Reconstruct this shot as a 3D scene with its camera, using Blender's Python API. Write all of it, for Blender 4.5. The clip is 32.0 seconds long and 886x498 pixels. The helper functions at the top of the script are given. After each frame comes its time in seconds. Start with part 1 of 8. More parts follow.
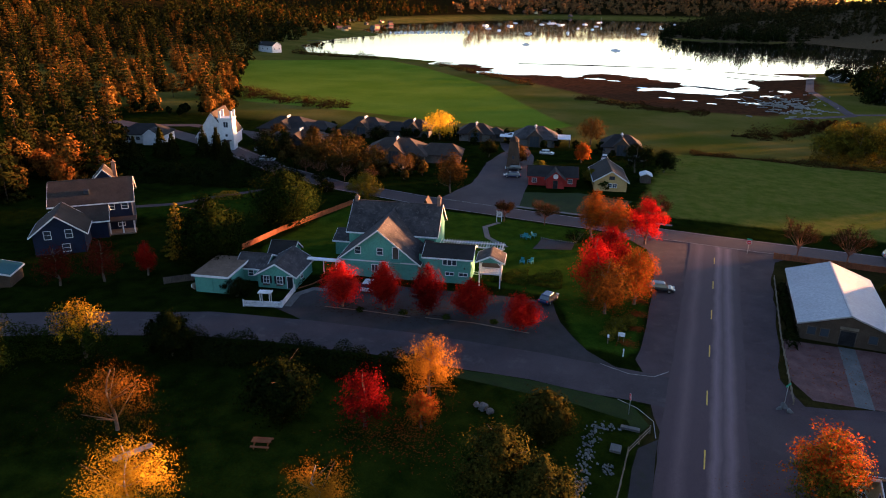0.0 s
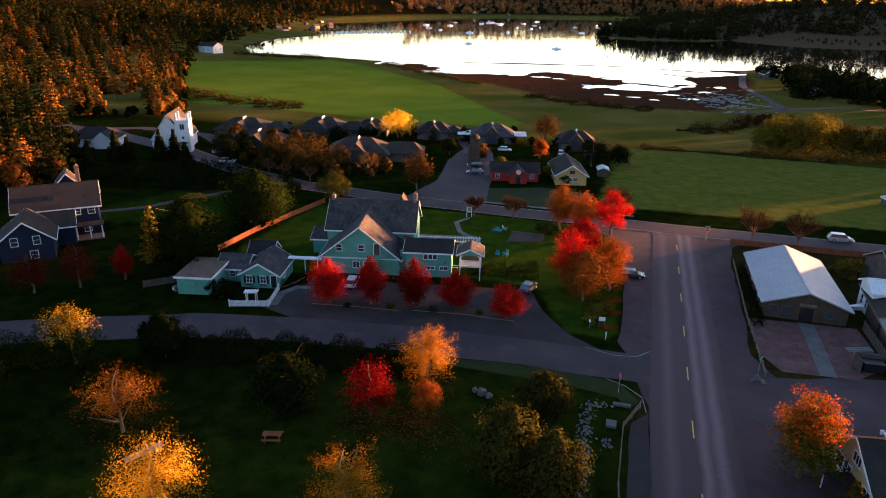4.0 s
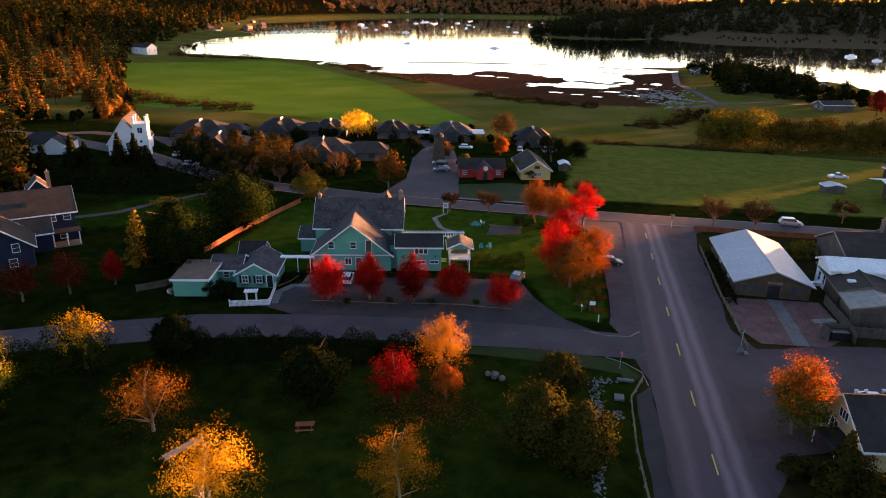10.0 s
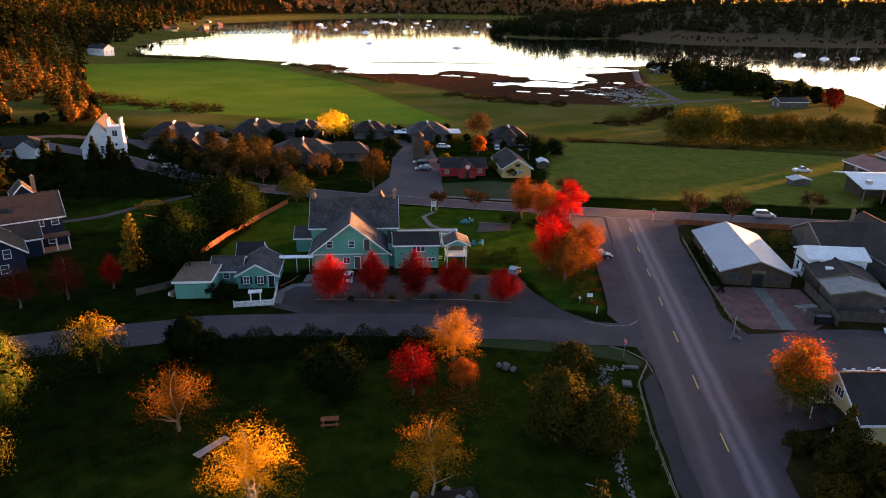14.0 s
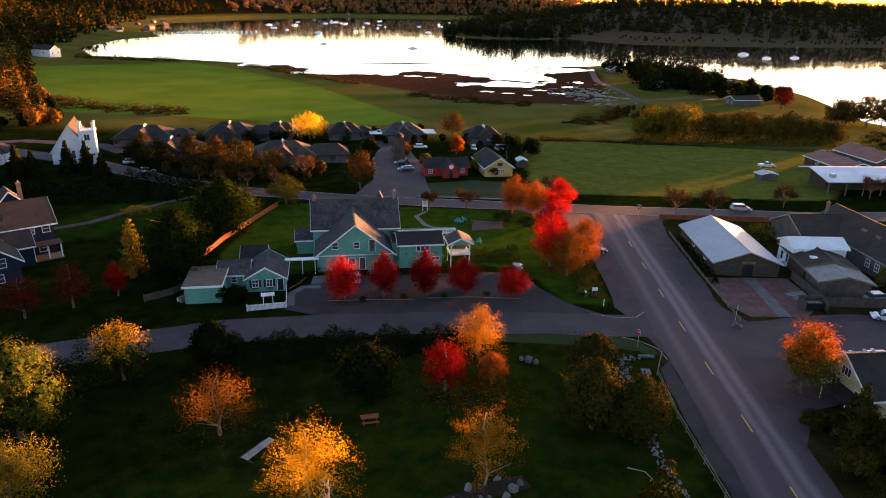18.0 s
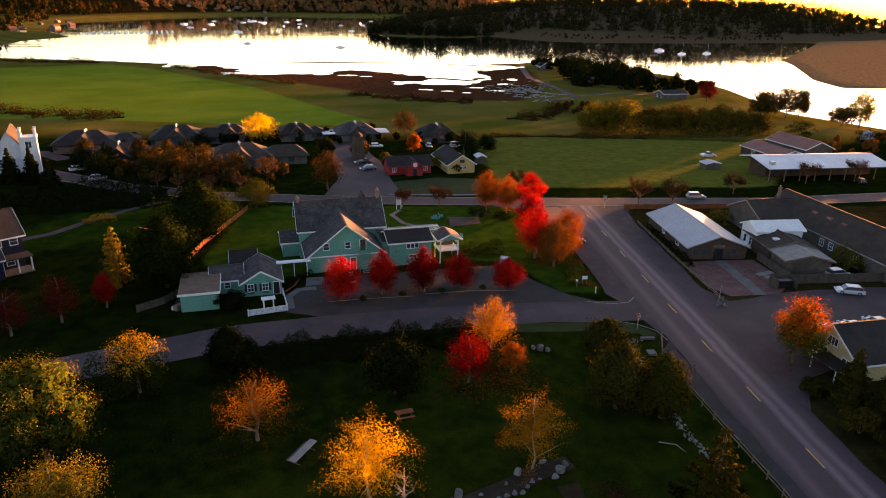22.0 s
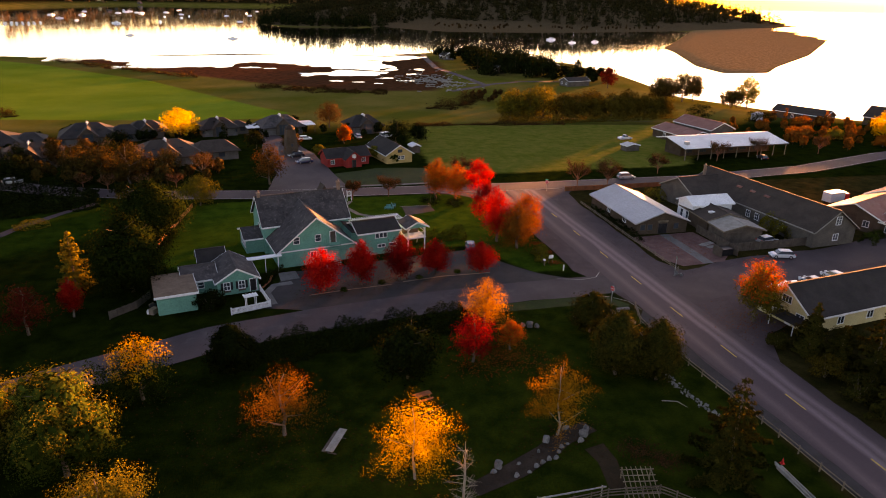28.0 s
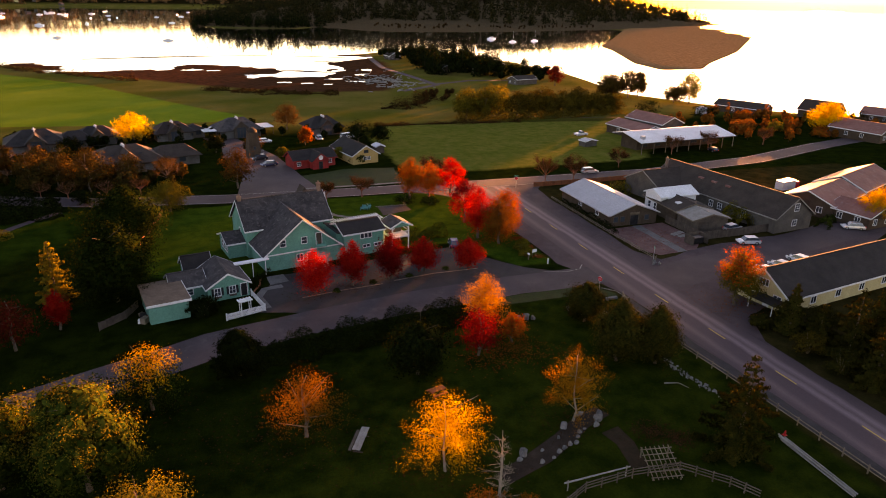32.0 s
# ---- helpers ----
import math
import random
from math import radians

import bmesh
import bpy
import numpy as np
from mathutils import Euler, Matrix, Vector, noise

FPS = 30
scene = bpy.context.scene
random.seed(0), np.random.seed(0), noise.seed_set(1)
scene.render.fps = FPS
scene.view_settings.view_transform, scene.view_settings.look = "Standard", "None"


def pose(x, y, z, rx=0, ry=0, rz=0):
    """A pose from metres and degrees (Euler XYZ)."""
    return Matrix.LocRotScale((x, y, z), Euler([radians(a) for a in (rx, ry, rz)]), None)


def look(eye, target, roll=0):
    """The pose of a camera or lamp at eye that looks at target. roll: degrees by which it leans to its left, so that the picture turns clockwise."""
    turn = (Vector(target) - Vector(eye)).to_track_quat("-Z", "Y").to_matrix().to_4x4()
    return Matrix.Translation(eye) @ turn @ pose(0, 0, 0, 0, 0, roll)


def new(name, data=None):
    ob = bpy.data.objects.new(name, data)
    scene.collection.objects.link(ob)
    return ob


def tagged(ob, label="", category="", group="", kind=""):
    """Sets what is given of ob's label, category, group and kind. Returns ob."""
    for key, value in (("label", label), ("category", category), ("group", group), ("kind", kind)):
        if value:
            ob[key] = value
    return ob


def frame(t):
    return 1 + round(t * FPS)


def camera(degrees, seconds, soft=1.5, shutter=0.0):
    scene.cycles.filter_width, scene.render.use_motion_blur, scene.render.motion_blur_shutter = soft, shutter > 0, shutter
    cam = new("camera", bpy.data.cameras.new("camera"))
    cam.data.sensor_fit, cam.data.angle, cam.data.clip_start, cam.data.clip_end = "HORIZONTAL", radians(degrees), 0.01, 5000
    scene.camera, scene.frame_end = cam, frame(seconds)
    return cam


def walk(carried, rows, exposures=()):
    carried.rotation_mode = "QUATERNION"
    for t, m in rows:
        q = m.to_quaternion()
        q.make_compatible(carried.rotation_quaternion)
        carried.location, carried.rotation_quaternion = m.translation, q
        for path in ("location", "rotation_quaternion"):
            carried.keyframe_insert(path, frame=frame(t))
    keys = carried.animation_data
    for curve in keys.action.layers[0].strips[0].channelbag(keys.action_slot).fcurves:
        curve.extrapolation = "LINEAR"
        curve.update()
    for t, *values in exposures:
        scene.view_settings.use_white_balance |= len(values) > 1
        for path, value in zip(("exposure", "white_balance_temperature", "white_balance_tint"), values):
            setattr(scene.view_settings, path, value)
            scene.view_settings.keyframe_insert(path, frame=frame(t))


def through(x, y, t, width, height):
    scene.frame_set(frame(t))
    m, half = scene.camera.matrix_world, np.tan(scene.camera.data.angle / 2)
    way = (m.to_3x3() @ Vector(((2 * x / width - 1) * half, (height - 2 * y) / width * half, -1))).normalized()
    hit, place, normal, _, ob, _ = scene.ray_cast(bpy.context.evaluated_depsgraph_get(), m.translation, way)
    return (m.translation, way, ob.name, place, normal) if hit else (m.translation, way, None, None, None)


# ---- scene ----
cam = camera(67.4, 32.0, soft=1.0)
# seconds, x, y, z, and the Euler angles; y runs north along the side road, x east
PATH = [
    (0.0, -4.62, -61.09, 42.89, 69.402, -0.931, 21.638),
    (0.5, -5.19, -61.68, 42.88, 69.380, -0.889, 21.002),
    (1.0, -5.77, -62.26, 42.88, 69.365, -0.854, 20.370),
    (1.5, -6.34, -62.84, 42.88, 69.358, -0.831, 19.743),
    (2.0, -6.92, -63.41, 42.89, 69.358, -0.824, 19.118),
    (2.5, -7.49, -63.97, 42.90, 69.368, -0.834, 18.489),
    (3.0, -8.07, -64.53, 42.91, 69.389, -0.864, 17.850),
    (3.5, -8.64, -65.07, 42.93, 69.418, -0.909, 17.197),
    (4.0, -9.21, -65.62, 42.95, 69.451, -0.961, 16.539),
    (4.5, -9.79, -66.16, 42.97, 69.473, -1.005, 15.885),
    (6.5, -12.13, -68.18, 43.06, 69.465, -0.908, 13.908),
    (7.0, -12.78, -68.65, 43.08, 69.468, -0.926, 13.471),
    (7.5, -13.42, -69.11, 43.11, 69.472, -0.946, 13.036),
    (8.0, -14.08, -69.57, 43.14, 69.477, -0.969, 12.599),
    (8.5, -14.74, -70.02, 43.16, 69.483, -0.990, 12.161),
    (9.0, -15.40, -70.47, 43.19, 69.489, -1.005, 11.723),
    (9.5, -16.08, -70.92, 43.22, 69.494, -1.010, 11.291),
    (10.0, -16.76, -71.35, 43.25, 69.500, -1.008, 10.856),
    (10.5, -17.44, -71.78, 43.28, 69.501, -1.005, 10.417),
    (11.0, -18.14, -72.20, 43.31, 69.502, -1.003, 9.976),
    (11.5, -18.84, -72.62, 43.34, 69.503, -1.004, 9.531),
    (12.0, -19.55, -73.02, 43.37, 69.504, -1.008, 9.088),
    (12.5, -20.27, -73.42, 43.41, 69.504, -1.015, 8.646),
    (13.0, -21.00, -73.81, 43.45, 69.506, -1.025, 8.199),
    (13.5, -21.75, -74.18, 43.48, 69.520, -1.037, 7.744),
    (14.0, -22.50, -74.55, 43.52, 69.537, -1.051, 7.287),
    (14.5, -23.26, -74.91, 43.56, 69.553, -1.066, 6.830),
    (16.5, -27.07, -76.08, 43.69, 69.589, -1.250, 4.864),
    (17.0, -28.26, -76.39, 43.72, 69.605, -1.292, 4.310),
    (17.5, -29.45, -76.69, 43.75, 69.623, -1.333, 3.753),
    (18.0, -31.28, -77.08, 43.77, 69.625, -1.231, 2.967),
    (18.5, -33.36, -77.47, 43.79, 69.628, -1.068, 1.940),
    (19.0, -35.21, -77.80, 43.80, 69.615, -1.000, 0.990),
    (19.5, -36.46, -77.95, 43.78, 69.616, -1.027, 0.277),
    (20.0, -37.69, -78.10, 43.77, 69.618, -1.056, -0.456),
    (20.5, -38.91, -78.24, 43.75, 69.621, -1.088, -1.230),
    (21.0, -40.10, -78.37, 43.74, 69.627, -1.124, -2.060),
    (21.5, -41.28, -78.49, 43.72, 69.633, -1.158, -2.934),
    (22.0, -42.43, -78.61, 43.71, 69.639, -1.185, -3.833),
    (22.5, -43.57, -78.71, 43.69, 69.636, -1.203, -4.735),
    (23.0, -44.70, -78.79, 43.67, 69.614, -1.213, -5.629),
    (23.5, -45.81, -78.86, 43.64, 69.557, -1.217, -6.505),
    (24.0, -46.91, -78.92, 43.61, 69.442, -1.219, -7.364),
    (24.5, -47.99, -78.97, 43.58, 69.296, -1.221, -8.207),
    (25.0, -49.07, -79.01, 43.55, 69.165, -1.226, -9.027),
    (25.5, -50.13, -79.03, 43.53, 69.086, -1.235, -9.813),
    (26.0, -51.19, -79.05, 43.51, 69.053, -1.247, -10.561),
    (26.5, -52.24, -79.06, 43.49, 69.047, -1.260, -11.277),
    (28.5, -56.05, -78.80, 43.43, 69.105, -1.382, -13.728),
    (29.0, -57.01, -78.69, 43.41, 69.120, -1.365, -14.291),
    (29.5, -57.97, -78.58, 43.39, 69.134, -1.344, -14.866),
    (30.0, -58.93, -78.47, 43.37, 69.146, -1.326, -15.491),
    (30.5, -59.89, -78.36, 43.36, 69.157, -1.311, -16.187),
    (31.0, -60.85, -78.24, 43.34, 69.169, -1.294, -16.944),
    (31.5, -61.80, -78.13, 43.33, 69.184, -1.264, -17.727),
    (32.0, -62.76, -78.01, 43.31, 69.199, -1.225, -18.515),
]
walk(cam, [(t, pose(x, y, z, rx, ry, rz)) for t, x, y, z, rx, ry, rz in PATH],
     exposures=((0.0, 2.85, 6050, 26), (9.0, 3.15, 6700, 30), (13.0, 3.2, 6800, 30), (17.0, 3.3, 6900, 30), (20.0, 3.0, 7100, 29), (24.5, 3.2, 8500, 39), (32.0, 3.25, 9000, 42)))

# ---- light: a low sun over the bay, a clear evening sky ----
SUN_AZ, SUN_EL = 47.0, 1.8
world = bpy.data.worlds.new("evening_sky")
scene.world = world
world.use_nodes = True
wn = world.node_tree.nodes
sky = wn.new("ShaderNodeTexSky")
sky.sky_type = 'NISHITA'
sky.sun_disc = False
sky.sun_elevation = radians(SUN_EL)
sky.sun_rotation = radians(SUN_AZ)
sky.air_density, sky.dust_density, sky.ozone_density = 0.8, 0.6, 1.6
world.node_tree.links.new(sky.outputs[0], wn["Background"].inputs[0])
wn["Background"].inputs[1].default_value = 0.145
sun_data = bpy.data.lights.new("sun", 'SUN')
sun_data.energy, sun_data.angle, sun_data.color = 7.5, radians(2.5), (1.0, 0.44, 0.15)
sun = new("sun", sun_data)
a, e = radians(SUN_AZ), radians(SUN_EL)
sun.matrix_world = look((0, 0, 0), (-math.sin(a) * math.cos(e), -math.cos(a) * math.cos(e), -math.sin(e)))

# ---- materials ----
def nodes_of(name):
    m = bpy.data.materials.new(name)
    m.use_nodes = True
    return m, m.node_tree.nodes, m.node_tree.links, m.node_tree.nodes["Principled BSDF"]


def ramp(n, stops):
    r = n.new("ShaderNodeValToRGB")
    while len(r.color_ramp.elements) < len(stops):
        r.color_ramp.elements.new(0.5)
    for el, (p, c) in zip(r.color_ramp.elements, stops):
        el.position, el.color = p, (*c, 1)
    return r


def noise_node(n, l, where, scale, detail=5.0, rough=0.6):
    t = n.new("ShaderNodeTexNoise")
    t.inputs["Scale"].default_value, t.inputs["Detail"].default_value, t.inputs["Roughness"].default_value = scale, detail, rough
    l.new(where, t.inputs["Vector"])
    return t


def mixed(n, l, fac, a, b, mode='MIX'):
    m = n.new("ShaderNodeMix")
    m.data_type, m.blend_type = 'RGBA', mode
    for s, v in ((0, fac), (6, a), (7, b)):
        if isinstance(v, (int, float)):
            m.inputs[s].default_value = v
        elif isinstance(v, tuple):
            m.inputs[s].default_value = (*v, 1)
        else:
            l.new(v, m.inputs[s])
    return m.outputs[2]


def mat(name, dark, light, coarse=0.4, fine=6.0, rough=0.8, bump=0.3, metal=0.0, stain=None, vary=0.0, spec=0.12):
    """A surface with two scales of variation; stain: a third colour in blotches; vary: brightness change from object to object."""
    m, n, l, b = nodes_of(name)
    where = n.new("ShaderNodeNewGeometry").outputs["Position"]
    big, small = noise_node(n, l, where, coarse), noise_node(n, l, where, fine, 8.0, 0.7)
    r1 = ramp(n, [(0.32, dark), (0.68, light)])
    l.new(big.outputs[0], r1.inputs[0])
    r2 = ramp(n, [(0.25, (0.62, 0.62, 0.62)), (0.75, (1.25, 1.25, 1.25))])
    l.new(small.outputs[0], r2.inputs[0])
    col = mixed(n, l, 1.0, r1.outputs[0], r2.outputs[0], 'MULTIPLY')
    if stain:
        s = noise_node(n, l, where, coarse * 2.7, 6.0, 0.75)
        rs = ramp(n, [(0.54, (0, 0, 0)), (0.68, (1, 1, 1))])
        l.new(s.outputs[0], rs.inputs[0])
        col = mixed(n, l, rs.outputs[0], col, stain)
    if vary:
        info = n.new("ShaderNodeObjectInfo")
        rv = ramp(n, [(0, (1 - vary,) * 3), (1, (1 + vary,) * 3)])
        l.new(info.outputs["Random"], rv.inputs[0])
        col = mixed(n, l, 1.0, col, rv.outputs[0], 'MULTIPLY')
    l.new(col, b.inputs["Base Color"])
    b.inputs["Roughness"].default_value, b.inputs["Metallic"].default_value = rough, metal
    b.inputs["Specular IOR Level"].default_value = spec
    if bump:
        bp = n.new("ShaderNodeBump")
        bp.inputs["Strength"].default_value, bp.inputs["Distance"].default_value = bump, 0.05
        l.new(small.outputs[0], bp.inputs["Height"])
        l.new(bp.outputs[0], b.inputs["Normal"])
    return m


def leaf_mat(name, *colours, through=0.35, vary=0.25):
    """Leaves: each one its own shade, partly let through by the light."""
    m, n, l, b = nodes_of(name)
    geo, info = n.new("ShaderNodeNewGeometry"), n.new("ShaderNodeObjectInfo")
    r = ramp(n, [(i / max(1, len(colours) - 1), c) for i, c in enumerate(colours)])
    l.new(geo.outputs["Random Per Island"], r.inputs[0])
    rv = ramp(n, [(0, (1 - vary,) * 3), (1, (1 + vary,) * 3)])
    l.new(info.outputs["Random"], rv.inputs[0])
    col = mixed(n, l, 1.0, r.outputs[0], rv.outputs[0], 'MULTIPLY')
    blotch = noise_node(n, l, geo.outputs["Position"], 0.55, 3.0)
    rb = ramp(n, [(0.35, (0.7, 0.66, 0.6)), (0.65, (1.2, 1.2, 1.2))])
    l.new(blotch.outputs[0], rb.inputs[0])
    col = mixed(n, l, 1.0, col, rb.outputs[0], 'MULTIPLY')
    l.new(col, b.inputs["Base Color"])
    b.inputs["Roughness"].default_value = 0.85
    b.inputs["Specular IOR Level"].default_value = 0.0
    tr, mx = n.new("ShaderNodeBsdfTranslucent"), n.new("ShaderNodeMixShader")
    l.new(col, tr.inputs[0])
    mx.inputs[0].default_value = through
    l.new(b.outputs[0], mx.inputs[1]), l.new(tr.outputs[0], mx.inputs[2])
    l.new(mx.outputs[0], n["Material Output"].inputs[0])
    return m


M = {}
M["asphalt"] = mat("asphalt", (0.0404, 0.0288, 0.0310), (0.0611, 0.0440, 0.0464), 0.12, 9.0, 0.82, 0.25, stain=(0.0568, 0.0416, 0.0421))
# side road: pale worn bands where the wheels run, along y
m, n, l, b = nodes_of("asphalt_worn")
where = n.new("ShaderNodeNewGeometry").outputs["Position"]
sx = n.new("ShaderNodeSeparateXYZ")
l.new(where, sx.inputs[0])
big, small = noise_node(n, l, where, 0.18), noise_node(n, l, where, 8.0, 8.0, 0.7)
ad = n.new("ShaderNodeMath")
ad.operation = 'MULTIPLY_ADD'
l.new(big.outputs[0], ad.inputs[0])
ad.inputs[1].default_value = 0.9
l.new(sx.outputs[0], ad.inputs[2])
mr = n.new("ShaderNodeMapRange")
mr.inputs[1].default_value, mr.inputs[2].default_value = -4.05, 5.05
l.new(ad.outputs[0], mr.inputs[0])
rb = ramp(n, [(0.0, (0.0577, 0.0391, 0.0422)), (0.14, (0.0634, 0.0423, 0.0458)), (0.25, (0.0986, 0.0664, 0.0697)), (0.36, (0.0662, 0.0443, 0.0479)), (0.54, (0.0648, 0.0429, 0.0465)), (0.62, (0.1584, 0.1107, 0.1148)), (0.70, (0.0831, 0.0567, 0.0605)), (0.79, (0.1514, 0.1055, 0.1091)), (0.88, (0.0676, 0.0456, 0.0493)), (1.0, (0.0563, 0.0378, 0.0408))])
l.new(mr.outputs[0], rb.inputs[0])
r2 = ramp(n, [(0.25, (0.65, 0.65, 0.65)), (0.75, (1.25, 1.25, 1.25))])
l.new(small.outputs[0], r2.inputs[0])
l.new(mixed(n, l, 1.0, rb.outputs[0], r2.outputs[0], 'MULTIPLY'), b.inputs["Base Color"])
b.inputs["Roughness"].default_value, b.inputs["Specular IOR Level"].default_value = 0.8, 0.12
M["asphalt_worn"] = m
M["gravel"] = mat("gravel_shoulder", (0.0432, 0.0298, 0.0323), (0.0662, 0.0454, 0.0484), 0.22, 14.0, 0.95, 0.6, stain=(0.0706, 0.0480, 0.0463))
M["lot"] = mat("parking_gravel", (0.022, 0.020, 0.021), (0.042, 0.037, 0.038), 0.18, 12.0, 0.9, 0.5, stain=(0.026, 0.027, 0.019))
M["paint_yellow"] = mat("road_paint_yellow", (0.5, 0.3, 0.05), (0.62, 0.4, 0.08), 1.5, 12.0, 0.7, 0.1)
M["paint_white"] = mat("road_paint_white", (0.16, 0.155, 0.15), (0.30, 0.29, 0.28), 1.5, 12.0, 0.7, 0.1)
M["concrete"] = mat("concrete", (0.0787, 0.0787, 0.0762), (0.1279, 0.1254, 0.1206), 0.5, 8.0, 0.9, 0.3, stain=(0.0738, 0.0738, 0.0677))
M["teal"] = mat("teal_clapboard", (0.074, 0.245, 0.190), (0.090, 0.290, 0.228), 0.5, 5.0, 0.7, 0.15, vary=0.04)
M["white"] = mat("white_paint", (0.56, 0.565, 0.57), (0.68, 0.68, 0.68), 0.8, 7.0, 0.6, 0.1, vary=0.05)
M["shingle"] = mat("grey_shingles", (0.026, 0.024, 0.025), (0.060, 0.054, 0.055), 0.6, 5.0, 0.88, 0.6, stain=(0.105, 0.088, 0.084), vary=0.1)
M["shingle_dark"] = mat("dark_shingles", (0.0156, 0.0137, 0.0137), (0.0281, 0.0242, 0.0234), 0.4, 4.5, 0.85, 0.5, stain=(0.0218, 0.0218, 0.0156), vary=0.12)
M["shingle_brown"] = mat("brown_shingles", (0.0282, 0.0212, 0.0179), (0.0471, 0.0353, 0.0292), 0.4, 4.5, 0.88, 0.5, stain=(0.0370, 0.0336, 0.0269), vary=0.12)
M["shingle_pink"] = mat("weathered_red_roof", (0.1680, 0.0700, 0.0595), (0.2380, 0.1050, 0.0840), 0.3, 4.0, 0.8, 0.3, stain=(0.22, 0.13, 0.11))
M["navy"] = mat("navy_clapboard", (0.0090, 0.0143, 0.0307), (0.0131, 0.0197, 0.0410), 0.5, 6.0, 0.65, 0.15)
M["red_paint"] = mat("barn_red_boards", (0.22, 0.022, 0.02), (0.34, 0.035, 0.028), 0.6, 6.0, 0.7, 0.2)
M["yellow_paint"] = mat("yellow_siding", (0.3850, 0.2520, 0.0910), (0.4480, 0.3080, 0.1260), 0.5, 6.0, 0.7, 0.15)
M["cream_paint"] = mat("pale_yellow_siding", (0.3936, 0.3280, 0.1640), (0.4756, 0.4018, 0.2214), 0.5, 6.0, 0.7, 0.15)
M["brown_wall"] = mat("brown_stained_siding", (0.0430, 0.0287, 0.0201), (0.0746, 0.0517, 0.0356), 0.6, 6.0, 0.8, 0.2)
M["grey_wall"] = mat("weathered_shake_siding", (0.0615, 0.0542, 0.0480), (0.1046, 0.0922, 0.0799), 0.5, 5.0, 0.85, 0.3, vary=0.1)
M["metal_roof"] = mat("pale_metal_roof", (0.2838, 0.2924, 0.3139), (0.3440, 0.3526, 0.3741), 0.15, 3.0, 0.55, 0.05, metal=0.1, stain=(0.2666, 0.2709, 0.2838))
M["white_roof"] = mat("white_membrane_roof", (0.5100, 0.5270, 0.5440), (0.6375, 0.6460, 0.6630), 0.25, 4.0, 0.6, 0.1, stain=(0.52, 0.54, 0.55))
M["wood"] = mat("weathered_wood", (0.1050, 0.0787, 0.0558), (0.1771, 0.1378, 0.1017), 0.8, 7.0, 0.85, 0.3, vary=0.15)
M["wood_red"] = mat("cedar_boards", (0.15, 0.048, 0.02), (0.23, 0.078, 0.033), 0.9, 7.0, 0.75, 0.3, vary=0.12)
M["wood_dark"] = mat("dark_boards", (0.055, 0.042, 0.034), (0.095, 0.075, 0.06), 0.8, 7.0, 0.85, 0.3, vary=0.15)
M["wood_pale"] = mat("silvery_old_wood", (0.1673, 0.1574, 0.1427), (0.2460, 0.2313, 0.2116), 0.9, 8.0, 0.85, 0.3, vary=0.1)
M["bark"] = mat("bark", (0.06, 0.045, 0.035), (0.13, 0.10, 0.08), 1.2, 8.0, 0.95, 0.6)
# darker copy of bark for wood trunks, the shade among them in its colour
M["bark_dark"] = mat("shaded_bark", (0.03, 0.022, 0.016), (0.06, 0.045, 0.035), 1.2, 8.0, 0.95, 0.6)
M["bark_pale"] = mat("pale_bark", (0.16, 0.125, 0.095), (0.27, 0.22, 0.175), 1.5, 8.0, 0.9, 0.4)
M["twig"] = mat("reddish_twigs", (0.15, 0.055, 0.035), (0.24, 0.095, 0.06), 1.0, 6.0, 0.9, 0.2)
M["stone"] = mat("field_stone", (0.0720, 0.0704, 0.0688), (0.1600, 0.1560, 0.1520), 1.5, 8.0, 0.9, 0.5, vary=0.25)
M["brick"] = mat("brown_brick", (0.13, 0.085, 0.065), (0.2, 0.14, 0.11), 0.8, 9.0, 0.9, 0.4)
M["black_metal"] = mat("black_metal", (0.02, 0.02, 0.022), (0.035, 0.035, 0.038), 1.0, 9.0, 0.5, 0.1, metal=0.6)
M["steel"] = mat("galvanised_steel", (0.38, 0.39, 0.4), (0.5, 0.5, 0.52), 1.0, 9.0, 0.45, 0.1, metal=0.8)
M["sign_red"] = mat("sign_red", (0.5, 0.02, 0.02), (0.6, 0.03, 0.03), 1.0, 9.0, 0.5, 0.0)
M["sign_green"] = mat("sign_green", (0.01, 0.26, 0.15), (0.015, 0.32, 0.19), 1.0, 9.0, 0.5, 0.0)
M["plastic_teal"] = mat("turquoise_paint", (0.012, 0.17, 0.20), (0.02, 0.22, 0.25), 1.0, 9.0, 0.5, 0.05)
M["rubber"] = mat("tyre_rubber", (0.012, 0.012, 0.012), (0.022, 0.022, 0.022), 1.0, 9.0, 0.8, 0.1)
M["soil"] = mat("dark_soil", (0.0154, 0.0110, 0.0077), (0.0330, 0.0231, 0.0165), 0.5, 6.0, 0.95, 0.6)
M["patio"] = mat("reddish_gravel_yard", (0.0779, 0.0390, 0.0354), (0.1324, 0.0708, 0.0649), 0.5, 8.0, 0.92, 0.5, stain=(0.0935, 0.0295, 0.0207))
M["park_dirt"] = mat("trodden_earth", (0.0140, 0.0096, 0.0044), (0.0280, 0.0162, 0.0077), 0.7, 6.0, 0.95, 0.5, stain=(0.0084, 0.0108, 0.0028))
M["tar_roof"] = mat("weathered_tar_paper", (0.095, 0.066, 0.048), (0.140, 0.100, 0.074), 0.7, 6.0, 0.9, 0.3, stain=(0.165, 0.118, 0.086))


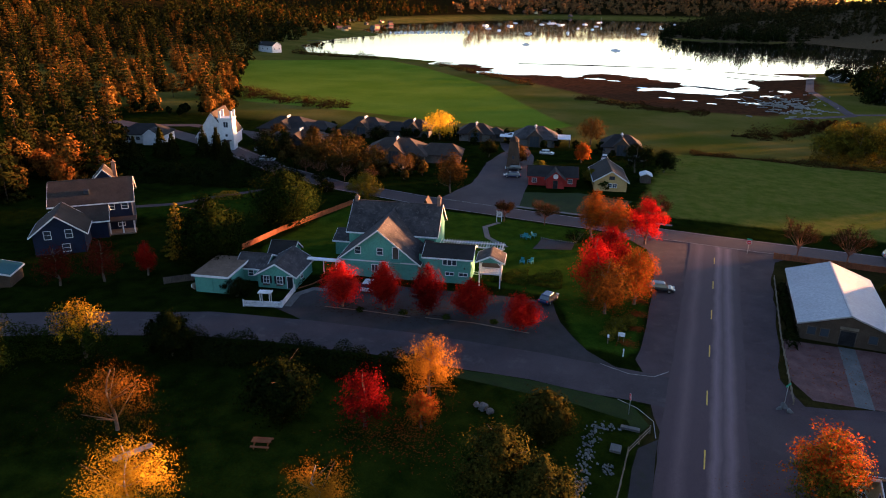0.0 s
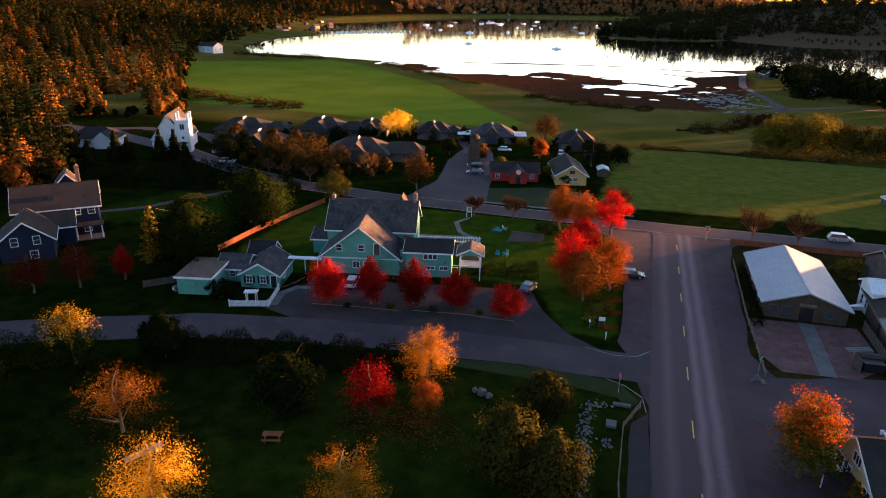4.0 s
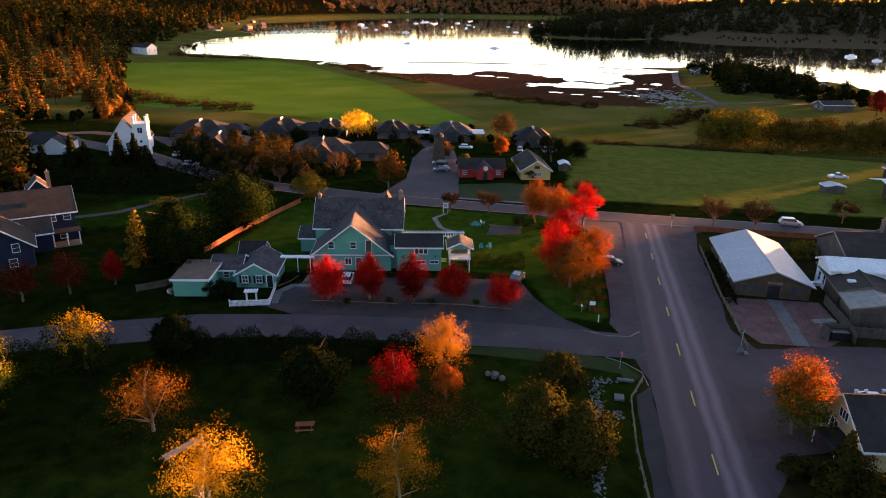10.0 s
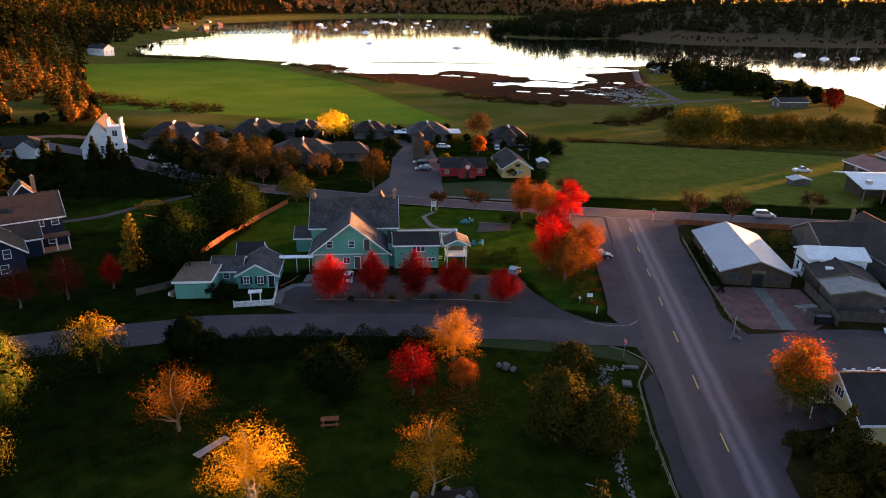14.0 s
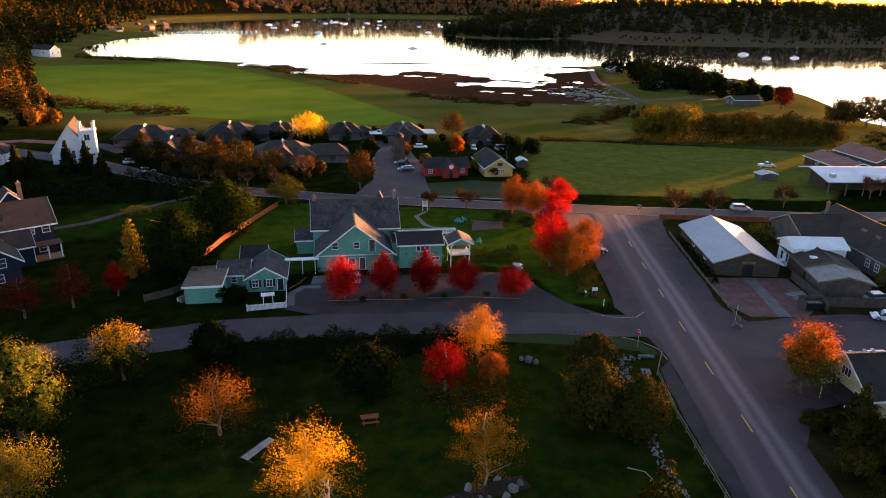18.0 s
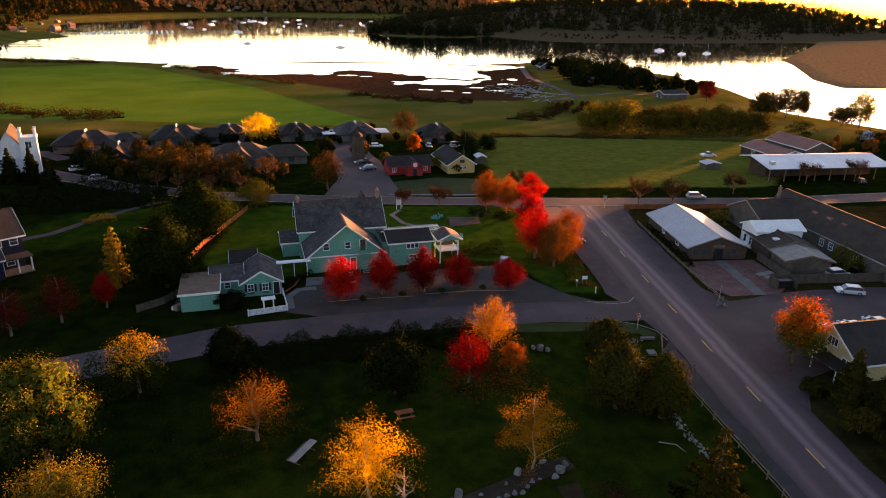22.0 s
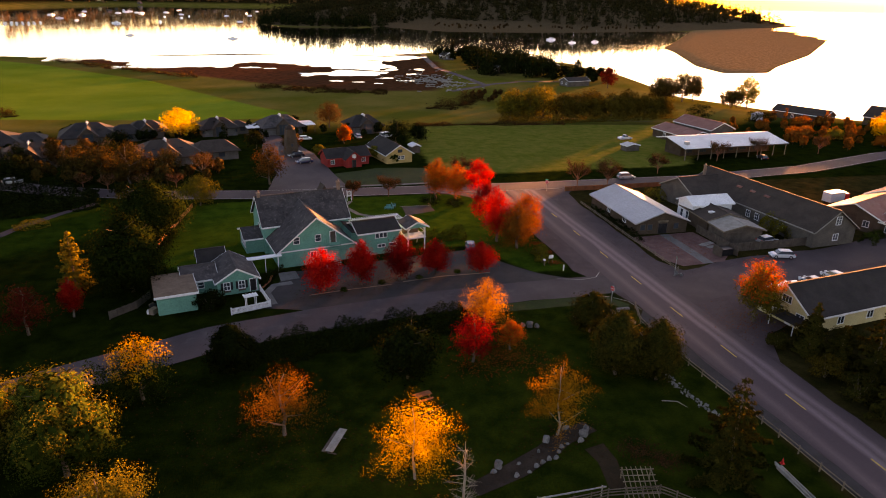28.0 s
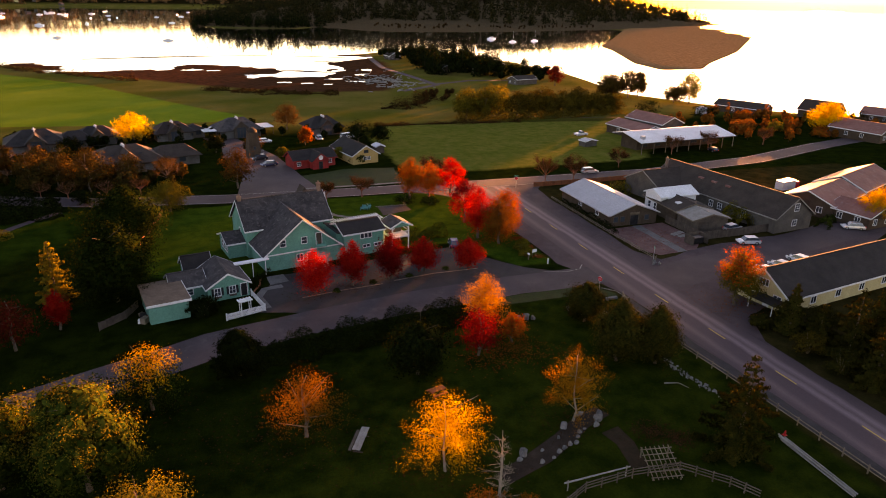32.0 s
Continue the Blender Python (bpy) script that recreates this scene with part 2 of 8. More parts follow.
def paint(name, c, rough=0.25, metal=0.0):
    m, n, l, b = nodes_of(name)
    where = n.new("ShaderNodeNewGeometry").outputs["Position"]
    t = noise_node(n, l, where, 3.0)
    r = ramp(n, [(0.3, tuple(v * 0.85 for v in c)), (0.7, c)])
    l.new(t.outputs[0], r.inputs[0]), l.new(r.outputs[0], b.inputs["Base Color"])
    b.inputs["Roughness"].default_value, b.inputs["Metallic"].default_value = rough, metal
    b.inputs["Coat Weight"].default_value = 0.1
    return m


M["car_white"], M["car_silver"] = paint("white_car_paint", (0.5, 0.51, 0.53)), paint("silver_car_paint", (0.45, 0.46, 0.48), 0.3, 0.6)
M["car_dark"], M["car_blue"] = paint("dark_car_paint", (0.014, 0.015, 0.018)), paint("dark_blue_car_paint", (0.012, 0.022, 0.06))
M["boat_white"] = paint("white_hull", (0.7, 0.72, 0.75), 0.35)
m, n, l, b = nodes_of("window_glass")
b.inputs["Base Color"].default_value, b.inputs["Roughness"].default_value = (0.03, 0.04, 0.05, 1), 0.06
b.inputs["Specular IOR Level"].default_value = 0.8
t = noise_node(n, l, n.new("ShaderNodeNewGeometry").outputs["Position"], 1.3)
bp = n.new("ShaderNodeBump")
bp.inputs["Strength"].default_value, bp.inputs["Distance"].default_value = 0.05, 0.05
l.new(t.outputs[0], bp.inputs["Height"]), l.new(bp.outputs[0], b.inputs["Normal"])
M["glass"] = m
# still water: a metallic mirror with faint ripples, pale base brightening the reflected sky
m, n, l, b = nodes_of("bay_water")
b.inputs["Base Color"].default_value, b.inputs["Roughness"].default_value, b.inputs["IOR"].default_value = (0.64, 0.65, 0.68, 1), 0.05, 1.33
b.inputs["Metallic"].default_value = 1.0
b.inputs["Specular IOR Level"].default_value = 1.0
where = n.new("ShaderNodeNewGeometry").outputs["Position"]
t1, t2 = noise_node(n, l, where, 0.5, 4.0), noise_node(n, l, where, 0.02, 4.0)
bp = n.new("ShaderNodeBump")
bp.inputs["Strength"].default_value, bp.inputs["Distance"].default_value = 0.12, 0.03
l.new(t1.outputs[0], bp.inputs["Height"]), l.new(bp.outputs[0], b.inputs["Normal"])
rr = ramp(n, [(0.4, (0.03, 0.03, 0.03)), (0.62, (0.06, 0.06, 0.06))])
l.new(t2.outputs[0], rr.inputs[0]), l.new(rr.outputs[0], b.inputs["Roughness"])
M["water"] = m

M["leaf_red"] = leaf_mat("red_leaves", (0.1768, 0.0037, 0.0042), (0.3400, 0.0090, 0.0072), (0.4216, 0.0255, 0.0102))
M["leaf_darkred"] = leaf_mat("dark_red_leaves", (0.0638, 0.0023, 0.0030), (0.1275, 0.0041, 0.0046), (0.1762, 0.0097, 0.0064))
M["leaf_orange"] = leaf_mat("orange_leaves", (0.16, 0.045, 0.006), (0.28, 0.083, 0.009), (0.10, 0.055, 0.008), (0.26, 0.035, 0.007))
M["leaf_flame"] = leaf_mat("orange_red_leaves", (0.2700, 0.0250, 0.0060), (0.3500, 0.0700, 0.0080), (0.1300, 0.0650, 0.0100), (0.3000, 0.1050, 0.0110))
M["leaf_gold"] = leaf_mat("golden_leaves", (0.35, 0.185, 0.007), (0.45, 0.28, 0.011), (0.28, 0.125, 0.006), through=0.4)
M["leaf_yellow"] = leaf_mat("yellow_leaves", (0.5456, 0.3444, 0.0090), (0.6864, 0.4428, 0.0120), (0.4840, 0.2624, 0.0072))
M["leaf_olive"] = leaf_mat("yellow_green_leaves", (0.048, 0.051, 0.007), (0.092, 0.083, 0.010), (0.145, 0.110, 0.012), (0.030, 0.037, 0.007), through=0.3)
M["leaf_brown"] = leaf_mat("russet_leaves", (0.1290, 0.0460, 0.0085), (0.2329, 0.0820, 0.0125), (0.0824, 0.0340, 0.0080), through=0.25)
M["leaf_amber"] = leaf_mat("thin_amber_leaves", (0.0912, 0.0360, 0.0048), (0.1344, 0.0576, 0.0067), (0.0480, 0.0216, 0.0038), through=0.3)
M["leaf_dusk"] = leaf_mat("dusky_red_leaves", (0.05, 0.005, 0.004), (0.09, 0.009, 0.006), (0.06, 0.018, 0.006), through=0.15)
M["leaf_green"] = leaf_mat("green_leaves", (0.0100, 0.0200, 0.0036), (0.0230, 0.0360, 0.0055), (0.0330, 0.0420, 0.0062), through=0.1)
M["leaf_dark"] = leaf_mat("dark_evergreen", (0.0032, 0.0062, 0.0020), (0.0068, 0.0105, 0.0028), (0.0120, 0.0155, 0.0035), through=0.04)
M["needle"] = leaf_mat("conifer_needles", (0.0060, 0.0090, 0.0025), (0.0120, 0.0150, 0.0035), (0.0250, 0.0220, 0.0045), through=0.1)
M["needle_gold"] = leaf_mat("yellowish_conifer", (0.0650, 0.0600, 0.0080), (0.1143, 0.0896, 0.0105), (0.0393, 0.0400, 0.0065), through=0.2)
# rust shades with the low sun's orange glow put into them
M["needle_rust_lit"] = leaf_mat("rusty_sunlit_woods", (0.0312, 0.0228, 0.0054), (0.0912, 0.0468, 0.0084), (0.1620, 0.0648, 0.0096), (0.0216, 0.0216, 0.0048), through=0.15)
M["scrub"] = leaf_mat("brown_scrub", (0.0353, 0.0190, 0.0070), (0.0618, 0.0300, 0.0100), (0.0265, 0.0200, 0.0060), through=0.1)
M["fallen"] = leaf_mat("fallen_leaves", (0.09, 0.022, 0.006), (0.15, 0.05, 0.01), (0.12, 0.012, 0.007), through=0.0)
M["fallen_brown"] = leaf_mat("old_leaf_litter", (0.03, 0.014, 0.006), (0.05, 0.024, 0.01), (0.025, 0.014, 0.007), through=0.0)
M["teal_roof"] = mat("faded_teal_metal_roof", (0.012, 0.06, 0.065), (0.02, 0.085, 0.09), 0.3, 4.0, 0.6, 0.1)
M["thicket"] = leaf_mat("olive_brown_thicket", (0.045, 0.036, 0.006), (0.085, 0.058, 0.008), (0.025, 0.024, 0.005), through=0.15)
M["leaf_amber2"] = leaf_mat("amber_leaves", (0.2550, 0.0978, 0.0068), (0.3400, 0.1530, 0.0102), (0.1700, 0.0680, 0.0068), through=0.3)
M["garden_lawn"] = mat("garden_lawn", (0.0075, 0.0180, 0.0023), (0.0165, 0.0300, 0.0037), 0.4, 6.0, 0.95, 0.6, stain=(0.0150, 0.0150, 0.0053))
M["cypress"] = leaf_mat("bronze_green_cypress", (0.014, 0.0165, 0.0038), (0.024, 0.024, 0.0050), (0.040, 0.032, 0.0060), through=0.06)
M["pine_rust"] = leaf_mat("rusty_brown_pine", (0.062, 0.033, 0.0090), (0.105, 0.050, 0.0115), (0.040, 0.025, 0.0075), through=0.15)
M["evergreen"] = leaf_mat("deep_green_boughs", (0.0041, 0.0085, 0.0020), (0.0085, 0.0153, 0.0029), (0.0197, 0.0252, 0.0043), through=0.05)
M["pine_olive"] = leaf_mat("olive_brown_pine", (0.020, 0.0170, 0.0050), (0.040, 0.0280, 0.0070), (0.066, 0.0360, 0.0085), through=0.1)
# far woods: haze and orange sunlight lifted into the leaf colours
M["far_wood"] = leaf_mat("distant_lit_hazy_woods", (0.070, 0.048, 0.024), (0.150, 0.075, 0.028), (0.036, 0.036, 0.018), through=0.15)
M["far_fir"] = leaf_mat("distant_dark_firs", (0.0100, 0.0120, 0.0050), (0.0180, 0.0180, 0.0070), (0.0300, 0.0240, 0.0090), through=0.05)
M["lane_asphalt"] = mat("dark_lane_asphalt", (0.0340, 0.0276, 0.0310), (0.0560, 0.0456, 0.0500), 0.14, 9.0, 0.85, 0.3, stain=(0.0640, 0.0532, 0.0540))

# ---- the ground: one sheet, sloping gently to the bay ----
GY = (-80, 0, 70, 130, 200, 300, 400)
GZ = (0.9, 0.1, -0.6, -1.5, -2.6, -3.3, -3.6)
SEA = -4.0
MAINLAND = [(-4500, -700), (4500, -700), (2500, -400), (900, -110), (420, 50), (250, 125), (192, 167), (169, 197), (149, 242), (160, 300), (166, 339), (163, 420),
            (140, 490), (100, 525), (70, 515), (47, 490), (26, 398), (8, 362), (-6, 340), (-37, 346), (-42, 395), (-83, 409), (-136, 375), (-182, 433), (-262, 470), (-351, 480),
            (-405, 553), (-440, 690), (-430, 780), (-520, 900), (-640, 1269), (-600, 1700), (-480, 2050), (-311, 2200), (100, 2350), (700, 2480), (900, 2700), (800, 4600), (-4500, 4600)]
ISLAND = [(-140, 1003), (-91, 1004), (-34, 946), (50, 940), (100, 990), (142, 897), (176, 865), (245, 862), (360, 880), (480, 925), (640, 1000), (1000, 1210), (1180, 1380), (1150, 1700), (700, 1900), (100, 1800), (-60, 1150), (-90, 1020), (-138, 1012)]
FOREST = [(-85, 1012), (-30, 958), (50, 952), (100, 1010), (184, 1110), (333, 1150), (440, 1070), (587, 1060), (748, 1150), (1085, 1330), (1140, 1500), (900, 1750), (150, 1700), (-55, 1150)]
SPIT = [(640, 1000), (470, 760), (345, 590), (322, 529), (262, 400), (252, 350), (290, 352), (330, 393), (456, 505), (725, 780), (960, 1190)]
FIELD = [(-345, 372), (-300, 405), (-250, 438), (-208, 405), (-124, 313), (-66, 217), (-52, 198), (-60, 186), (-92, 184), (-150, 192), (-204, 195), (-246, 235)]
MARSH = [(-250, 478), (-190, 428), (-104, 338), (-66, 300), (-44, 282), (-22, 266), (22, 264), (40, 300), (60, 420), (55, 520), (0, 520), (-300, 520)]
MEADOW = [(-16, 86), (58, 88), (110, 152), (60, 158), (27, 163), (-15, 160)]
LAWN = [(-76, 69), (-77, 32), (-66, 24), (-40, 34), (-22, 33), (-16, 19), (-9, 17), (-9, 69)]
PARK = [(-44, -4), (-31, 2), (-8, 7), (-5, 0), (-5, -46), (-66, -52), (-66, -32), (-48, -16)]
EAST = [(-6, -70), (60, -70), (112, 40), (112, 69), (-6, 69)]
GARDENS = [(-122, 36), (-104, 40), (-90, 52), (-92, 74), (-112, 62)]


def signed(poly, x, y):
    """Distance from the polygon's edge, positive inside."""
    p = np.array(poly, float)
    best, inside = np.full(x.shape, 1e9), np.zeros(x.shape, bool)
    for (ax, ay), (bx_, by_) in zip(p, np.roll(p, -1, 0)):
        dx, dy = bx_ - ax, by_ - ay
        t = np.clip(((x - ax) * dx + (y - ay) * dy) / (dx * dx + dy * dy), 0, 1)
        best = np.minimum(best, np.hypot(x - ax - t * dx, y - ay - t * dy))
        if dy:
            inside ^= ((ay > y) != (by_ > y)) & (x < ax + (y - ay) * dx / dy)
    return np.where(inside, best, -best)


def wobble(x, y, size, seed):
    """Smooth noise from a few crossing waves."""
    r = np.random.RandomState(seed)
    out = np.zeros(np.shape(x))
    for k in range(9):
        th, f = r.uniform(0, math.pi), r.uniform(0.6, 2.4) / size
        out = out + np.sin((x * math.cos(th) + y * math.sin(th)) * f + r.uniform(0, 6.28)) / 3
    return out


def height(x, y):
    x, y = np.asarray(x, float), np.asarray(y, float)
    near, isl, spit, wooded = signed(MAINLAND, x, y), signed(ISLAND, x, y), signed(SPIT, x, y), signed(FOREST, x, y)
    marsh = np.clip(1 - np.hypot((x + 60) / 260, (y - 420) / 130), 0, 1)
    d = near + marsh * (22 * wobble(x, y, 14, 3) + 12 * wobble(x, y, 5, 4))
    z = np.minimum(np.interp(y, GY, GZ), SEA + np.clip(d * 0.06, -2, 40))
    far = np.clip((np.maximum(y - 560, -(x + 330) * 1.2)) / 260, 0, 1)
    z = z + far * np.clip(near, 0, 900) * 0.13 * (0.75 + 0.25 * wobble(x, y, 160, 5))
    z = np.where(isl > -30, np.maximum(z, SEA + np.clip(isl * 0.03, -2, 1.4) + np.clip(wooded * 0.22, 0, 48)), z)
    z = np.where(spit > -30, np.maximum(z, SEA + np.clip(spit * 0.05, -2, 0.7)), z)
    return z


def gz(x, y):
    return float(height(x, y))


def axis(a, b, step, out):
    mid = list(np.arange(a, b + 0.1, step))
    lo, hi, s = [], [], step
    while s < 700:
        s *= 1.35
        lo.append((lo[-1] if lo else a) - s), hi.append((hi[-1] if hi else b) + s)
    return np.array([v for v in lo[::-1] if v > -out] + mid + [v for v in hi if v < out])


gx, gy = axis(-420, 560, 5, 4400), axis(-100, 800, 5, 4400)
gy = gy[gy > -690]
XX, YY = np.meshgrid(gx, gy)
ZZ = height(XX, YY)
nx, ny = len(gx), len(gy)
me = bpy.data.meshes.new("ground")
idx = np.arange(nx * ny).reshape(ny, nx)
faces = np.stack([idx[:-1, :-1], idx[:-1, 1:], idx[1:, 1:], idx[1:, :-1]], -1).reshape(-1, 4)
me.from_pydata(np.stack([XX, YY, ZZ], -1).reshape(-1, 3).tolist(), [], faces.tolist())
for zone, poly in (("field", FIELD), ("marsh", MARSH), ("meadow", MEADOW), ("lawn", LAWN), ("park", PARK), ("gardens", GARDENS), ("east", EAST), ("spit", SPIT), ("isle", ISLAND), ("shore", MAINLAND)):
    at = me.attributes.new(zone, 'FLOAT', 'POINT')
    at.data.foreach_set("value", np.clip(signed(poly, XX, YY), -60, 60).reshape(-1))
me.update()
ground = tagged(new("ground", me), "grassy ground sloping gently to the bay", "ground", kind="structure")

m, n, l, b = nodes_of("ground_cover")
where = n.new("ShaderNodeNewGeometry").outputs["Position"]
big, mid_, small = noise_node(n, l, where, 0.03, 6.0), noise_node(n, l, where, 0.35, 6.0), noise_node(n, l, where, 4.0, 8.0, 0.75)


def two(dark, light, src=None):
    r = ramp(n, [(0.35, dark), (0.65, light)])
    l.new((src or mid_).outputs[0], r.inputs[0])
    return r.outputs[0]


def zone_mask(name, soft, rough_edge):
    at = n.new("ShaderNodeAttribute")
    at.attribute_name = name
    ad = n.new("ShaderNodeMath")
    ad.operation = 'MULTIPLY_ADD'
    l.new(mid_.outputs[0], ad.inputs[0])
    ad.inputs[1].default_value = rough_edge
    l.new(at.outputs["Fac"], ad.inputs[2])
    mr = n.new("ShaderNodeMapRange")
    mr.inputs[1].default_value, mr.inputs[2].default_value = rough_edge / 2 - soft, rough_edge / 2 + soft
    l.new(ad.outputs[0], mr.inputs[0])
    return mr.outputs[0]


# near grass almost black, deep shade put into its colour; lit lawn kept greener
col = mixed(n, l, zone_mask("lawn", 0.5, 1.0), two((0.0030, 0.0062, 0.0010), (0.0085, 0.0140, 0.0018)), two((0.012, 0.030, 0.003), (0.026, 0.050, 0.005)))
# park zone: grass coloured lighter for the grazing sun on it
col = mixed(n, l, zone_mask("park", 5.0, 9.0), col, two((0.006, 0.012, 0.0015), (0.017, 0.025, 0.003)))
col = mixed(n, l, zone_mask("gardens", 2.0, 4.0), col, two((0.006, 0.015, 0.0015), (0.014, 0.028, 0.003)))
col = mixed(n, l, zone_mask("east", 0.5, 1.0), col, two((0.012, 0.012, 0.0035), (0.030, 0.023, 0.008)))
dry = n.new("ShaderNodeSeparateXYZ")
l.new(where, dry.inputs[0])
mr = n.new("ShaderNodeMapRange")
mr.inputs[1].default_value, mr.inputs[2].default_value = 150, 172
l.new(dry.outputs[1], mr.inputs[0])
col = mixed(n, l, mr.outputs[0], col, two((0.055, 0.060, 0.009), (0.105, 0.085, 0.022), big))
col = mixed(n, l, zone_mask("meadow", 1.0, 3.0), col, two((0.058, 0.074, 0.010), (0.105, 0.098, 0.021)))
col = mixed(n, l, zone_mask("field", 1.0, 3.0), col, two((0.066, 0.116, 0.010), (0.098, 0.146, 0.016), big))
col = mixed(n, l, zone_mask("marsh", 3.0, 14.0), col, two((0.032, 0.015, 0.008), (0.07, 0.028, 0.014)))
zr = n.new("ShaderNodeMapRange")
zr.inputs[1].default_value, zr.inputs[2].default_value, zr.inputs[3].default_value, zr.inputs[4].default_value = SEA - 0.1, SEA + 0.22, 1, 0
l.new(dry.outputs[2], zr.inputs[0])
col = mixed(n, l, zr.outputs[0], col, two((0.03, 0.022, 0.016), (0.075, 0.052, 0.038)))
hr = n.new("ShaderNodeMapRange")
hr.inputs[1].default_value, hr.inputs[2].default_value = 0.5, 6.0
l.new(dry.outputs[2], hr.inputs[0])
sp = n.new("ShaderNodeMapRange")
sp.inputs[1].default_value, sp.inputs[2].default_value = 330, 420
l.new(dry.outputs[1], sp.inputs[0])
# higher ground, from z 0.5 to 6, turns to a very dark brown
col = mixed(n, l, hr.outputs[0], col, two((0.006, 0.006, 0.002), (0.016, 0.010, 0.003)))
col = mixed(n, l, zone_mask('isle', 4.0, 12.0), col, two((0.045, 0.032, 0.018), (0.085, 0.060, 0.034)))
# sandy spit, made brighter and more orange for the sun's glare on it
col = mixed(n, l, zone_mask('spit', 4.0, 12.0), col, two((0.10, 0.062, 0.03), (0.21, 0.14, 0.07)))
r2 = ramp(n, [(0.25, (0.6, 0.6, 0.6)), (0.75, (1.35, 1.35, 1.3))])
l.new(small.outputs[0], r2.inputs[0])
col = mixed(n, l, 1.0, col, r2.outputs[0], 'MULTIPLY')
l.new(col, b.inputs["Base Color"])
b.inputs["Roughness"].default_value, b.inputs["Specular IOR Level"].default_value = 0.95, 0.0
bp = n.new("ShaderNodeBump")
bp.inputs["Strength"].default_value, bp.inputs["Distance"].default_value = 0.7, 0.12
l.new(small.outputs[0], bp.inputs["Height"]), l.new(bp.outputs[0], b.inputs["Normal"])
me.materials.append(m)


# ---- building blocks ----
def finish(name, bm, material, parent=None, label="", smooth=False):
    md = bpy.data.meshes.new(name)
    bm.normal_update()
    bm.to_mesh(md)
    bm.free()
    md.materials.append(M[material] if isinstance(material, str) else material)
    if smooth:
        md.polygons.foreach_set("use_smooth", [True] * len(md.polygons))
    ob = new(name, md)
    if parent:
        ob.parent = parent
    if label:
        ob["label"] = label
    return ob


def part(name, bm, material, parent, label="", smooth=False):
    return finish(name, bm, material, parent, label, smooth)


def thing(name, x, y, angle=0.0, z=None, label="", category="", group="", kind=""):
    ob = new(name)
    ob.empty_display_size = 0.5
    ob.matrix_basis = pose(x, y, gz(x, y) if z is None else z, 0, 0, angle)
    return tagged(ob, label, category, group, kind)


def box(bm, x0, x1, y0, y1, z0, z1, m=None):
    vs = [bm.verts.new((x, y, z)) for z in (z0, z1) for x, y in ((x0, y0), (x1, y0), (x1, y1), (x0, y1))]
    for f in ((3, 2, 1, 0), (4, 5, 6, 7), (0, 1, 5, 4), (1, 2, 6, 5), (2, 3, 7, 6), (3, 0, 4, 7)):
        bm.faces.new([vs[i] for i in f])
    if m is not None:
        bmesh.ops.transform(bm, matrix=m, verts=vs)
    return vs


def boxes(*dims):
    bm = bmesh.new()
    for d in dims:
        box(bm, *d)
    return bm


def tube(bm, p, q, r0, r1=None, sides=8):
    """A tapered round bar from p to q."""
    p, q = Vector(p), Vector(q)
    r1 = r0 if r1 is None else r1
    rot = (q - p).to_track_quat('Z', 'Y').to_matrix()
    rings = []
    for c, r in ((p, r0), (q, r1)):
        rings.append([bm.verts.new(c + rot @ Vector((math.cos(i * 2 * math.pi / sides) * r, math.sin(i * 2 * math.pi / sides) * r, 0))) for i in range(sides)])
    for i in range(sides):
        bm.faces.new((rings[0][i], rings[0][(i + 1) % sides], rings[1][(i + 1) % sides], rings[1][i]))
    bm.faces.new(rings[1])
    bm.faces.new(rings[0][::-1])


def prism(bm, outline, y0, y1):
    """An outline in x and z, drawn out along y."""
    a = [bm.verts.new((x, y0, z)) for x, z in outline]
    c = [bm.verts.new((x, y1, z)) for x, z in outline]
    k = len(outline)
    for i in range(k):
        bm.faces.new((a[i], a[(i + 1) % k], c[(i + 1) % k], c[i])[::-1])
    bm.faces.new(a)
    bm.faces.new(c[::-1])


def strip(name, line, width, material, lift, label, step=4.0, wob=0.15, category="road", kind="structure", parent=None):
    """A paved band that follows a line over the ground, with slightly uneven edges."""
    pts = []
    for (x0, y0), (x1, y1) in zip(line, line[1:]):
        k = max(1, int(math.hypot(x1 - x0, y1 - y0) / step))
        pts += [(x0 + (x1 - x0) * i / k, y0 + (y1 - y0) * i / k) for i in range(k)]
    pts.append(line[-1])
    rnd = random.Random(name)
    bm, prev = bmesh.new(), None
    for i, (x, y) in enumerate(pts):
        q, p = pts[min(i + 1, len(pts) - 1)], pts[max(i - 1, 0)]
        dx, dy = q[0] - p[0], q[1] - p[1]
        s = math.hypot(dx, dy) or 1
        row = []
        for side in (-1, 0, 1):
            w = side * (width / 2 + rnd.uniform(-wob, wob))
            px, py = x + dy / s * w, y - dx / s * w
            row.append(bm.verts.new((px, py, gz(px, py) + lift)))
        if prev:
            for j in (0, 1):
                bm.faces.new((prev[j], prev[j + 1], row[j + 1], row[j]))
        prev = row
    return tagged(finish(name, bm, material, parent), label, category, kind=kind)


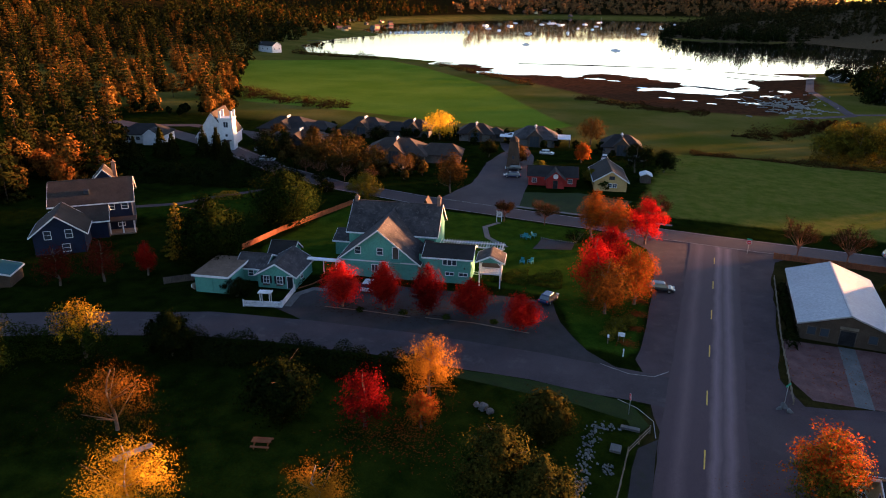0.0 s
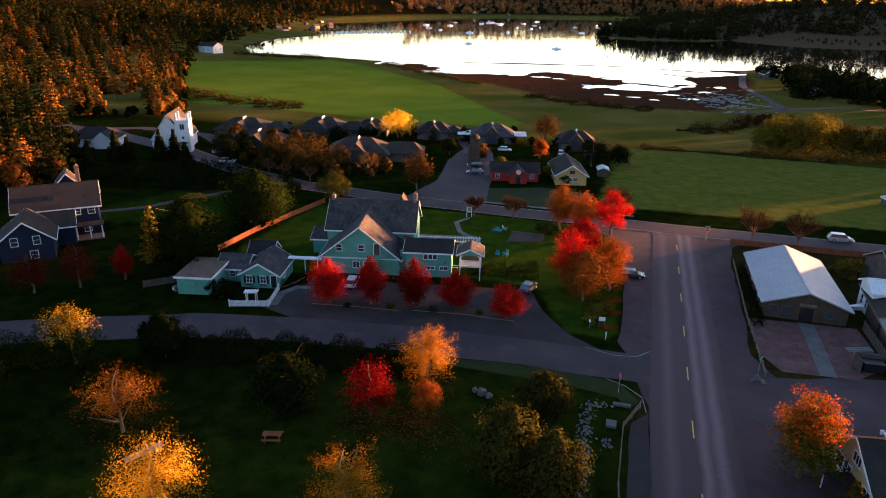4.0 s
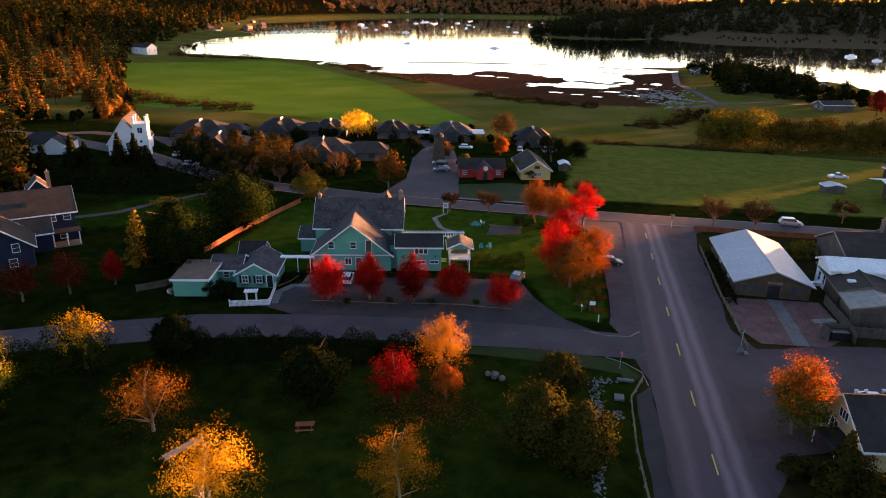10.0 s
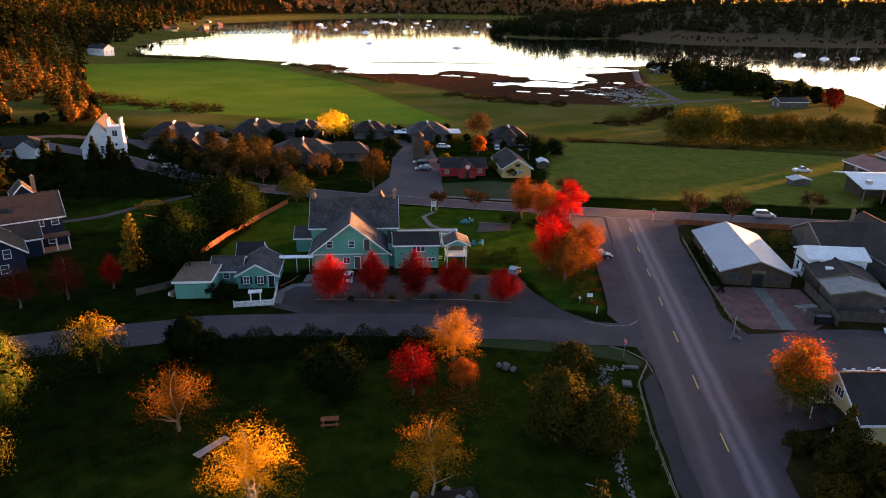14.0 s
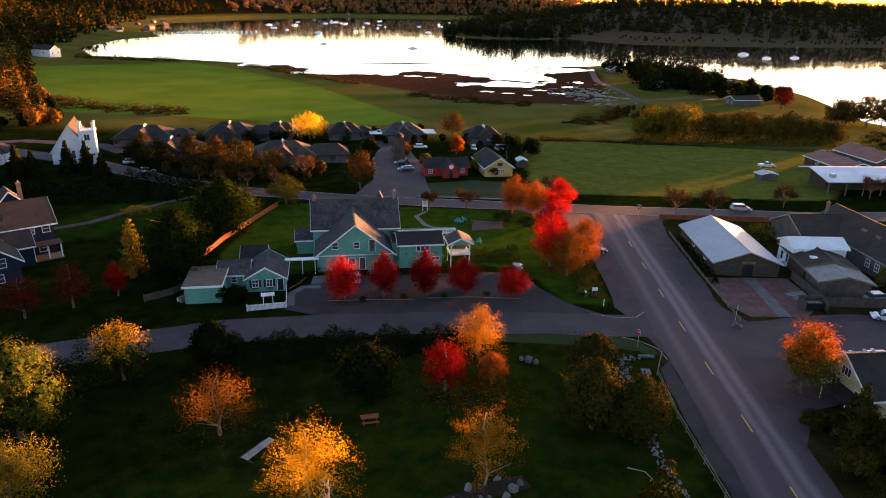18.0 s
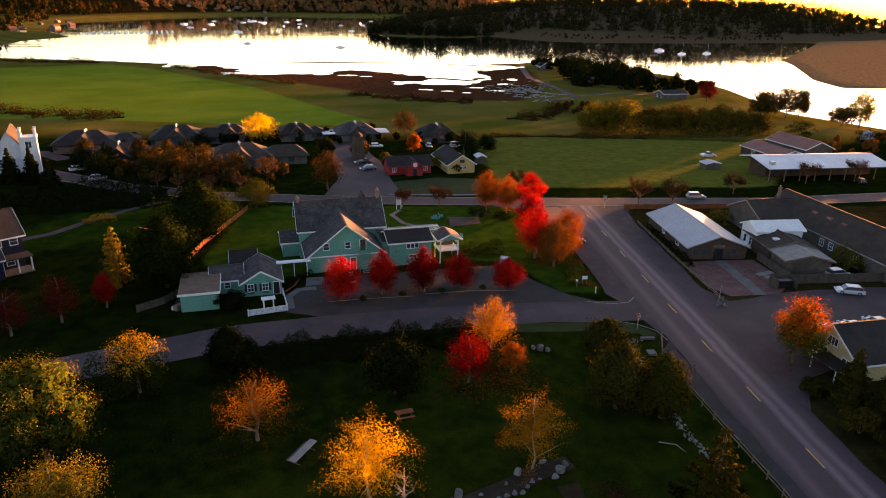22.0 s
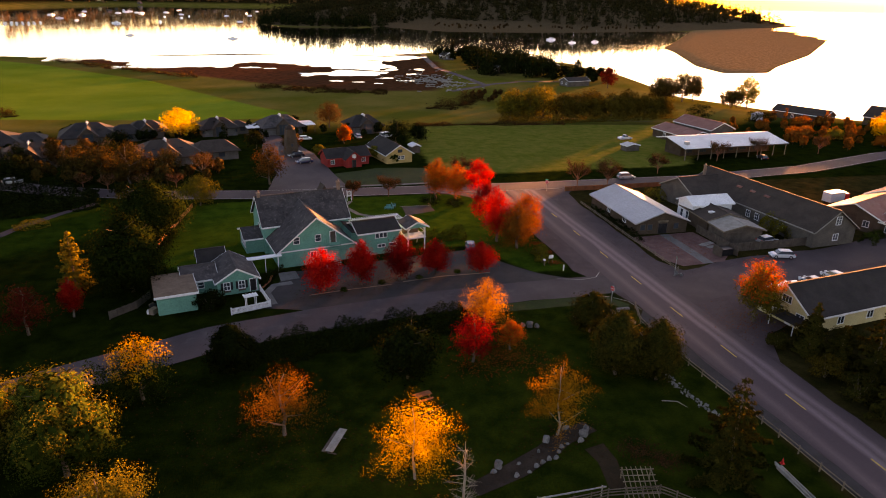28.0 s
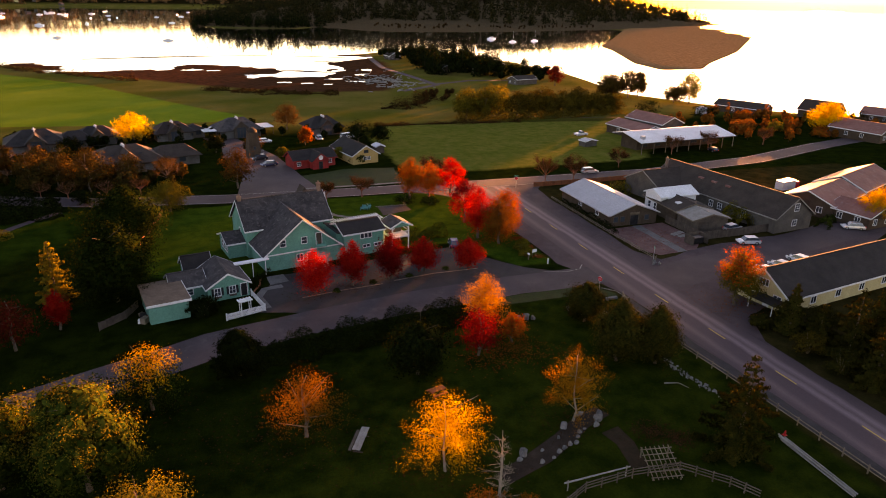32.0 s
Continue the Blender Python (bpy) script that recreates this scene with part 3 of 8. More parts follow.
def patch(name, outline, material, lift, label, wob=0.25, category="ground", step=3.0, kind="structure"):
    """A flat area of its own surface on the ground, with an uneven edge."""
    rnd = random.Random(name)
    ring = []
    for (x0, y0), (x1, y1) in zip(outline, outline[1:] + outline[:1]):
        k = max(1, int(math.hypot(x1 - x0, y1 - y0) / step))
        ring += [(x0 + (x1 - x0) * i / k + rnd.uniform(-wob, wob), y0 + (y1 - y0) * i / k + rnd.uniform(-wob, wob)) for i in range(k)]
    bm = bmesh.new()
    bm.faces.new([bm.verts.new((x, y, 0)) for x, y in ring])
    for cut in GY:
        bmesh.ops.bisect_plane(bm, geom=bm.verts[:] + bm.edges[:] + bm.faces[:], plane_co=(0, cut, 0), plane_no=(0, 1, 0))
    bmesh.ops.triangulate(bm, faces=bm.faces[:])
    for v in bm.verts:
        v.co.z = gz(v.co.x, v.co.y) + lift
    bmesh.ops.recalc_face_normals(bm, faces=bm.faces[:])
    if bm.faces and sum(f.normal.z for f in bm.faces) < 0:
        bmesh.ops.reverse_faces(bm, faces=bm.faces[:])
    return tagged(finish(name, bm, material), label, category, kind=kind)


# ---- roads and yards ----
bm = bmesh.new()
vs = [bm.verts.new((x, y, SEA)) for x, y in ((-4400, 150), (4400, -680), (4400, 4400), (-4400, 4400))]
bm.faces.new(vs)
tagged(finish("water", bm, "water"), "calm bay mirroring the bright evening sky", "water", kind="structure")
patch("road_apron", [(-21, 69.3), (-15.5, 66.8), (-11.6, 62), (-9.4, 54), (-8.6, 40), (-8.4, 18), (-4.4, 3), (-4.0, -60), (4.8, -60), (5.2, -16), (9, -9), (60, 12), (75, 20), (70, 27), (44, 20), (24, 18.5), (10.5, 14.5), (8.5, 20), (9.2, 40), (9.6, 56), (10.6, 64.5), (14, 69.2)], "gravel", 0.025, "dark gravel shoulders along the side road", category="road")
strip("main_road", [(-230, 128), (-180, 118), (-140, 103), (-110, 86), (-88, 78.2), (-62, 74.6), (-35, 73.4), (0, 72.6), (50, 73), (90, 79), (130, 92), (200, 110)], 7.4, "asphalt", 0.06, "grey asphalt village street with white edge lines")
strip("side_road", [(0.3, 69.5), (0.25, 35), (0, 12), (0, 0), (0.3, -14), (0.7, -26), (1.2, -60)], 8.6, "asphalt_worn", 0.05, "worn asphalt side road with yellow dashes")
strip("lane", [(-135, -40), (-100, -12), (-80, -2.2), (-66, 4.0), (-52, 7.4), (-37, 9.6), (-20, 11.2), (-3.5, 11.5)], 7.2, "lane_asphalt", 0.04, "narrow asphalt lane in front of the green inn")
strip("cross_street", [(3.5, 6), (12, 8.5), (30, 12.5), (60, 19), (110, 30)], 8.5, "asphalt", 0.04, "asphalt cross street beside the workshops")
patch("parking_lot", [(-60, 12.5), (-56.5, 25.5), (-44, 27.5), (-30, 30.2), (-22.5, 31), (-20, 24.5), (-15, 17.6), (-10, 14.6), (-22, 13.5), (-40, 12.0), (-52, 10.0)], "lot", 0.03, "dark gravel parking yard of the inn", category="parking")
patch("inn_driveway", [(-60, 76.5), (-41, 78), (-44, 96), (-47, 118), (-52, 135), (-58, 150), (-68, 152), (-62, 138), (-62, 120), (-58, 96)], "asphalt", 0.045, "asphalt driveway to the apartment courtyard", category="driveway")
patch("fence_verge", [(-6.4, -1), (-6.5, -12), (-6.0, -20), (-5.3, -30), (-4.8, -46), (-3.2, -46), (-3.6, -30), (-4.2, -14), (-4.4, 1.5)], "lot", 0.032, "dark gravel verge between fence and road", category="verge")
for k in range(-4, 6):
    y = -1.8 + 12.19 * k
    x = 0.15 + (0.018 * -y if y < -5 else 0.006 * max(0, y - 10))
    strip("yellow_dash", [(x + 0.02 * (y < -5), y), (x, y + 3.3)], 0.14, "paint_yellow", 0.062, "faded yellow centre dash", wob=0.01, category="road marking")
for off in (-3.35, 3.35):
    strip("edge_line", [(-140, 103 + off), (-110, 86 + off), (-88, 78.2 + off), (-62, 74.6 + off), (-35, 73.4 + off), (0, 72.6 + off), (50, 73 + off), (90, 79 + off), (130, 92 + off)], 0.14, "paint_white", 0.066, "white edge line", wob=0.01, category="road marking")

# ---- trees ----
def unit(v):
    return v / np.maximum(1e-6, np.linalg.norm(v, axis=-1))[..., None]


def leaf_mesh(name, centres, size, material, seed, up=0.25, long=1.0, facing=None):
    """A cloud of small folded leaf sprays, one island each."""
    r = np.random.RandomState(seed)
    k = len(centres)
    d = r.normal(size=(k, 3)) * (0.5 if facing is not None else 1.0)
    d[:, 2] += up
    if facing is not None:
        d += facing
    d /= np.linalg.norm(d, axis=1)[:, None]
    e = np.cross(d, r.normal(size=(k, 3)))
    e /= np.linalg.norm(e, axis=1)[:, None]
    f = np.cross(d, e)
    s = size * r.uniform(0.6, 1.35, (k, 1))
    c = np.asarray(centres)
    a, b_, c_, d_ = c - e * s * long, c - f * s * 0.55 + d * s * 0.18, c + e * s * long, c + f * s * 0.55 + d * s * 0.18
    verts = np.stack([a, b_, c_, d_], 1).reshape(-1, 3)
    md = bpy.data.meshes.new(name)
    md.vertices.add(4 * k), md.loops.add(4 * k), md.polygons.add(k)
    md.vertices.foreach_set("co", verts.reshape(-1))
    md.loops.foreach_set("vertex_index", np.arange(4 * k))
    md.polygons.foreach_set("loop_start", np.arange(k) * 4)
    md.update(calc_edges=True)
    if facing is not None:
        soft = unit(np.asarray(facing) * 1.6 + d * 0.55)
        md.attributes.new("custom_normal", 'FLOAT_VECTOR', 'POINT').data.foreach_set("vector", np.repeat(soft, 4, 0).astype(np.float32).reshape(-1))
    md.materials.append(M[material])
    return md


def crown_points(h, r, base, k, seed, shape="round", lobes=11, hollow=0.55):
    """Points in uneven clumps that fill a crown."""
    rs = np.random.RandomState(seed)
    pts = []
    ch = h - base
    if shape == "round":
        pts.append((0, 0, base + ch * 0.45, r * 0.62, ch * 0.4))
        for i in range(lobes + 5):
            an, u = i * 2.4 + rs.uniform(-0.5, 0.5), (i + rs.uniform(0.2, 0.8)) / (lobes + 5)
            z = base + ch * (0.16 + 0.7 * u)
            rad = r * math.sqrt(max(0.05, 1 - (1.7 * u - 0.7) ** 2))
            lr = r * rs.uniform(0.2, 0.46)
            off = max(0.0, rad - lr * rs.uniform(0.55, 1.0))
            pts.append((off * math.cos(an), off * math.sin(an), z, lr, min(lr, ch * 0.2) * rs.uniform(0.7, 1.2)))
    else:
        for i in range(lobes):
            u = (i + 0.5) / lobes
            z = base + ch * (0.12 + 0.76 * u)
            rad = r * (0.42 + 0.58 * math.sin(math.pi * min(1, (1 - u) * 0.78 + 0.12))) * (1.0 if u < 0.55 else max(0.1, (1.05 - u) / 0.5))
            for j in range(3):
                an = i * 2.4 + j * 2.1 + rs.uniform(0, 1)
                lr = (0.5 * rad + 0.12 * r) * rs.uniform(0.6, 1.15)
                off = max(0, rad - lr * 0.85) * rs.uniform(0.75, 1.2)
                pts.append((off * math.cos(an), off * math.sin(an), z + rs.uniform(-0.06, 0.06) * ch, lr, min(lr, ch * 0.2)))
    pts = np.array(pts)
    w = pts[:, 3] ** 2
    pick = rs.choice(len(pts), k, p=w / w.sum())
    d = unit(rs.normal(size=(k, 3)))
    rad = hollow + (1 - hollow) * rs.uniform(0, 1, k) ** 0.6
    rad *= 1 + rs.normal(size=k) * 0.15
    out = pts[pick, :3] + d * rad[:, None] * pts[pick][:, [3, 3, 4]]
    out[:, 2] = np.maximum(out[:, 2], base * 0.8 + 0.1)
    crown_points.facing = d * 0.75 + unit(out - np.array([0, 0, base + ch * 0.4])) * 0.6
    return out


def limbs(h, r, base, seed, girth, count=9, lean=0.04, sides=7):
    """A tapered trunk with limbs that reach into the crown."""
    rnd = random.Random(seed)
    bm = bmesh.new()
    p, rad, knots = Vector((0, 0, -0.3)), girth, []
    for i in range(6):
        q = Vector((rnd.uniform(-lean, lean) * h, rnd.uniform(-lean, lean) * h, h * 0.88 * (i + 1) / 6))
        tube(bm, p, q, rad, rad * 0.8, sides)
        knots.append((q, rad * 0.8))
        p, rad = q, rad * 0.8
    for i in range(count):
        q, rr = knots[rnd.randint(0, 4)]
        if q.z < base * 0.7:
            q, rr = knots[2]
        an = i * 2.4 + rnd.uniform(-0.4, 0.4)
        e = q + Vector((math.cos(an), math.sin(an), rnd.uniform(0.35, 0.9))) * r * rnd.uniform(0.45, 0.75)
        e.z = min(e.z, h * 0.97)
        tube(bm, q, e, rr * 0.45, rr * 0.12, 5)
    return bm


def spray_points(h, r, base, k, seed):
    """Points along many uneven sprays that leave gaps and a ragged outline."""
    rs = np.random.RandomState(seed + 7)
    ch = h - base
    count = 84
    an = np.arange(count) * 2.4 + rs.uniform(-0.5, 0.5, count)
    lift = rs.uniform(-0.2, 1.0, count) ** 1.0 * 1.45
    reach = rs.uniform(0.5, 1.12, count)
    root = np.stack([0 * an, 0 * an, base + ch * rs.uniform(0.12, 0.5, count)], 1)
    tip = root + np.stack([np.cos(an) * np.cos(lift) * r, np.sin(an) * np.cos(lift) * r, np.sin(lift) * ch * 0.62], 1) * reach[:, None]
    tip[:, 2] = np.minimum(tip[:, 2], h * rs.uniform(0.93, 1.03, count))
    pick = rs.randint(0, count, k)
    s = rs.uniform(0.2, 1.0, k) ** 0.7
    bend = np.zeros((k, 3))
    bend[:, 2] = -0.12 * r * (s ** 2)
    out = root[pick] + (tip - root)[pick] * s[:, None] + bend + rs.normal(size=(k, 3)) * (0.02 + 0.055 * s)[:, None] * r
    out[:, 2] = np.maximum(out[:, 2], base * 0.8 + 0.1)
    return out


def spire_points(k, seed, wide, base=0.03, layers=15, arms=7, fan=0.2):
    """A conifer of height 1: layered skirts of drooping branches round a pointed top."""
    rs = np.random.RandomState(seed + 50)
    u = np.repeat((np.arange(layers) + rs.uniform(0.1, 0.6, layers)) / layers, arms)
    u = base + (1 - base) * u
    ln = wide * (1 - u) ** 0.8 * rs.uniform(0.62, 1.18, len(u)) + 0.012
    an = np.repeat(rs.uniform(0, 6.28, layers), arms) + np.tile(np.arange(arms) * 6.28 / arms, layers) + rs.uniform(-0.35, 0.35, len(u))
    w = ln * (ln + 0.03)
    pick = rs.choice(len(u), k, p=w / w.sum())
    s = rs.uniform(0.12, 1.0, k) ** 0.65
    L = ln[pick]
    side = rs.normal(size=k) * fan * L * (1.1 - 0.6 * s)
    x = np.cos(an[pick]) * L * s - np.sin(an[pick]) * side
    y = np.sin(an[pick]) * L * s + np.cos(an[pick]) * side
    z = u[pick] - 0.3 * L * s + 0.18 * L * s ** 2 + rs.normal(size=k) * 0.008
    return np.stack([x, y, np.maximum(z, 0.01)], 1)


def broadleaf(name, x, y, h, r, leaf, label, category="tree", group="", base=0.1, k=2600, size=0.24, shape="round", seed=1, bark="bark", lobes=11, hollow=0.55, girth=None, turn=0.0, airy=0.12, foot="", core=1.0):
    t = thing(name, x, y, turn, label=label, category=category, group=group)
    part("trunk", limbs(h, r, base * h, seed, girth or 0.022 * h + 0.05), bark, t)
    near = y < 75
    pts = crown_points(h, r * (1.0 if shape == 'round' else 1.1), base * h, int(k * (2.4 if near else 1.3)), seed, shape, lobes, hollow * 0.8)
    face = crown_points.facing.copy()
    cut = int(len(pts) * airy)
    if cut:
        pts[:cut] = spray_points(h, r * 1.06, base * h, cut, seed)
        face[:cut] = unit(pts[:cut] - np.array([0, 0, h * 0.4])) * 0.7
    low = pts[:, 2] < h * (0.5 + 0.1 * np.sin(pts[:, 0] * 1.7 + pts[:, 1] * 2.3)) if foot else np.zeros(len(pts), bool)
    crown = new("crown", leaf_mesh("crown", pts[~low], size * (0.58 if near else 0.8), leaf, seed, facing=face[~low]))
    crown.parent = t
    if core > 0:
        inner = crown_points(h * 0.96, r * 0.8, base * h + 0.05 * h, int(2000 * core), seed, shape, lobes, 0.3)
        mass = new("inner_foliage", leaf_mesh("inner_foliage", inner, (0.4 if r > 5 else 0.3) if core > 1.5 else min(0.13, 0.058 * r), foot or leaf, seed + 1, facing=crown_points.facing))
        mass.parent = t
    if foot:
        skirt = new("lower_crown", leaf_mesh("lower_crown", pts[low], size * 0.6, foot, seed, facing=face[low]))
        skirt.parent = t
    return t


def conifer_points(h, r, k, seed, gap=0.0, droop=0.18, base=0.06):
    """Points along whorls of drooping branches."""
    rs = np.random.RandomState(seed)
    whorls = max(9, int(h * 1.5))
    out = []
    per = max(6, int(k) // (whorls * 7))
    for w in range(whorls):
        u = base + (1 - base) * (w + rs.uniform(0, 0.6)) / whorls
        ln = r * (1 - u) ** 0.85 * rs.uniform(0.75, 1.15) + 0.08 * r * (1 - u)
        for bnum in range(7):
            an = rs.uniform(0, 6.28)
            reach = ln * rs.uniform(0.7, 1.15)
            s = rs.uniform(0.12, 1, per) ** 0.8
            spread = rs.normal(size=(per, 3)) * np.array([0.10, 0.10, 0.05]) * (0.4 + ln)
            z = u * h - droop * reach * s + 0.12 * reach * s ** 2
            out.append(np.stack([np.cos(an) * reach * s, np.sin(an) * reach * s, z], 1) + spread)
    top = np.stack([rs.normal(size=25) * 0.06 * r, rs.normal(size=25) * 0.06 * r, h * rs.uniform(0.93, 1.02, 25)], 1)
    return np.concatenate(out + [top])


def conifer(name, x, y, h, r, leaf, label, category="tree", group="", k=1900, size=0.26, seed=1, base=0.06, turn=0.0, sparse=False):
    t = thing(name, x, y, turn, label=label, category=category, group=group)
    bm = bmesh.new()
    tube(bm, (0, 0, -0.3), (0, 0, h * 0.97), 0.02 * h + 0.04, 0.02, 7)
    part("trunk", bm, "bark", t)
    if sparse:
        pts = np.concatenate([spire_points(int(k * 1.8), seed, r / h, base, 11, 6, 0.1) * h, spire_points(int(k * 0.5), seed + 1, 0.5 * r / h, base) * h])
    else:
        pts = np.concatenate([spire_points(int(k * 1.6), seed, r / h, base) * h, conifer_points(h, r, int(k * 0.6), seed, base=base)])
    crown = new("crown", leaf_mesh("crown", pts, size * 0.8, leaf, seed, up=0.5, long=1.25, facing=unit(pts * np.array([1, 1, 0.0]) + 1e-3) * 0.8))
    crown.parent = t
    return t


def twig_tree(name, x, y, h, r, label, group="", seed=1, material="twig", haze="scrub", k=500):
    """A nearly bare tree: a vase of fine twigs with a few leaves left."""
    rnd = random.Random(seed)
    t = thing(name, x, y, 0, label=label, category="tree", group=group)
    bm = bmesh.new()
    tube(bm, (0, 0, -0.3), (0, 0, h * 0.3), 0.14, 0.11, 7)
    tips = []
    for i in range(15):
        an, tilt = i * 2.4, rnd.uniform(0.2, 1.0)
        q = Vector((math.cos(an) * r * tilt * 0.66, math.sin(an) * r * tilt * 0.66, h * rnd.uniform(0.42, 0.7)))
        tube(bm, (0, 0, h * rnd.uniform(0.22, 0.32)), q, 0.06, 0.03, 4)
        for j in range(13):
            a2 = an + rnd.uniform(-1.3, 1.3)
            e = q + Vector((math.cos(a2) * r * 0.42 * rnd.random(), math.sin(a2) * r * 0.42 * rnd.random(), h * rnd.uniform(0.03, 0.27)))
            tube(bm, q, e, 0.022, 0.008, 3)
            tips += [q.lerp(e, rnd.uniform(0.3, 1.1)) + Vector((rnd.uniform(-0.4, 0.4), rnd.uniform(-0.4, 0.4), rnd.uniform(-0.3, 0.3))) for _ in range(max(1, k // 80))]
    part("trunk", bm, material, t, "bare branching trunk with fine twigs")
    crown = new("crown", leaf_mesh("crown", [tuple(v) for v in tips], 0.11, haze, seed))
    crown.parent = t
    return t


def bush(name, x, y, h, r, leaf, label, k=700, size=0.2, seed=1, group="", category="bush"):
    t = thing(name, x, y, 0, label=label, category=category, group=group)
    bm = bmesh.new()
    rnd = random.Random(seed)
    for i in range(6):
        tube(bm, (0, 0, -0.2), (math.cos(i) * r * 0.5, math.sin(i * 1.7) * r * 0.5, h * rnd.uniform(0.5, 0.8)), 0.05, 0.02, 5)
    part("stems", bm, "bark", t)
    pts = crown_points(h, r, 0.03 * h, int(k * 2.2), seed, "round", 7, 0.5)
    crown = new("foliage", leaf_mesh("foliage", pts, size * 0.65, leaf, seed, facing=crown_points.facing))
    crown.parent = t
    return t


def hedge(name, line, h, w, leaf, label, k=3000, size=0.24, seed=1, rough=0.25, category="hedge"):
    """A long mass of shrubs along a line."""
    k, size = int(k * 2.0), size * 0.66
    rs = np.random.RandomState(seed)
    seg = np.array(line, float)
    ln = np.hypot(*np.diff(seg, axis=0).T)
    pick = rs.choice(len(ln), k, p=ln / ln.sum())
    u = rs.uniform(0, 1, k)
    p = seg[pick] + (seg[pick + 1] - seg[pick]) * u[:, None]
    s = pick * 17.0 + u * ln[pick]
    lump = 1 + rough * (np.sin(s * 0.9 + seed) + np.sin(s * 2.3 + 2 * seed) * 0.6)
    if category == "brush":
        lump = np.clip(0.55 + 0.5 * np.sin(s * 0.21 + seed) + 0.45 * np.sin(s * 0.57 + 2 * seed) + 0.3 * rs.normal(size=k), 0.02, 1.6)
    an = rs.uniform(-0.25, math.pi + 0.25, k)
    rad = rs.uniform(0.72, 1.08, k)
    d = (seg[pick + 1] - seg[pick]) / ln[pick][:, None]
    side = np.stack([-d[:, 1], d[:, 0]], 1) * (np.cos(an) * rad * w / 2 * lump)[:, None]
    q = p + side
    z = height(q[:, 0], q[:, 1]) + np.maximum(0.05, np.sin(an) * rad * h * lump)
    face = np.column_stack([unit(side + 1e-4) * np.abs(np.cos(an))[:, None], np.maximum(0.1, np.sin(an))])
    ob = new(name, leaf_mesh(name, np.column_stack([q, z]), size, leaf, seed, facing=face))
    return tagged(ob, label, category, kind="stuff")


def wood(name, label, spots, kinds, leaf, detail=150, seed=1, size=0.6, wide=0.22):
    """Many conifers and round trees joined into one wood. spots: (x, y, height) rows."""
    rs = np.random.RandomState(seed)
    cache = {}
    pts, face, trunks = [], [], bmesh.new()
    for i, (x, y, h) in enumerate(spots):
        key = rs.randint(0, 6)
        round_one = rs.uniform() < kinds
        if (key, round_one) not in cache:
            cache[key, round_one] = crown_points(1, 0.36, 0.12, detail, key, "round", 8, 0.5) if round_one else spire_points(detail, key + 10, wide * (0.85 + 0.06 * key))
        c = cache[key, round_one]
        an = rs.uniform(0, 6.28)
        co, si = math.cos(an), math.sin(an)
        hh = h * (0.62 if round_one else 1.0)
        z0 = gz(x, y)
        pts.append(np.stack([(c[:, 0] * co - c[:, 1] * si) * hh + x, (c[:, 0] * si + c[:, 1] * co) * hh + y, c[:, 2] * hh + z0], 1))
        face.append(unit(np.stack([c[:, 0] * co - c[:, 1] * si, c[:, 0] * si + c[:, 1] * co, (c[:, 2] - 0.45) * 0.6 if round_one else 0.06 + 0 * c[:, 0]], 1) + 1e-4))
        if detail >= 100:
            tube(trunks, (x, y, z0 - 0.3), (x, y, z0 + hh * 0.8), 0.007 * h + 0.05, 0.03, 4)
    ob = tagged(new(name, leaf_mesh(name, np.concatenate(pts), size, leaf, seed, up=0.3, long=1.15, facing=np.concatenate(face))), label, "woods", kind="stuff")
    if detail >= 100:
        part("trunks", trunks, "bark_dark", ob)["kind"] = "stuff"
    else:
        trunks.free()
    return ob


def scatter(poly, count, seed, lo, hi, gap=3.0):
    """Random spots inside a polygon, not closer than the gap."""
    rs = np.random.RandomState(seed)
    p = np.array(poly)
    out = []
    while len(out) < count:
        x, y = rs.uniform(p[:, 0].min(), p[:, 0].max(), 400), rs.uniform(p[:, 1].min(), p[:, 1].max(), 400)
        ok = signed(poly, x, y) > 0
        for a_, b_ in zip(x[ok], y[ok]):
            out.append((a_, b_, rs.uniform(lo, hi)))
            if len(out) >= count:
                break
        gap -= 0.1
    return out


def litter(name, spots, leaf, label, seed, size=0.11):
    """Fallen leaves lying on the grass: (x, y, spread, count) heaps."""
    rs = np.random.RandomState(seed)
    q = np.concatenate([np.column_stack([rs.normal(x, s, k), rs.normal(y, s * 0.8, k)]) for x, y, s, k in spots])
    z = height(q[:, 0], q[:, 1]) + 0.07
    ob = new(name, leaf_mesh(name, np.column_stack([q, z]), size, leaf, seed, facing=np.tile([0, 0, 3.0], (len(q), 1))))
    return tagged(ob, label, "leaves", kind="stuff")


litter("fallen_leaves", [(-32.5, -9.5, 2.2, 420), (-28.5, -7.5, 1.8, 420), (-29.5, -1.5, 1.8, 200), (-26, -10, 2.4, 220), (-10.2, 22, 0.7, 300), (-9.6, 27, 0.6, 400), (-9.8, 32, 0.7, 500), (-10.2, 37, 0.8, 500), (-10.8, 43, 0.8, 400), (-12, 50, 1.2, 300), (-15, 33, 2.5, 700), (17, 25, 4, 500), (9.5, -5, 3, 500)], "fallen", "fallen red and orange leaves on the grass", 501)
litter("fallen_leaves", [(-45, -28, 3, 300), (-29, -25, 2.4, 300), (-57, -19, 4, 300), (-64, -16, 5, 250), (-72, -9, 2.5, 150), (-50.5, 17, 2, 300), (-44, 18.5, 2, 300), (-38, 19.5, 2, 300), (-22, -29, 1.2, 500), (-20, -31, 1.0, 400)], "fallen_brown", "brown leaf litter scattered over the park", 502)
# five red maples along the parking yard
maple_label = "young crimson maple with an egg-shaped crown"
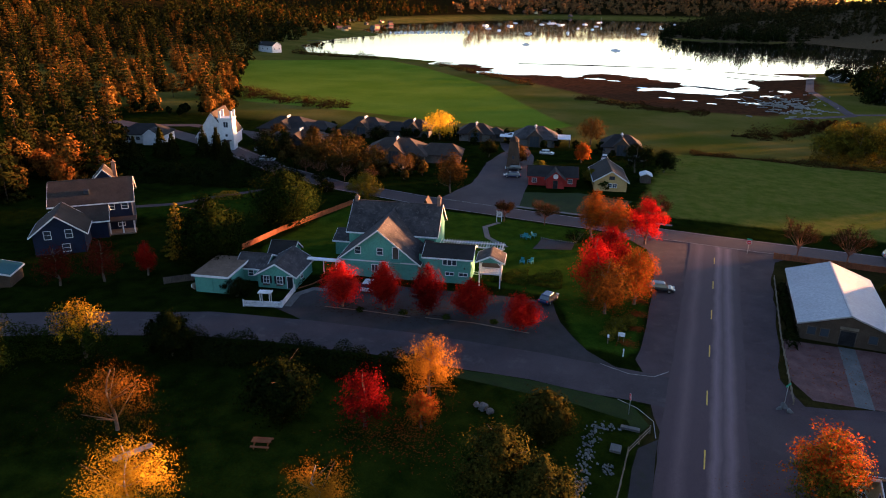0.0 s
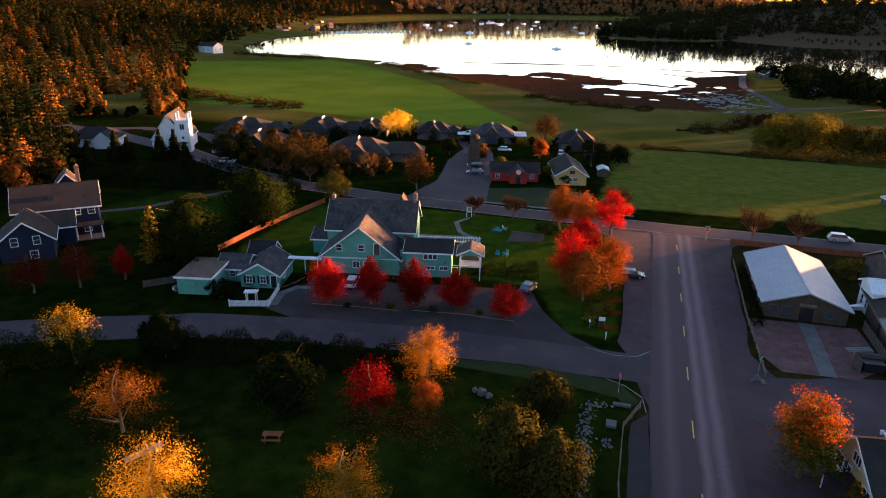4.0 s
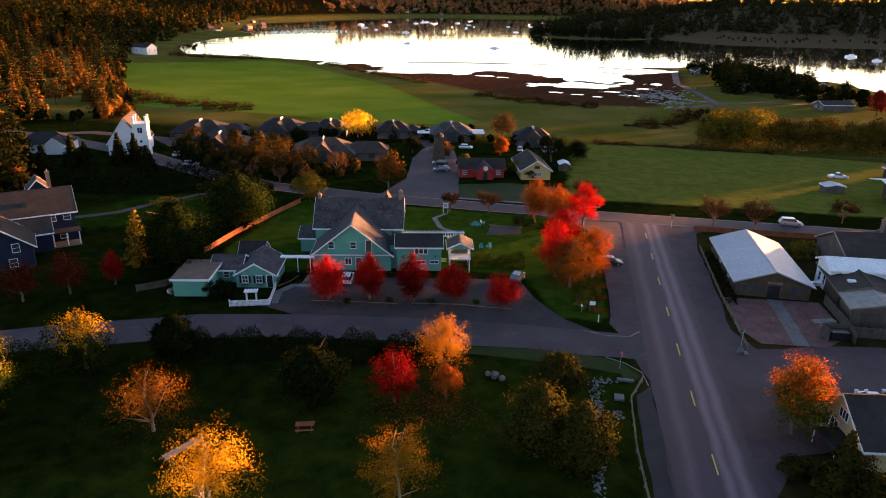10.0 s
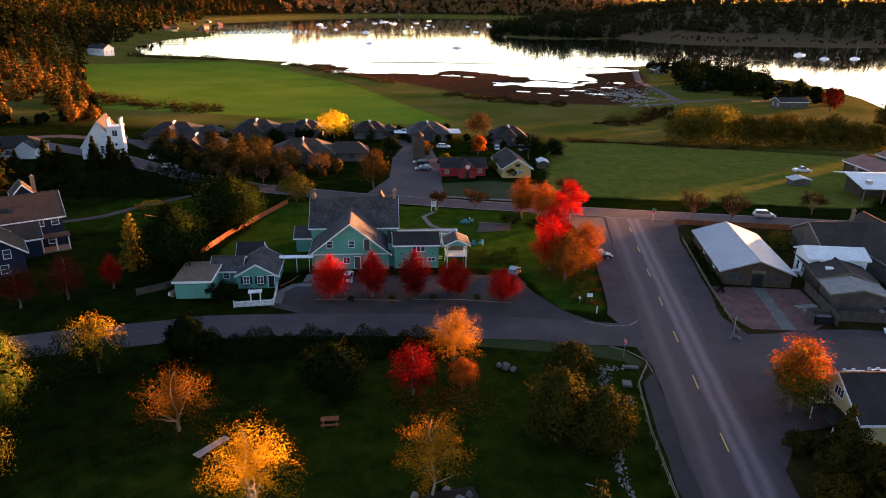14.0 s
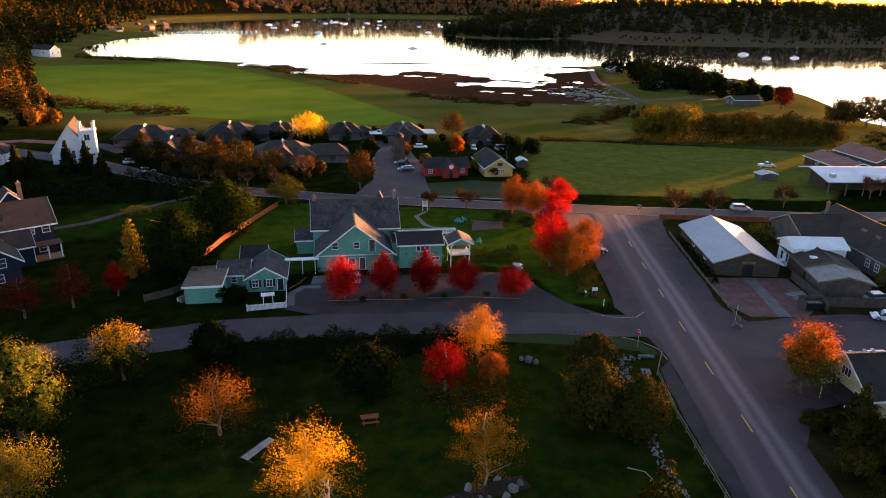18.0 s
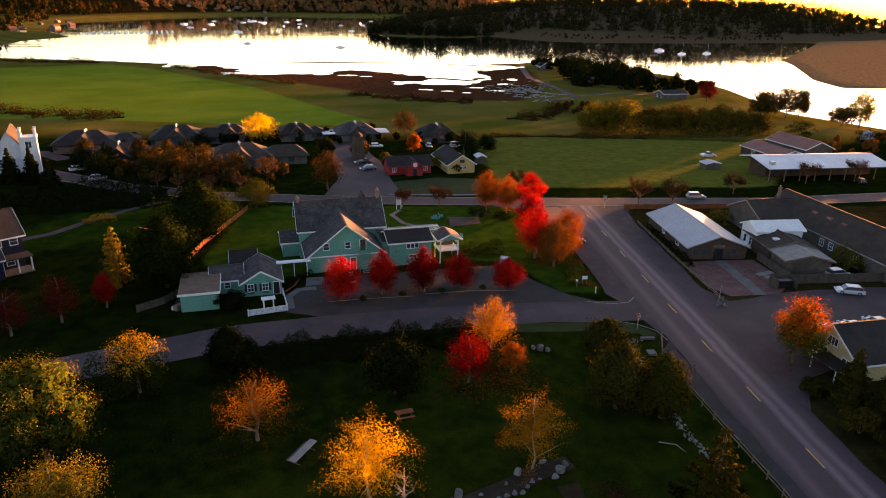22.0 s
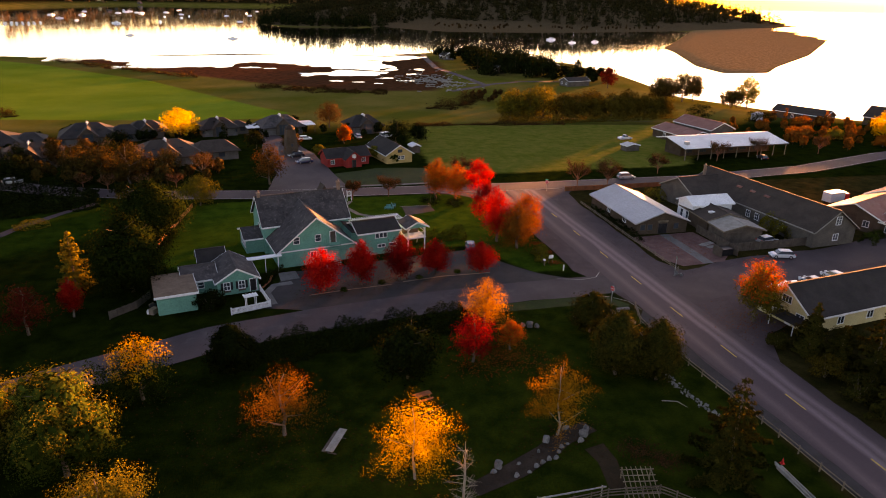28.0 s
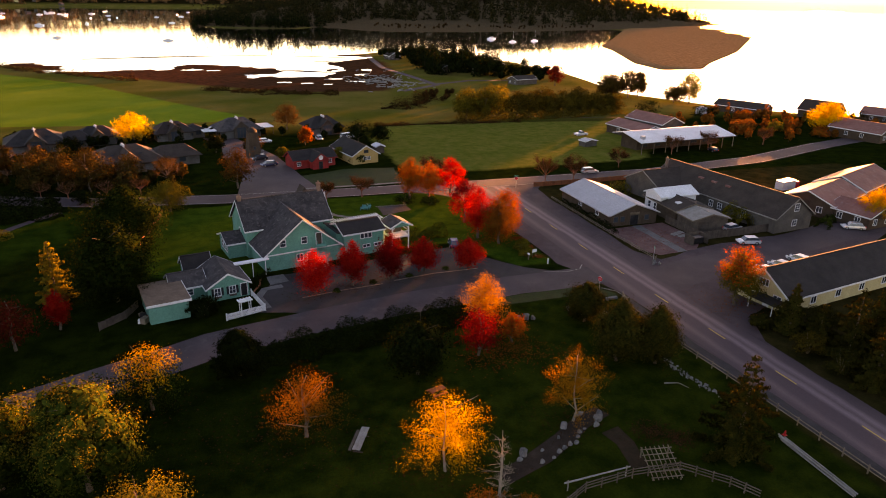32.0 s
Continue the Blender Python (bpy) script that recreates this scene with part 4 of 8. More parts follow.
for i, (x, y, h, r) in enumerate(((-50.9, 16.7, 7.9, 3.2), (-44.7, 18.3, 8.5, 2.5), (-38.3, 19.4, 8.6, 2.7), (-32.1, 20.8, 6.7, 3.0), (-24.4, 20.2, 6.2, 2.7))):
    broadleaf("maple", x, y, h, r, "leaf_red" if i != 2 else "leaf_darkred", maple_label + (", broad and low" if i > 2 else ", tall and slim" if i else ", tipped with orange"), group="crimson maples along the parking yard", base=0.07, k=3000, size=0.2, shape="egg", seed=20 + i, hollow=0.4)
# the autumn cluster on the corner lawn
cluster = "autumn trees on the corner lawn"
broadleaf("tree", -22.1, 64.3, 10.6, 3.2, "leaf_orange", "olive and orange autumn tree by the street", group=cluster, shape="egg", seed=31, k=2400)
broadleaf("tree", -17.6, 63.8, 9.2, 3.3, "leaf_flame", "orange autumn tree by the street", group=cluster, shape="egg", seed=32, k=2200)
broadleaf("maple", -12.2, 64.8, 9.4, 3.7, "leaf_red", "bright red rounded maple by the street", group=cluster, seed=33, k=2600, size=0.22)
broadleaf("maple", -17.0, 34.5, 11.6, 3.4, "leaf_red", "tall bright red maple on the corner lawn", group=cluster, shape="egg", seed=34, k=2800, size=0.22)
broadleaf("tree", -10.8, 35.5, 9.6, 3.6, "leaf_flame", "orange and gold autumn tree on the corner lawn", group=cluster, seed=35, k=2600, size=0.22)
broadleaf("tree", -14.4, 30.2, 9.4, 3.9, "leaf_brown", "russet orange autumn tree on the corner lawn", group=cluster, shape="egg", seed=36, k=2800, size=0.22)
broadleaf("tree", -16.2, 44.5, 9.8, 3.4, "leaf_darkred", "deep red autumn tree behind its neighbours", group=cluster, seed=37, k=2200)
# the park in the foreground
park = "autumn trees in the park"
broadleaf("birch", -29.7, -0.2, 8.0, 3.5, "leaf_amber2", "amber autumn tree with a loose crown", group=park, seed=41, k=3600, size=0.125, hollow=0.3, airy=0.8, core=0.5)
broadleaf("maple", -33.7, -8.4, 7.2, 3.1, "leaf_darkred", "dark red spreading maple", group=park, seed=42, k=1900, size=0.17, base=0.1, hollow=0.4, airy=0.7, core=0.6)
broadleaf("tree", -28.0, -6.4, 4.5, 2.1, "leaf_flame", "small bright orange tree", group=park, seed=43, k=1300, size=0.15, base=0.12, hollow=0.35, airy=0.6)
broadleaf("tree", -57.0, -19.2, 8.2, 4.5, "leaf_amber", "brownish gold tree with a wide thin crown", group=park, seed=44, k=3000, size=0.11, hollow=0.3, airy=0.9, core=0.25)
broadleaf("birch", -45.0, -28.6, 9.0, 4.5, "leaf_gold", "golden birch with a fine twiggy crown", group=park, seed=45, k=5200, size=0.10, hollow=0.15, airy=0.9, bark="bark_pale", girth=0.16, core=0.3)
broadleaf("birch", -29.1, -24.9, 9.2, 3.6, "leaf_amber2", "golden orange birch above a stone edging", group=park, seed=46, k=4200, size=0.10, hollow=0.15, airy=0.9, bark="bark_pale", girth=0.15, core=0.3)
broadleaf("tree", -72.4, -9.4, 8.3, 3.7, "leaf_gold", "yellow tree with a green foot at the lane", group=park, seed=47, k=2600, size=0.19, hollow=0.4, airy=0.5, foot="leaf_green", base=0.04)
# willows: the darker green foot puts shade into the lower crown's colour
broadleaf("tree", -77.0, -21.5, 11.6, 5.6, "leaf_olive", "large yellow-green willow at the lane", group=park, seed=48, k=8500, size=0.17, base=0.06, hollow=0.35, lobes=14, airy=0.45, core=2.0, foot="leaf_green")
broadleaf("tree", -84.5, -19.0, 9.5, 5.0, "leaf_olive", "yellow-green willow beside the larger one", group=park, seed=49, k=6000, size=0.17, base=0.06, hollow=0.35, airy=0.45, core=2.0, foot="leaf_green")
broadleaf("tree", -71.5, -31.0, 7.0, 4.6, "leaf_olive", "low olive shrub tree at the park edge", group=park, seed=50, k=3200, size=0.17, base=0.04, hollow=0.35, airy=0.6)
broadleaf("tree", -86.0, -33.0, 10.0, 5.5, "leaf_green", "dark green tree at the park edge", group=park, seed=51, k=3600, size=0.2, base=0.05)
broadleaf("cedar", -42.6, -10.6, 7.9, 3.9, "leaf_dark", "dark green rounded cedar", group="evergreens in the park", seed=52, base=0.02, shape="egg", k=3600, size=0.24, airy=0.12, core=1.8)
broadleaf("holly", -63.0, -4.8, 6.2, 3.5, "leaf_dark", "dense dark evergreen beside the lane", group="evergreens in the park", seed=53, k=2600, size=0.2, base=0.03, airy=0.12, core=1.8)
broadleaf("cypress", -15.6, -3.6, 6.8, 3.1, "cypress", "bushy olive-green cypress near the junction", group="evergreens in the park", seed=54, base=0.02, shape="egg", k=3400, size=0.2, airy=0.12, core=2.2)
broadleaf("cypress", -17.2, -14.8, 9.4, 3.7, "cypress", "broad dark cypress on the lawn", group="evergreens in the park", seed=55, base=0.02, shape="egg", k=5200, size=0.21, airy=0.12, core=2.2)
broadleaf("cypress", -12.9, -16.8, 8.9, 3.1, "cypress", "dark cypress beside the road fence", group="evergreens in the park", seed=56, base=0.02, shape="egg", k=5200, size=0.21, airy=0.12, core=2.2)
conifer("fir", -15.4, -34.4, 11.3, 4.6, "cypress", "young yellowish fir with spreading branches", group="evergreens in the park", seed=57, k=5200, size=0.17, sparse=True)
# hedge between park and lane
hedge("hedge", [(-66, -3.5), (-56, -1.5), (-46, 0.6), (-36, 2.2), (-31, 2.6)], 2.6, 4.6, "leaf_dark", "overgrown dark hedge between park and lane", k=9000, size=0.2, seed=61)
hedge("hedge", [(-100, -24), (-88, -16), (-80, -10.5), (-74, -7.5)], 3.6, 5.0, "leaf_green", "wild shrubs along the lane", k=5000, size=0.22, seed=62)
hedge("hedge", [(-60, 20), (-59, 24.5), (-56.8, 27)], 1.1, 1.6, "leaf_dark", "clipped shrubs beside the cottage", k=700, size=0.16, seed=63)
hedge("hedge", [(-35.5, 36.2), (-28, 37.2), (-22.5, 38.5)], 1.9, 3.0, "leaf_green", "clipped hedge behind the parking yard", k=2200, size=0.2, seed=64)
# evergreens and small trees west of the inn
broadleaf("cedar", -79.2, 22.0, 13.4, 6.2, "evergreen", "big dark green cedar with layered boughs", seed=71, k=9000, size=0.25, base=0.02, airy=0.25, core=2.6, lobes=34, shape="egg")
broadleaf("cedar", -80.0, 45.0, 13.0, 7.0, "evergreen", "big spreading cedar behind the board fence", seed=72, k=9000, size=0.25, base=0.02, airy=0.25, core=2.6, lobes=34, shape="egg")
conifer("spruce", -87.6, 24.0, 9.9, 3.6, "needle_gold", "pale yellowish spruce beside the fence", seed=73, k=3000, size=0.2, sparse=True)
broadleaf("maple", -85.6, 14.4, 6.4, 1.7, "leaf_red", "slim scarlet maple beside the lane", group="red trees by the lane", shape="egg", seed=74, k=1500, size=0.18)
broadleaf("maple", -89.8, 9.6, 7.8, 3.2, "leaf_dusk", "dusky red tree beside the lane", group="red trees by the lane", seed=75, airy=0.7, k=1300, size=0.2, core=0.4)
broadleaf("tree", -94.6, 5.5, 7.2, 3.6, "leaf_dusk", "dim russet tree beside the lane", group="red trees by the lane", seed=76, airy=0.7, k=1300, size=0.2, core=0.4)
bush("shrub", -67.2, 13.4, 3.2, 2.4, "leaf_dark", "dark dense shrub beside the cottage", k=1600, size=0.18, seed=77)
broadleaf("tree", -74.0, 67.8, 6.9, 4.6, "leaf_olive", "yellowish tree at the end of the cedar fence", seed=78, k=2800, size=0.22, base=0.1)
hedge("hedge", [(-135, 62), (-118, 66), (-104, 70), (-95, 72)], 3.2, 6.5, "leaf_dark", "dark hedge along the street", k=5000, size=0.3, seed=79)
hedge("flower_bed", [(-107, 56.5), (-101, 58.5)], 1.3, 3.0, "leaf_olive", "pale flowering bed in the lawn", k=600, size=0.2, seed=80, category="flower bed")
for i, (x, y, h, r) in enumerate(((-92, 78.5, 3.2, 2.6), (-98, 77, 2.6, 2.4), (-86.5, 71.5, 2.8, 2.2))):
    bush("shrub", x, y, h, r, "leaf_dark", "dark shrub beside the street", k=900, size=0.22, seed=90 + i, group="street shrubs")
# corner lawn shrubs
for i, (x, y, h, r) in enumerate(((-11.9, 25.4, 2.0, 1.7), (-12.4, 22.6, 1.8, 1.6), (-10.6, 27.6, 1.6, 1.3), (-19.5, 58, 2.2, 2.4), (-24.5, 60.5, 2.6, 2.6))):
    bush("shrub", x, y, h, r, "leaf_olive" if i < 3 else "leaf_dark", "rounded olive shrub on the corner lawn" if i < 3 else "dark shrub under the autumn trees", k=800, size=0.15, seed=100 + i, group="corner lawn shrubs")
# street trees
for i, (x, y, h, r) in enumerate(((-32.6, 68.4, 5.4, 3.2), (14.4, 68.2, 7.8, 3.6), (22.4, 68.0, 7.6, 3.8), (43.5, 80.3, 5.4, 4.2), (-41, 67.4, 4.6, 2.2), (-12, 80.5, 6.5, 4.0), (70, 92, 6, 3.6), (86, 95, 6.4, 3.6), (110, 97, 6.5, 4))):
    twig_tree("street_tree", x, y, h, r, "nearly bare reddish street tree", group="bare street trees", seed=110 + i, k=1500)
# east side
broadleaf("maple", 9.6, -5.2, 10.2, 3.6, "leaf_flame", "large maple in green, orange and red", seed=131, k=4600, size=0.22, base=0.08, airy=0.6, foot="leaf_olive")
for i, (x, y, h, r, lf) in enumerate(((10.9, -14.6, 7.2, 2.5, "needle"), (12.2, -23.2, 10.2, 4.2, "needle"), (16.5, -24.5, 9.3, 3.4, "needle"), (11.8, -18.6, 6.0, 3.0, "needle_gold"), (19.5, -20.5, 7.5, 3.2, "needle"), (9.0, -29.5, 8.5, 3.6, "needle_gold"), (23, -26, 9.5, 4.0, "needle"))):
    conifer("fir", x, y, h, r, "cypress", "dark bushy fir beside the yellow building", group="firs by the yellow building", seed=140 + i, k=3000, size=0.2, sparse=i % 2 == 1)
broadleaf("tree", 67.5, 19.5, 8.4, 4.2, "leaf_gold", "golden tree at the cross street", seed=150, k=2600)
broadleaf("tree", 154, 112, 11.5, 7.6, "leaf_yellow", "bright yellow tree near the shore", seed=151, k=3000, size=0.42)
for i, (x, y, h, r) in enumerate(((124, 217, 12.5, 6.8), (136, 217, 15, 6.4), (145, 221, 14, 4.6), (157, 196, 16, 5.6), (130, 222, 11, 6.5), (150, 198, 9, 6.5))):
    broadleaf("shore_tree", x, y, h, r, "pine_olive" if i != 3 else "leaf_olive", "dark tree standing on the shore" if i != 3 else "tall airy shore tree", group="trees along the shore", seed=160 + i, k=2600, size=0.45)
for i, (x, y, h, r, lf) in enumerate(((118, 118, 5, 4, "leaf_brown"), (126, 122, 4.5, 4.5, "leaf_brown"), (135, 118, 4, 4, "leaf_olive"), (142, 104, 4.5, 3.6, "leaf_orange"), (128, 150, 6, 6, "leaf_dark"), (112, 165, 7, 6, "leaf_dark"), (165, 128, 6, 5, "leaf_olive"), (175, 120, 7, 7, "leaf_dark"), (182, 95, 8, 7, "leaf_brown"), (140, 140, 5, 5, "leaf_orange"))):
    bush("shrub", x, y, h, r, lf, "warm-lit shrub among the shore gardens", k=900, size=0.32, seed=170 + i, group="shore garden shrubs")
# big yellowish thicket behind the meadow
for i, (x, y, h, r) in enumerate(((33, 175, 10.5, 6.0), (40, 173, 12.5, 6.5), (47, 176, 13.0, 6.5), (55, 174, 10.5, 6.5), (62, 177, 10.0, 6.5), (70, 176, 9.5, 6.5), (78, 177, 10.5, 6.8), (86, 178, 10.0, 6.5), (94, 178, 9.0, 6.5), (102, 179, 8.0, 6.0), (51, 186, 13.0, 7.0), (38, 184, 12.0, 6.5), (72, 186, 10.5, 7.0), (90, 187, 9.5, 6.5))):
    broadleaf("willow", x, y, h, r, "leaf_olive" if i in (0, 1, 2, 10, 11) else "thicket", "rounded golden willow behind the meadow" if i in (0, 1, 2, 10, 11) else "rounded olive-brown willow behind the meadow", group="willows behind the meadow", seed=400 + i, k=2300, size=0.42, base=0.0, airy=0.15, core=1.0)
hedge("thicket", [(27, 169), (50, 166), (76, 168), (104, 172)], 3.4, 6, "thicket", "low brown scrub at the willows' foot", k=4000, size=0.4, seed=191, category="thicket")
hedge("brush_line", [(-8, 162), (10, 163), (28, 161), (50, 160)], 1.2, 2.6, "scrub", "dark brush line across the meadow", k=2200, size=0.35, seed=183, category="brush")
hedge("brush_line", [(-66, 286), (-48, 272), (-26, 262), (-4, 258)], 1.9, 13, "scrub", "brown brush at the marsh edge", k=2600, size=0.5, seed=184, rough=0.4, category="brush")
hedge("brush_line", [(-205, 432), (-160, 385), (-125, 350), (-102, 328)], 2.2, 9, "scrub", "dark brush along the marsh", k=2000, size=0.7, seed=185, rough=0.4, category="brush")
hedge("brush_line", [(-238, 232), (-210, 212), (-180, 204), (-152, 199)], 2.2, 16, "scrub", "rusty scrub at the field's foot", k=4500, size=0.5, seed=186, rough=0.35, category="brush")
hedge("brush_line", [(5, 205), (18, 208), (30, 222), (36, 245)], 3.0, 10, "scrub", "brown scrub in the dry meadow", k=2400, size=0.5, seed=187, rough=0.4, category="brush")
hedge("brush_line", [(-350, 455), (-300, 445), (-262, 448)], 3.5, 10, "scrub", "dark reeds at the beach", k=1200, size=0.8, seed=188, rough=0.3, category="brush")
# the wooded rise in the west
WEST = [(-215, 136), (-196, 146), (-181, 156), (-198, 180), (-252, 250), (-332, 366), (-385, 405), (-470, 420), (-560, 260), (-420, 60), (-300, -20), (-215, 20), (-200, 60), (-210, 100)]
wood("woods", "dense mixed woods in dark green and sunlit rust", scatter(WEST, 160, 5, 12, 20), 0.7, "needle_rust_lit", detail=650, seed=6, size=0.46)
wood("woods", "dense dark conifers of the western woods", scatter(WEST, 270, 8, 13, 25), 0.0, "needle", detail=540, seed=9, size=0.56, wide=0.22)
wood("woods", "western conifers coloured orange as if by low sun", scatter(WEST, 110, 28, 13, 22), 0.0, "needle_rust_lit", detail=680, seed=29, size=0.48, wide=0.22)
EDGE = [(-196, 146), (-181, 156), (-198, 180), (-252, 250), (-332, 366), (-350, 360), (-270, 248), (-212, 180), (-200, 160)]
wood("woods", "rust and sunlit gold trees along the wood's edge", scatter(EDGE, 46, 4, 8, 14), 0.9, "needle_rust_lit", detail=800, seed=10, size=0.34)
wood("woods", "dark undergrowth along the wood's edge", scatter([(-230, 136), (-200, 142), (-178, 152), (-196, 182), (-250, 252), (-330, 368), (-350, 360), (-270, 248), (-212, 180), (-200, 160)], 90, 44, 5, 10), 0.9, "leaf_dark", detail=420, seed=110, size=0.4)
# the nearer clump of firs beside the navy house
NEARWEST = [(-142, 46), (-136, 56), (-150, 72), (-176, 98), (-205, 98), (-215, 40), (-190, -10), (-150, -14), (-138, 8), (-146, 30)]
wood("woods", "tall dark firs behind the navy house", scatter(NEARWEST, 70, 61, 12, 21), 0.0, "needle", detail=1100, seed=62, size=0.4, wide=0.25)
wood("woods", "pines coloured sunlit orange behind the navy house", scatter(NEARWEST, 34, 63, 11, 18), 0.3, "needle_rust_lit", detail=1000, seed=64, size=0.4, wide=0.26)
wood("woods", "rusty garden trees behind the navy house", scatter([(-140, 46), (-134, 56), (-152, 74), (-160, 60), (-150, 44)], 12, 65, 9, 14), 0.9, "leaf_brown", detail=1500, seed=66, size=0.26)
hedge("hedge", [(-153, 66), (-140, 66), (-126, 72), (-114, 79), (-102, 82)], 3.4, 6.0, "leaf_dark", "dark hedge in front of the church", k=6000, size=0.3, seed=67)
FARWEST = [(-332, 372), (-400, 432), (-430, 560), (-470, 700), (-560, 900), (-690, 1280), (-680, 1700), (-1500, 2300), (-1900, 1100), (-1200, 300), (-560, 200), (-470, 420)]
wood("woods", "far wooded hillside across the bay", scatter(FARWEST, 1700, 11, 15, 27), 0.1, "needle", detail=56, seed=12, size=1.9, wide=0.24)
wood("woods", "rust and sunlit orange trees on the far hillside", scatter(FARWEST, 800, 111, 13, 22), 0.6, "needle_rust_lit", detail=56, seed=112, size=1.8, wide=0.26)
wood("woods", "wooded slope above the farmhouse", scatter([(-332, 372), (-400, 470), (-440, 600), (-520, 720), (-700, 700), (-560, 300), (-420, 330)], 220, 113, 12, 24), 0.25, "needle", detail=150, seed=114, size=1.1, wide=0.24)
NORTH = [(-690, 1750), (-480, 2110), (-311, 2240), (100, 2400), (680, 2500), (860, 2700), (860, 3300), (-1200, 3300)]
wood("woods", "distant hills of sunlit autumn forest", scatter(NORTH, 1500, 13, 24, 40), 0.5, "far_wood", detail=22, seed=14, size=4.2, wide=0.28)
wood("woods", "dark forest of the island", scatter(FOREST, 2500, 15, 20, 33), 0.1, "far_fir", detail=60, seed=16, size=1.7, wide=0.26)
wood("woods", "dark forest edge along the island shore", scatter([(-88, 1008), (-34, 950), (50, 943), (102, 992), (112, 1015), (40, 978), (-30, 980), (-80, 1030)], 130, 115, 14, 24), 0.3, "leaf_dark", detail=160, seed=116, size=0.9, wide=0.26)
wood("woods", "low trees on the island's tidal flat", scatter([(170, 960), (260, 900), (420, 940), (640, 1030), (560, 1040), (420, 1020), (300, 1060), (200, 1080)], 60, 117, 4, 9), 0.95, "scrub", detail=60, seed=118, size=0.9)
wood("woods", "dark pines between the houses on the point", scatter([(72, 332), (90, 314), (112, 320), (124, 345), (122, 400), (104, 462), (84, 462), (74, 400)], 95, 17, 12, 21), 0.8, "leaf_dark", detail=420, seed=18, size=0.62, wide=0.34)
wood("woods", "pines on the tip of the point", scatter([(66, 480), (70, 430), (92, 430), (108, 480), (95, 508)], 30, 19, 9, 15), 0.8, "leaf_dark", detail=260, seed=20, size=0.6)
wood("woods", "dark garden trees among the shore houses", scatter([(100, 300), (118, 290), (140, 300), (150, 330), (120, 336)], 22, 119, 8, 15), 0.85, "leaf_dark", detail=360, seed=120, size=0.55)
wood("woods", "low scrub behind the beach", scatter([(22, 215), (50, 208), (62, 215), (60, 250), (40, 258)], 26, 121, 3, 6), 0.95, "scrub", detail=260, seed=122, size=0.45)
broadleaf("shore_tree", 122.4, 270, 12.5, 5.4, "leaf_dusk", "round dark red tree near the shore", group="trees along the shore", seed=430, k=1700, size=0.42)
broadleaf("shore_tree", 121.6, 311, 13.0, 5.2, "leaf_dark", "dark round pine near the shore", group="trees along the shore", seed=431, k=1700, size=0.42)
wood("woods", "rusty shrubs and small trees between the apartments", scatter([(-128, 96), (-104, 88), (-86, 86), (-70, 92), (-72, 100), (-96, 104), (-110, 104), (-126, 108)], 46, 131, 4, 9), 0.95, "pine_olive", detail=320, seed=132, size=0.34)
wood("woods", "dark shrubs behind the apartments", scatter([(-150, 142), (-122, 156), (-96, 160), (-66, 166), (-40, 168), (-18, 150), (-16, 138), (-40, 146), (-66, 144), (-100, 134), (-124, 124), (-146, 120)], 60, 133, 3, 7), 0.95, "leaf_dark", detail=260, seed=134, size=0.36)
wood("woods", "warm shrubs of the shore gardens", scatter([(112, 100), (150, 88), (200, 92), (215, 120), (180, 142), (150, 156), (112, 160), (104, 130)], 90, 135, 3, 8), 0.97, "leaf_brown", detail=240, seed=136, size=0.4)
# pines and shrubs among the apartments
for i, (x, y, h, r, lf, kind) in enumerate(((-92, 89, 10.4, 5.6, "pine_olive", 0), (-99, 93, 9.5, 4.6, "pine_olive", 0), (-106, 97, 8.8, 4.2, "pine_olive", 0), (-84, 92, 8.2, 4.2, "pine_olive", 0), (-59.5, 84, 10.6, 4.1, "pine_rust", 0), (-88, 148, 9.8, 6.6, "leaf_yellow", 0), (-36.9, 133, 6.2, 2.4, "leaf_flame", 0), (-39.5, 163, 9.6, 5.2, "pine_rust", 0), (-21, 127, 8.6, 5.2, "leaf_dark", 0), (-13.5, 131, 6.5, 4.2, "leaf_dark", 0), (-53.5, 124, 5.5, 3.4, "pine_rust", 0), (-45.8, 117, 3.0, 2.0, "leaf_olive", 0), (-30, 110, 3.6, 2.6, "leaf_olive", 0), (-118, 92, 8, 4, "leaf_dark", 0), (-103, 132, 6.0, 4, "leaf_dark", 0), (-26, 104, 3.4, 2.6, "leaf_green", 0), (-126, 103, 7, 4, "leaf_dark", 0))):
    broadleaf("tree", x, y, h, r, lf, {"leaf_yellow": "round yellow tree beside the apartments", "leaf_flame": "small glowing orange tree", "pine_rust": "rusty pine among the apartments", "leaf_dark": "dark pine among the apartments", "leaf_olive": "small yellow-green garden tree", "leaf_green": "small green garden tree", "pine_olive": "olive brown pine among the apartments"}[lf], group="trees round the apartments", seed=200 + i, k=1700, size=0.28, base=0.1, airy=0.15 if lf == "leaf_yellow" else 0.5)
for i, (x, y, h, r) in enumerate(((-138.6, 90.5, 8.5, 2.8), (-132.8, 89.4, 8.9, 2.8), (-148.5, 84.5, 8.4, 3.0), (-144, 84, 7, 2.6), (-127, 86, 6.5, 2.8), (-152, 78, 6.5, 2.8))):
    conifer("fir", x, y, h, r, "needle", "dark fir in front of the white church", group="firs by the church", seed=230 + i, k=1300, size=0.34)
twig_tree("umbrella_pine", -75.4, 91.4, 7.0, 3.6, "flat-topped leaning pine at the street", seed=240, material="bark", haze="pine_rust", k=900)
for i, (x, y) in enumerate(((-96, 84), (-88, 83), (-102, 87), (-81, 84))):
    twig_tree("bare_shrub", x, y, 4.0, 2.6, "pinkish bare shrub at the street", group="bare street shrubs", seed=250 + i, k=500)

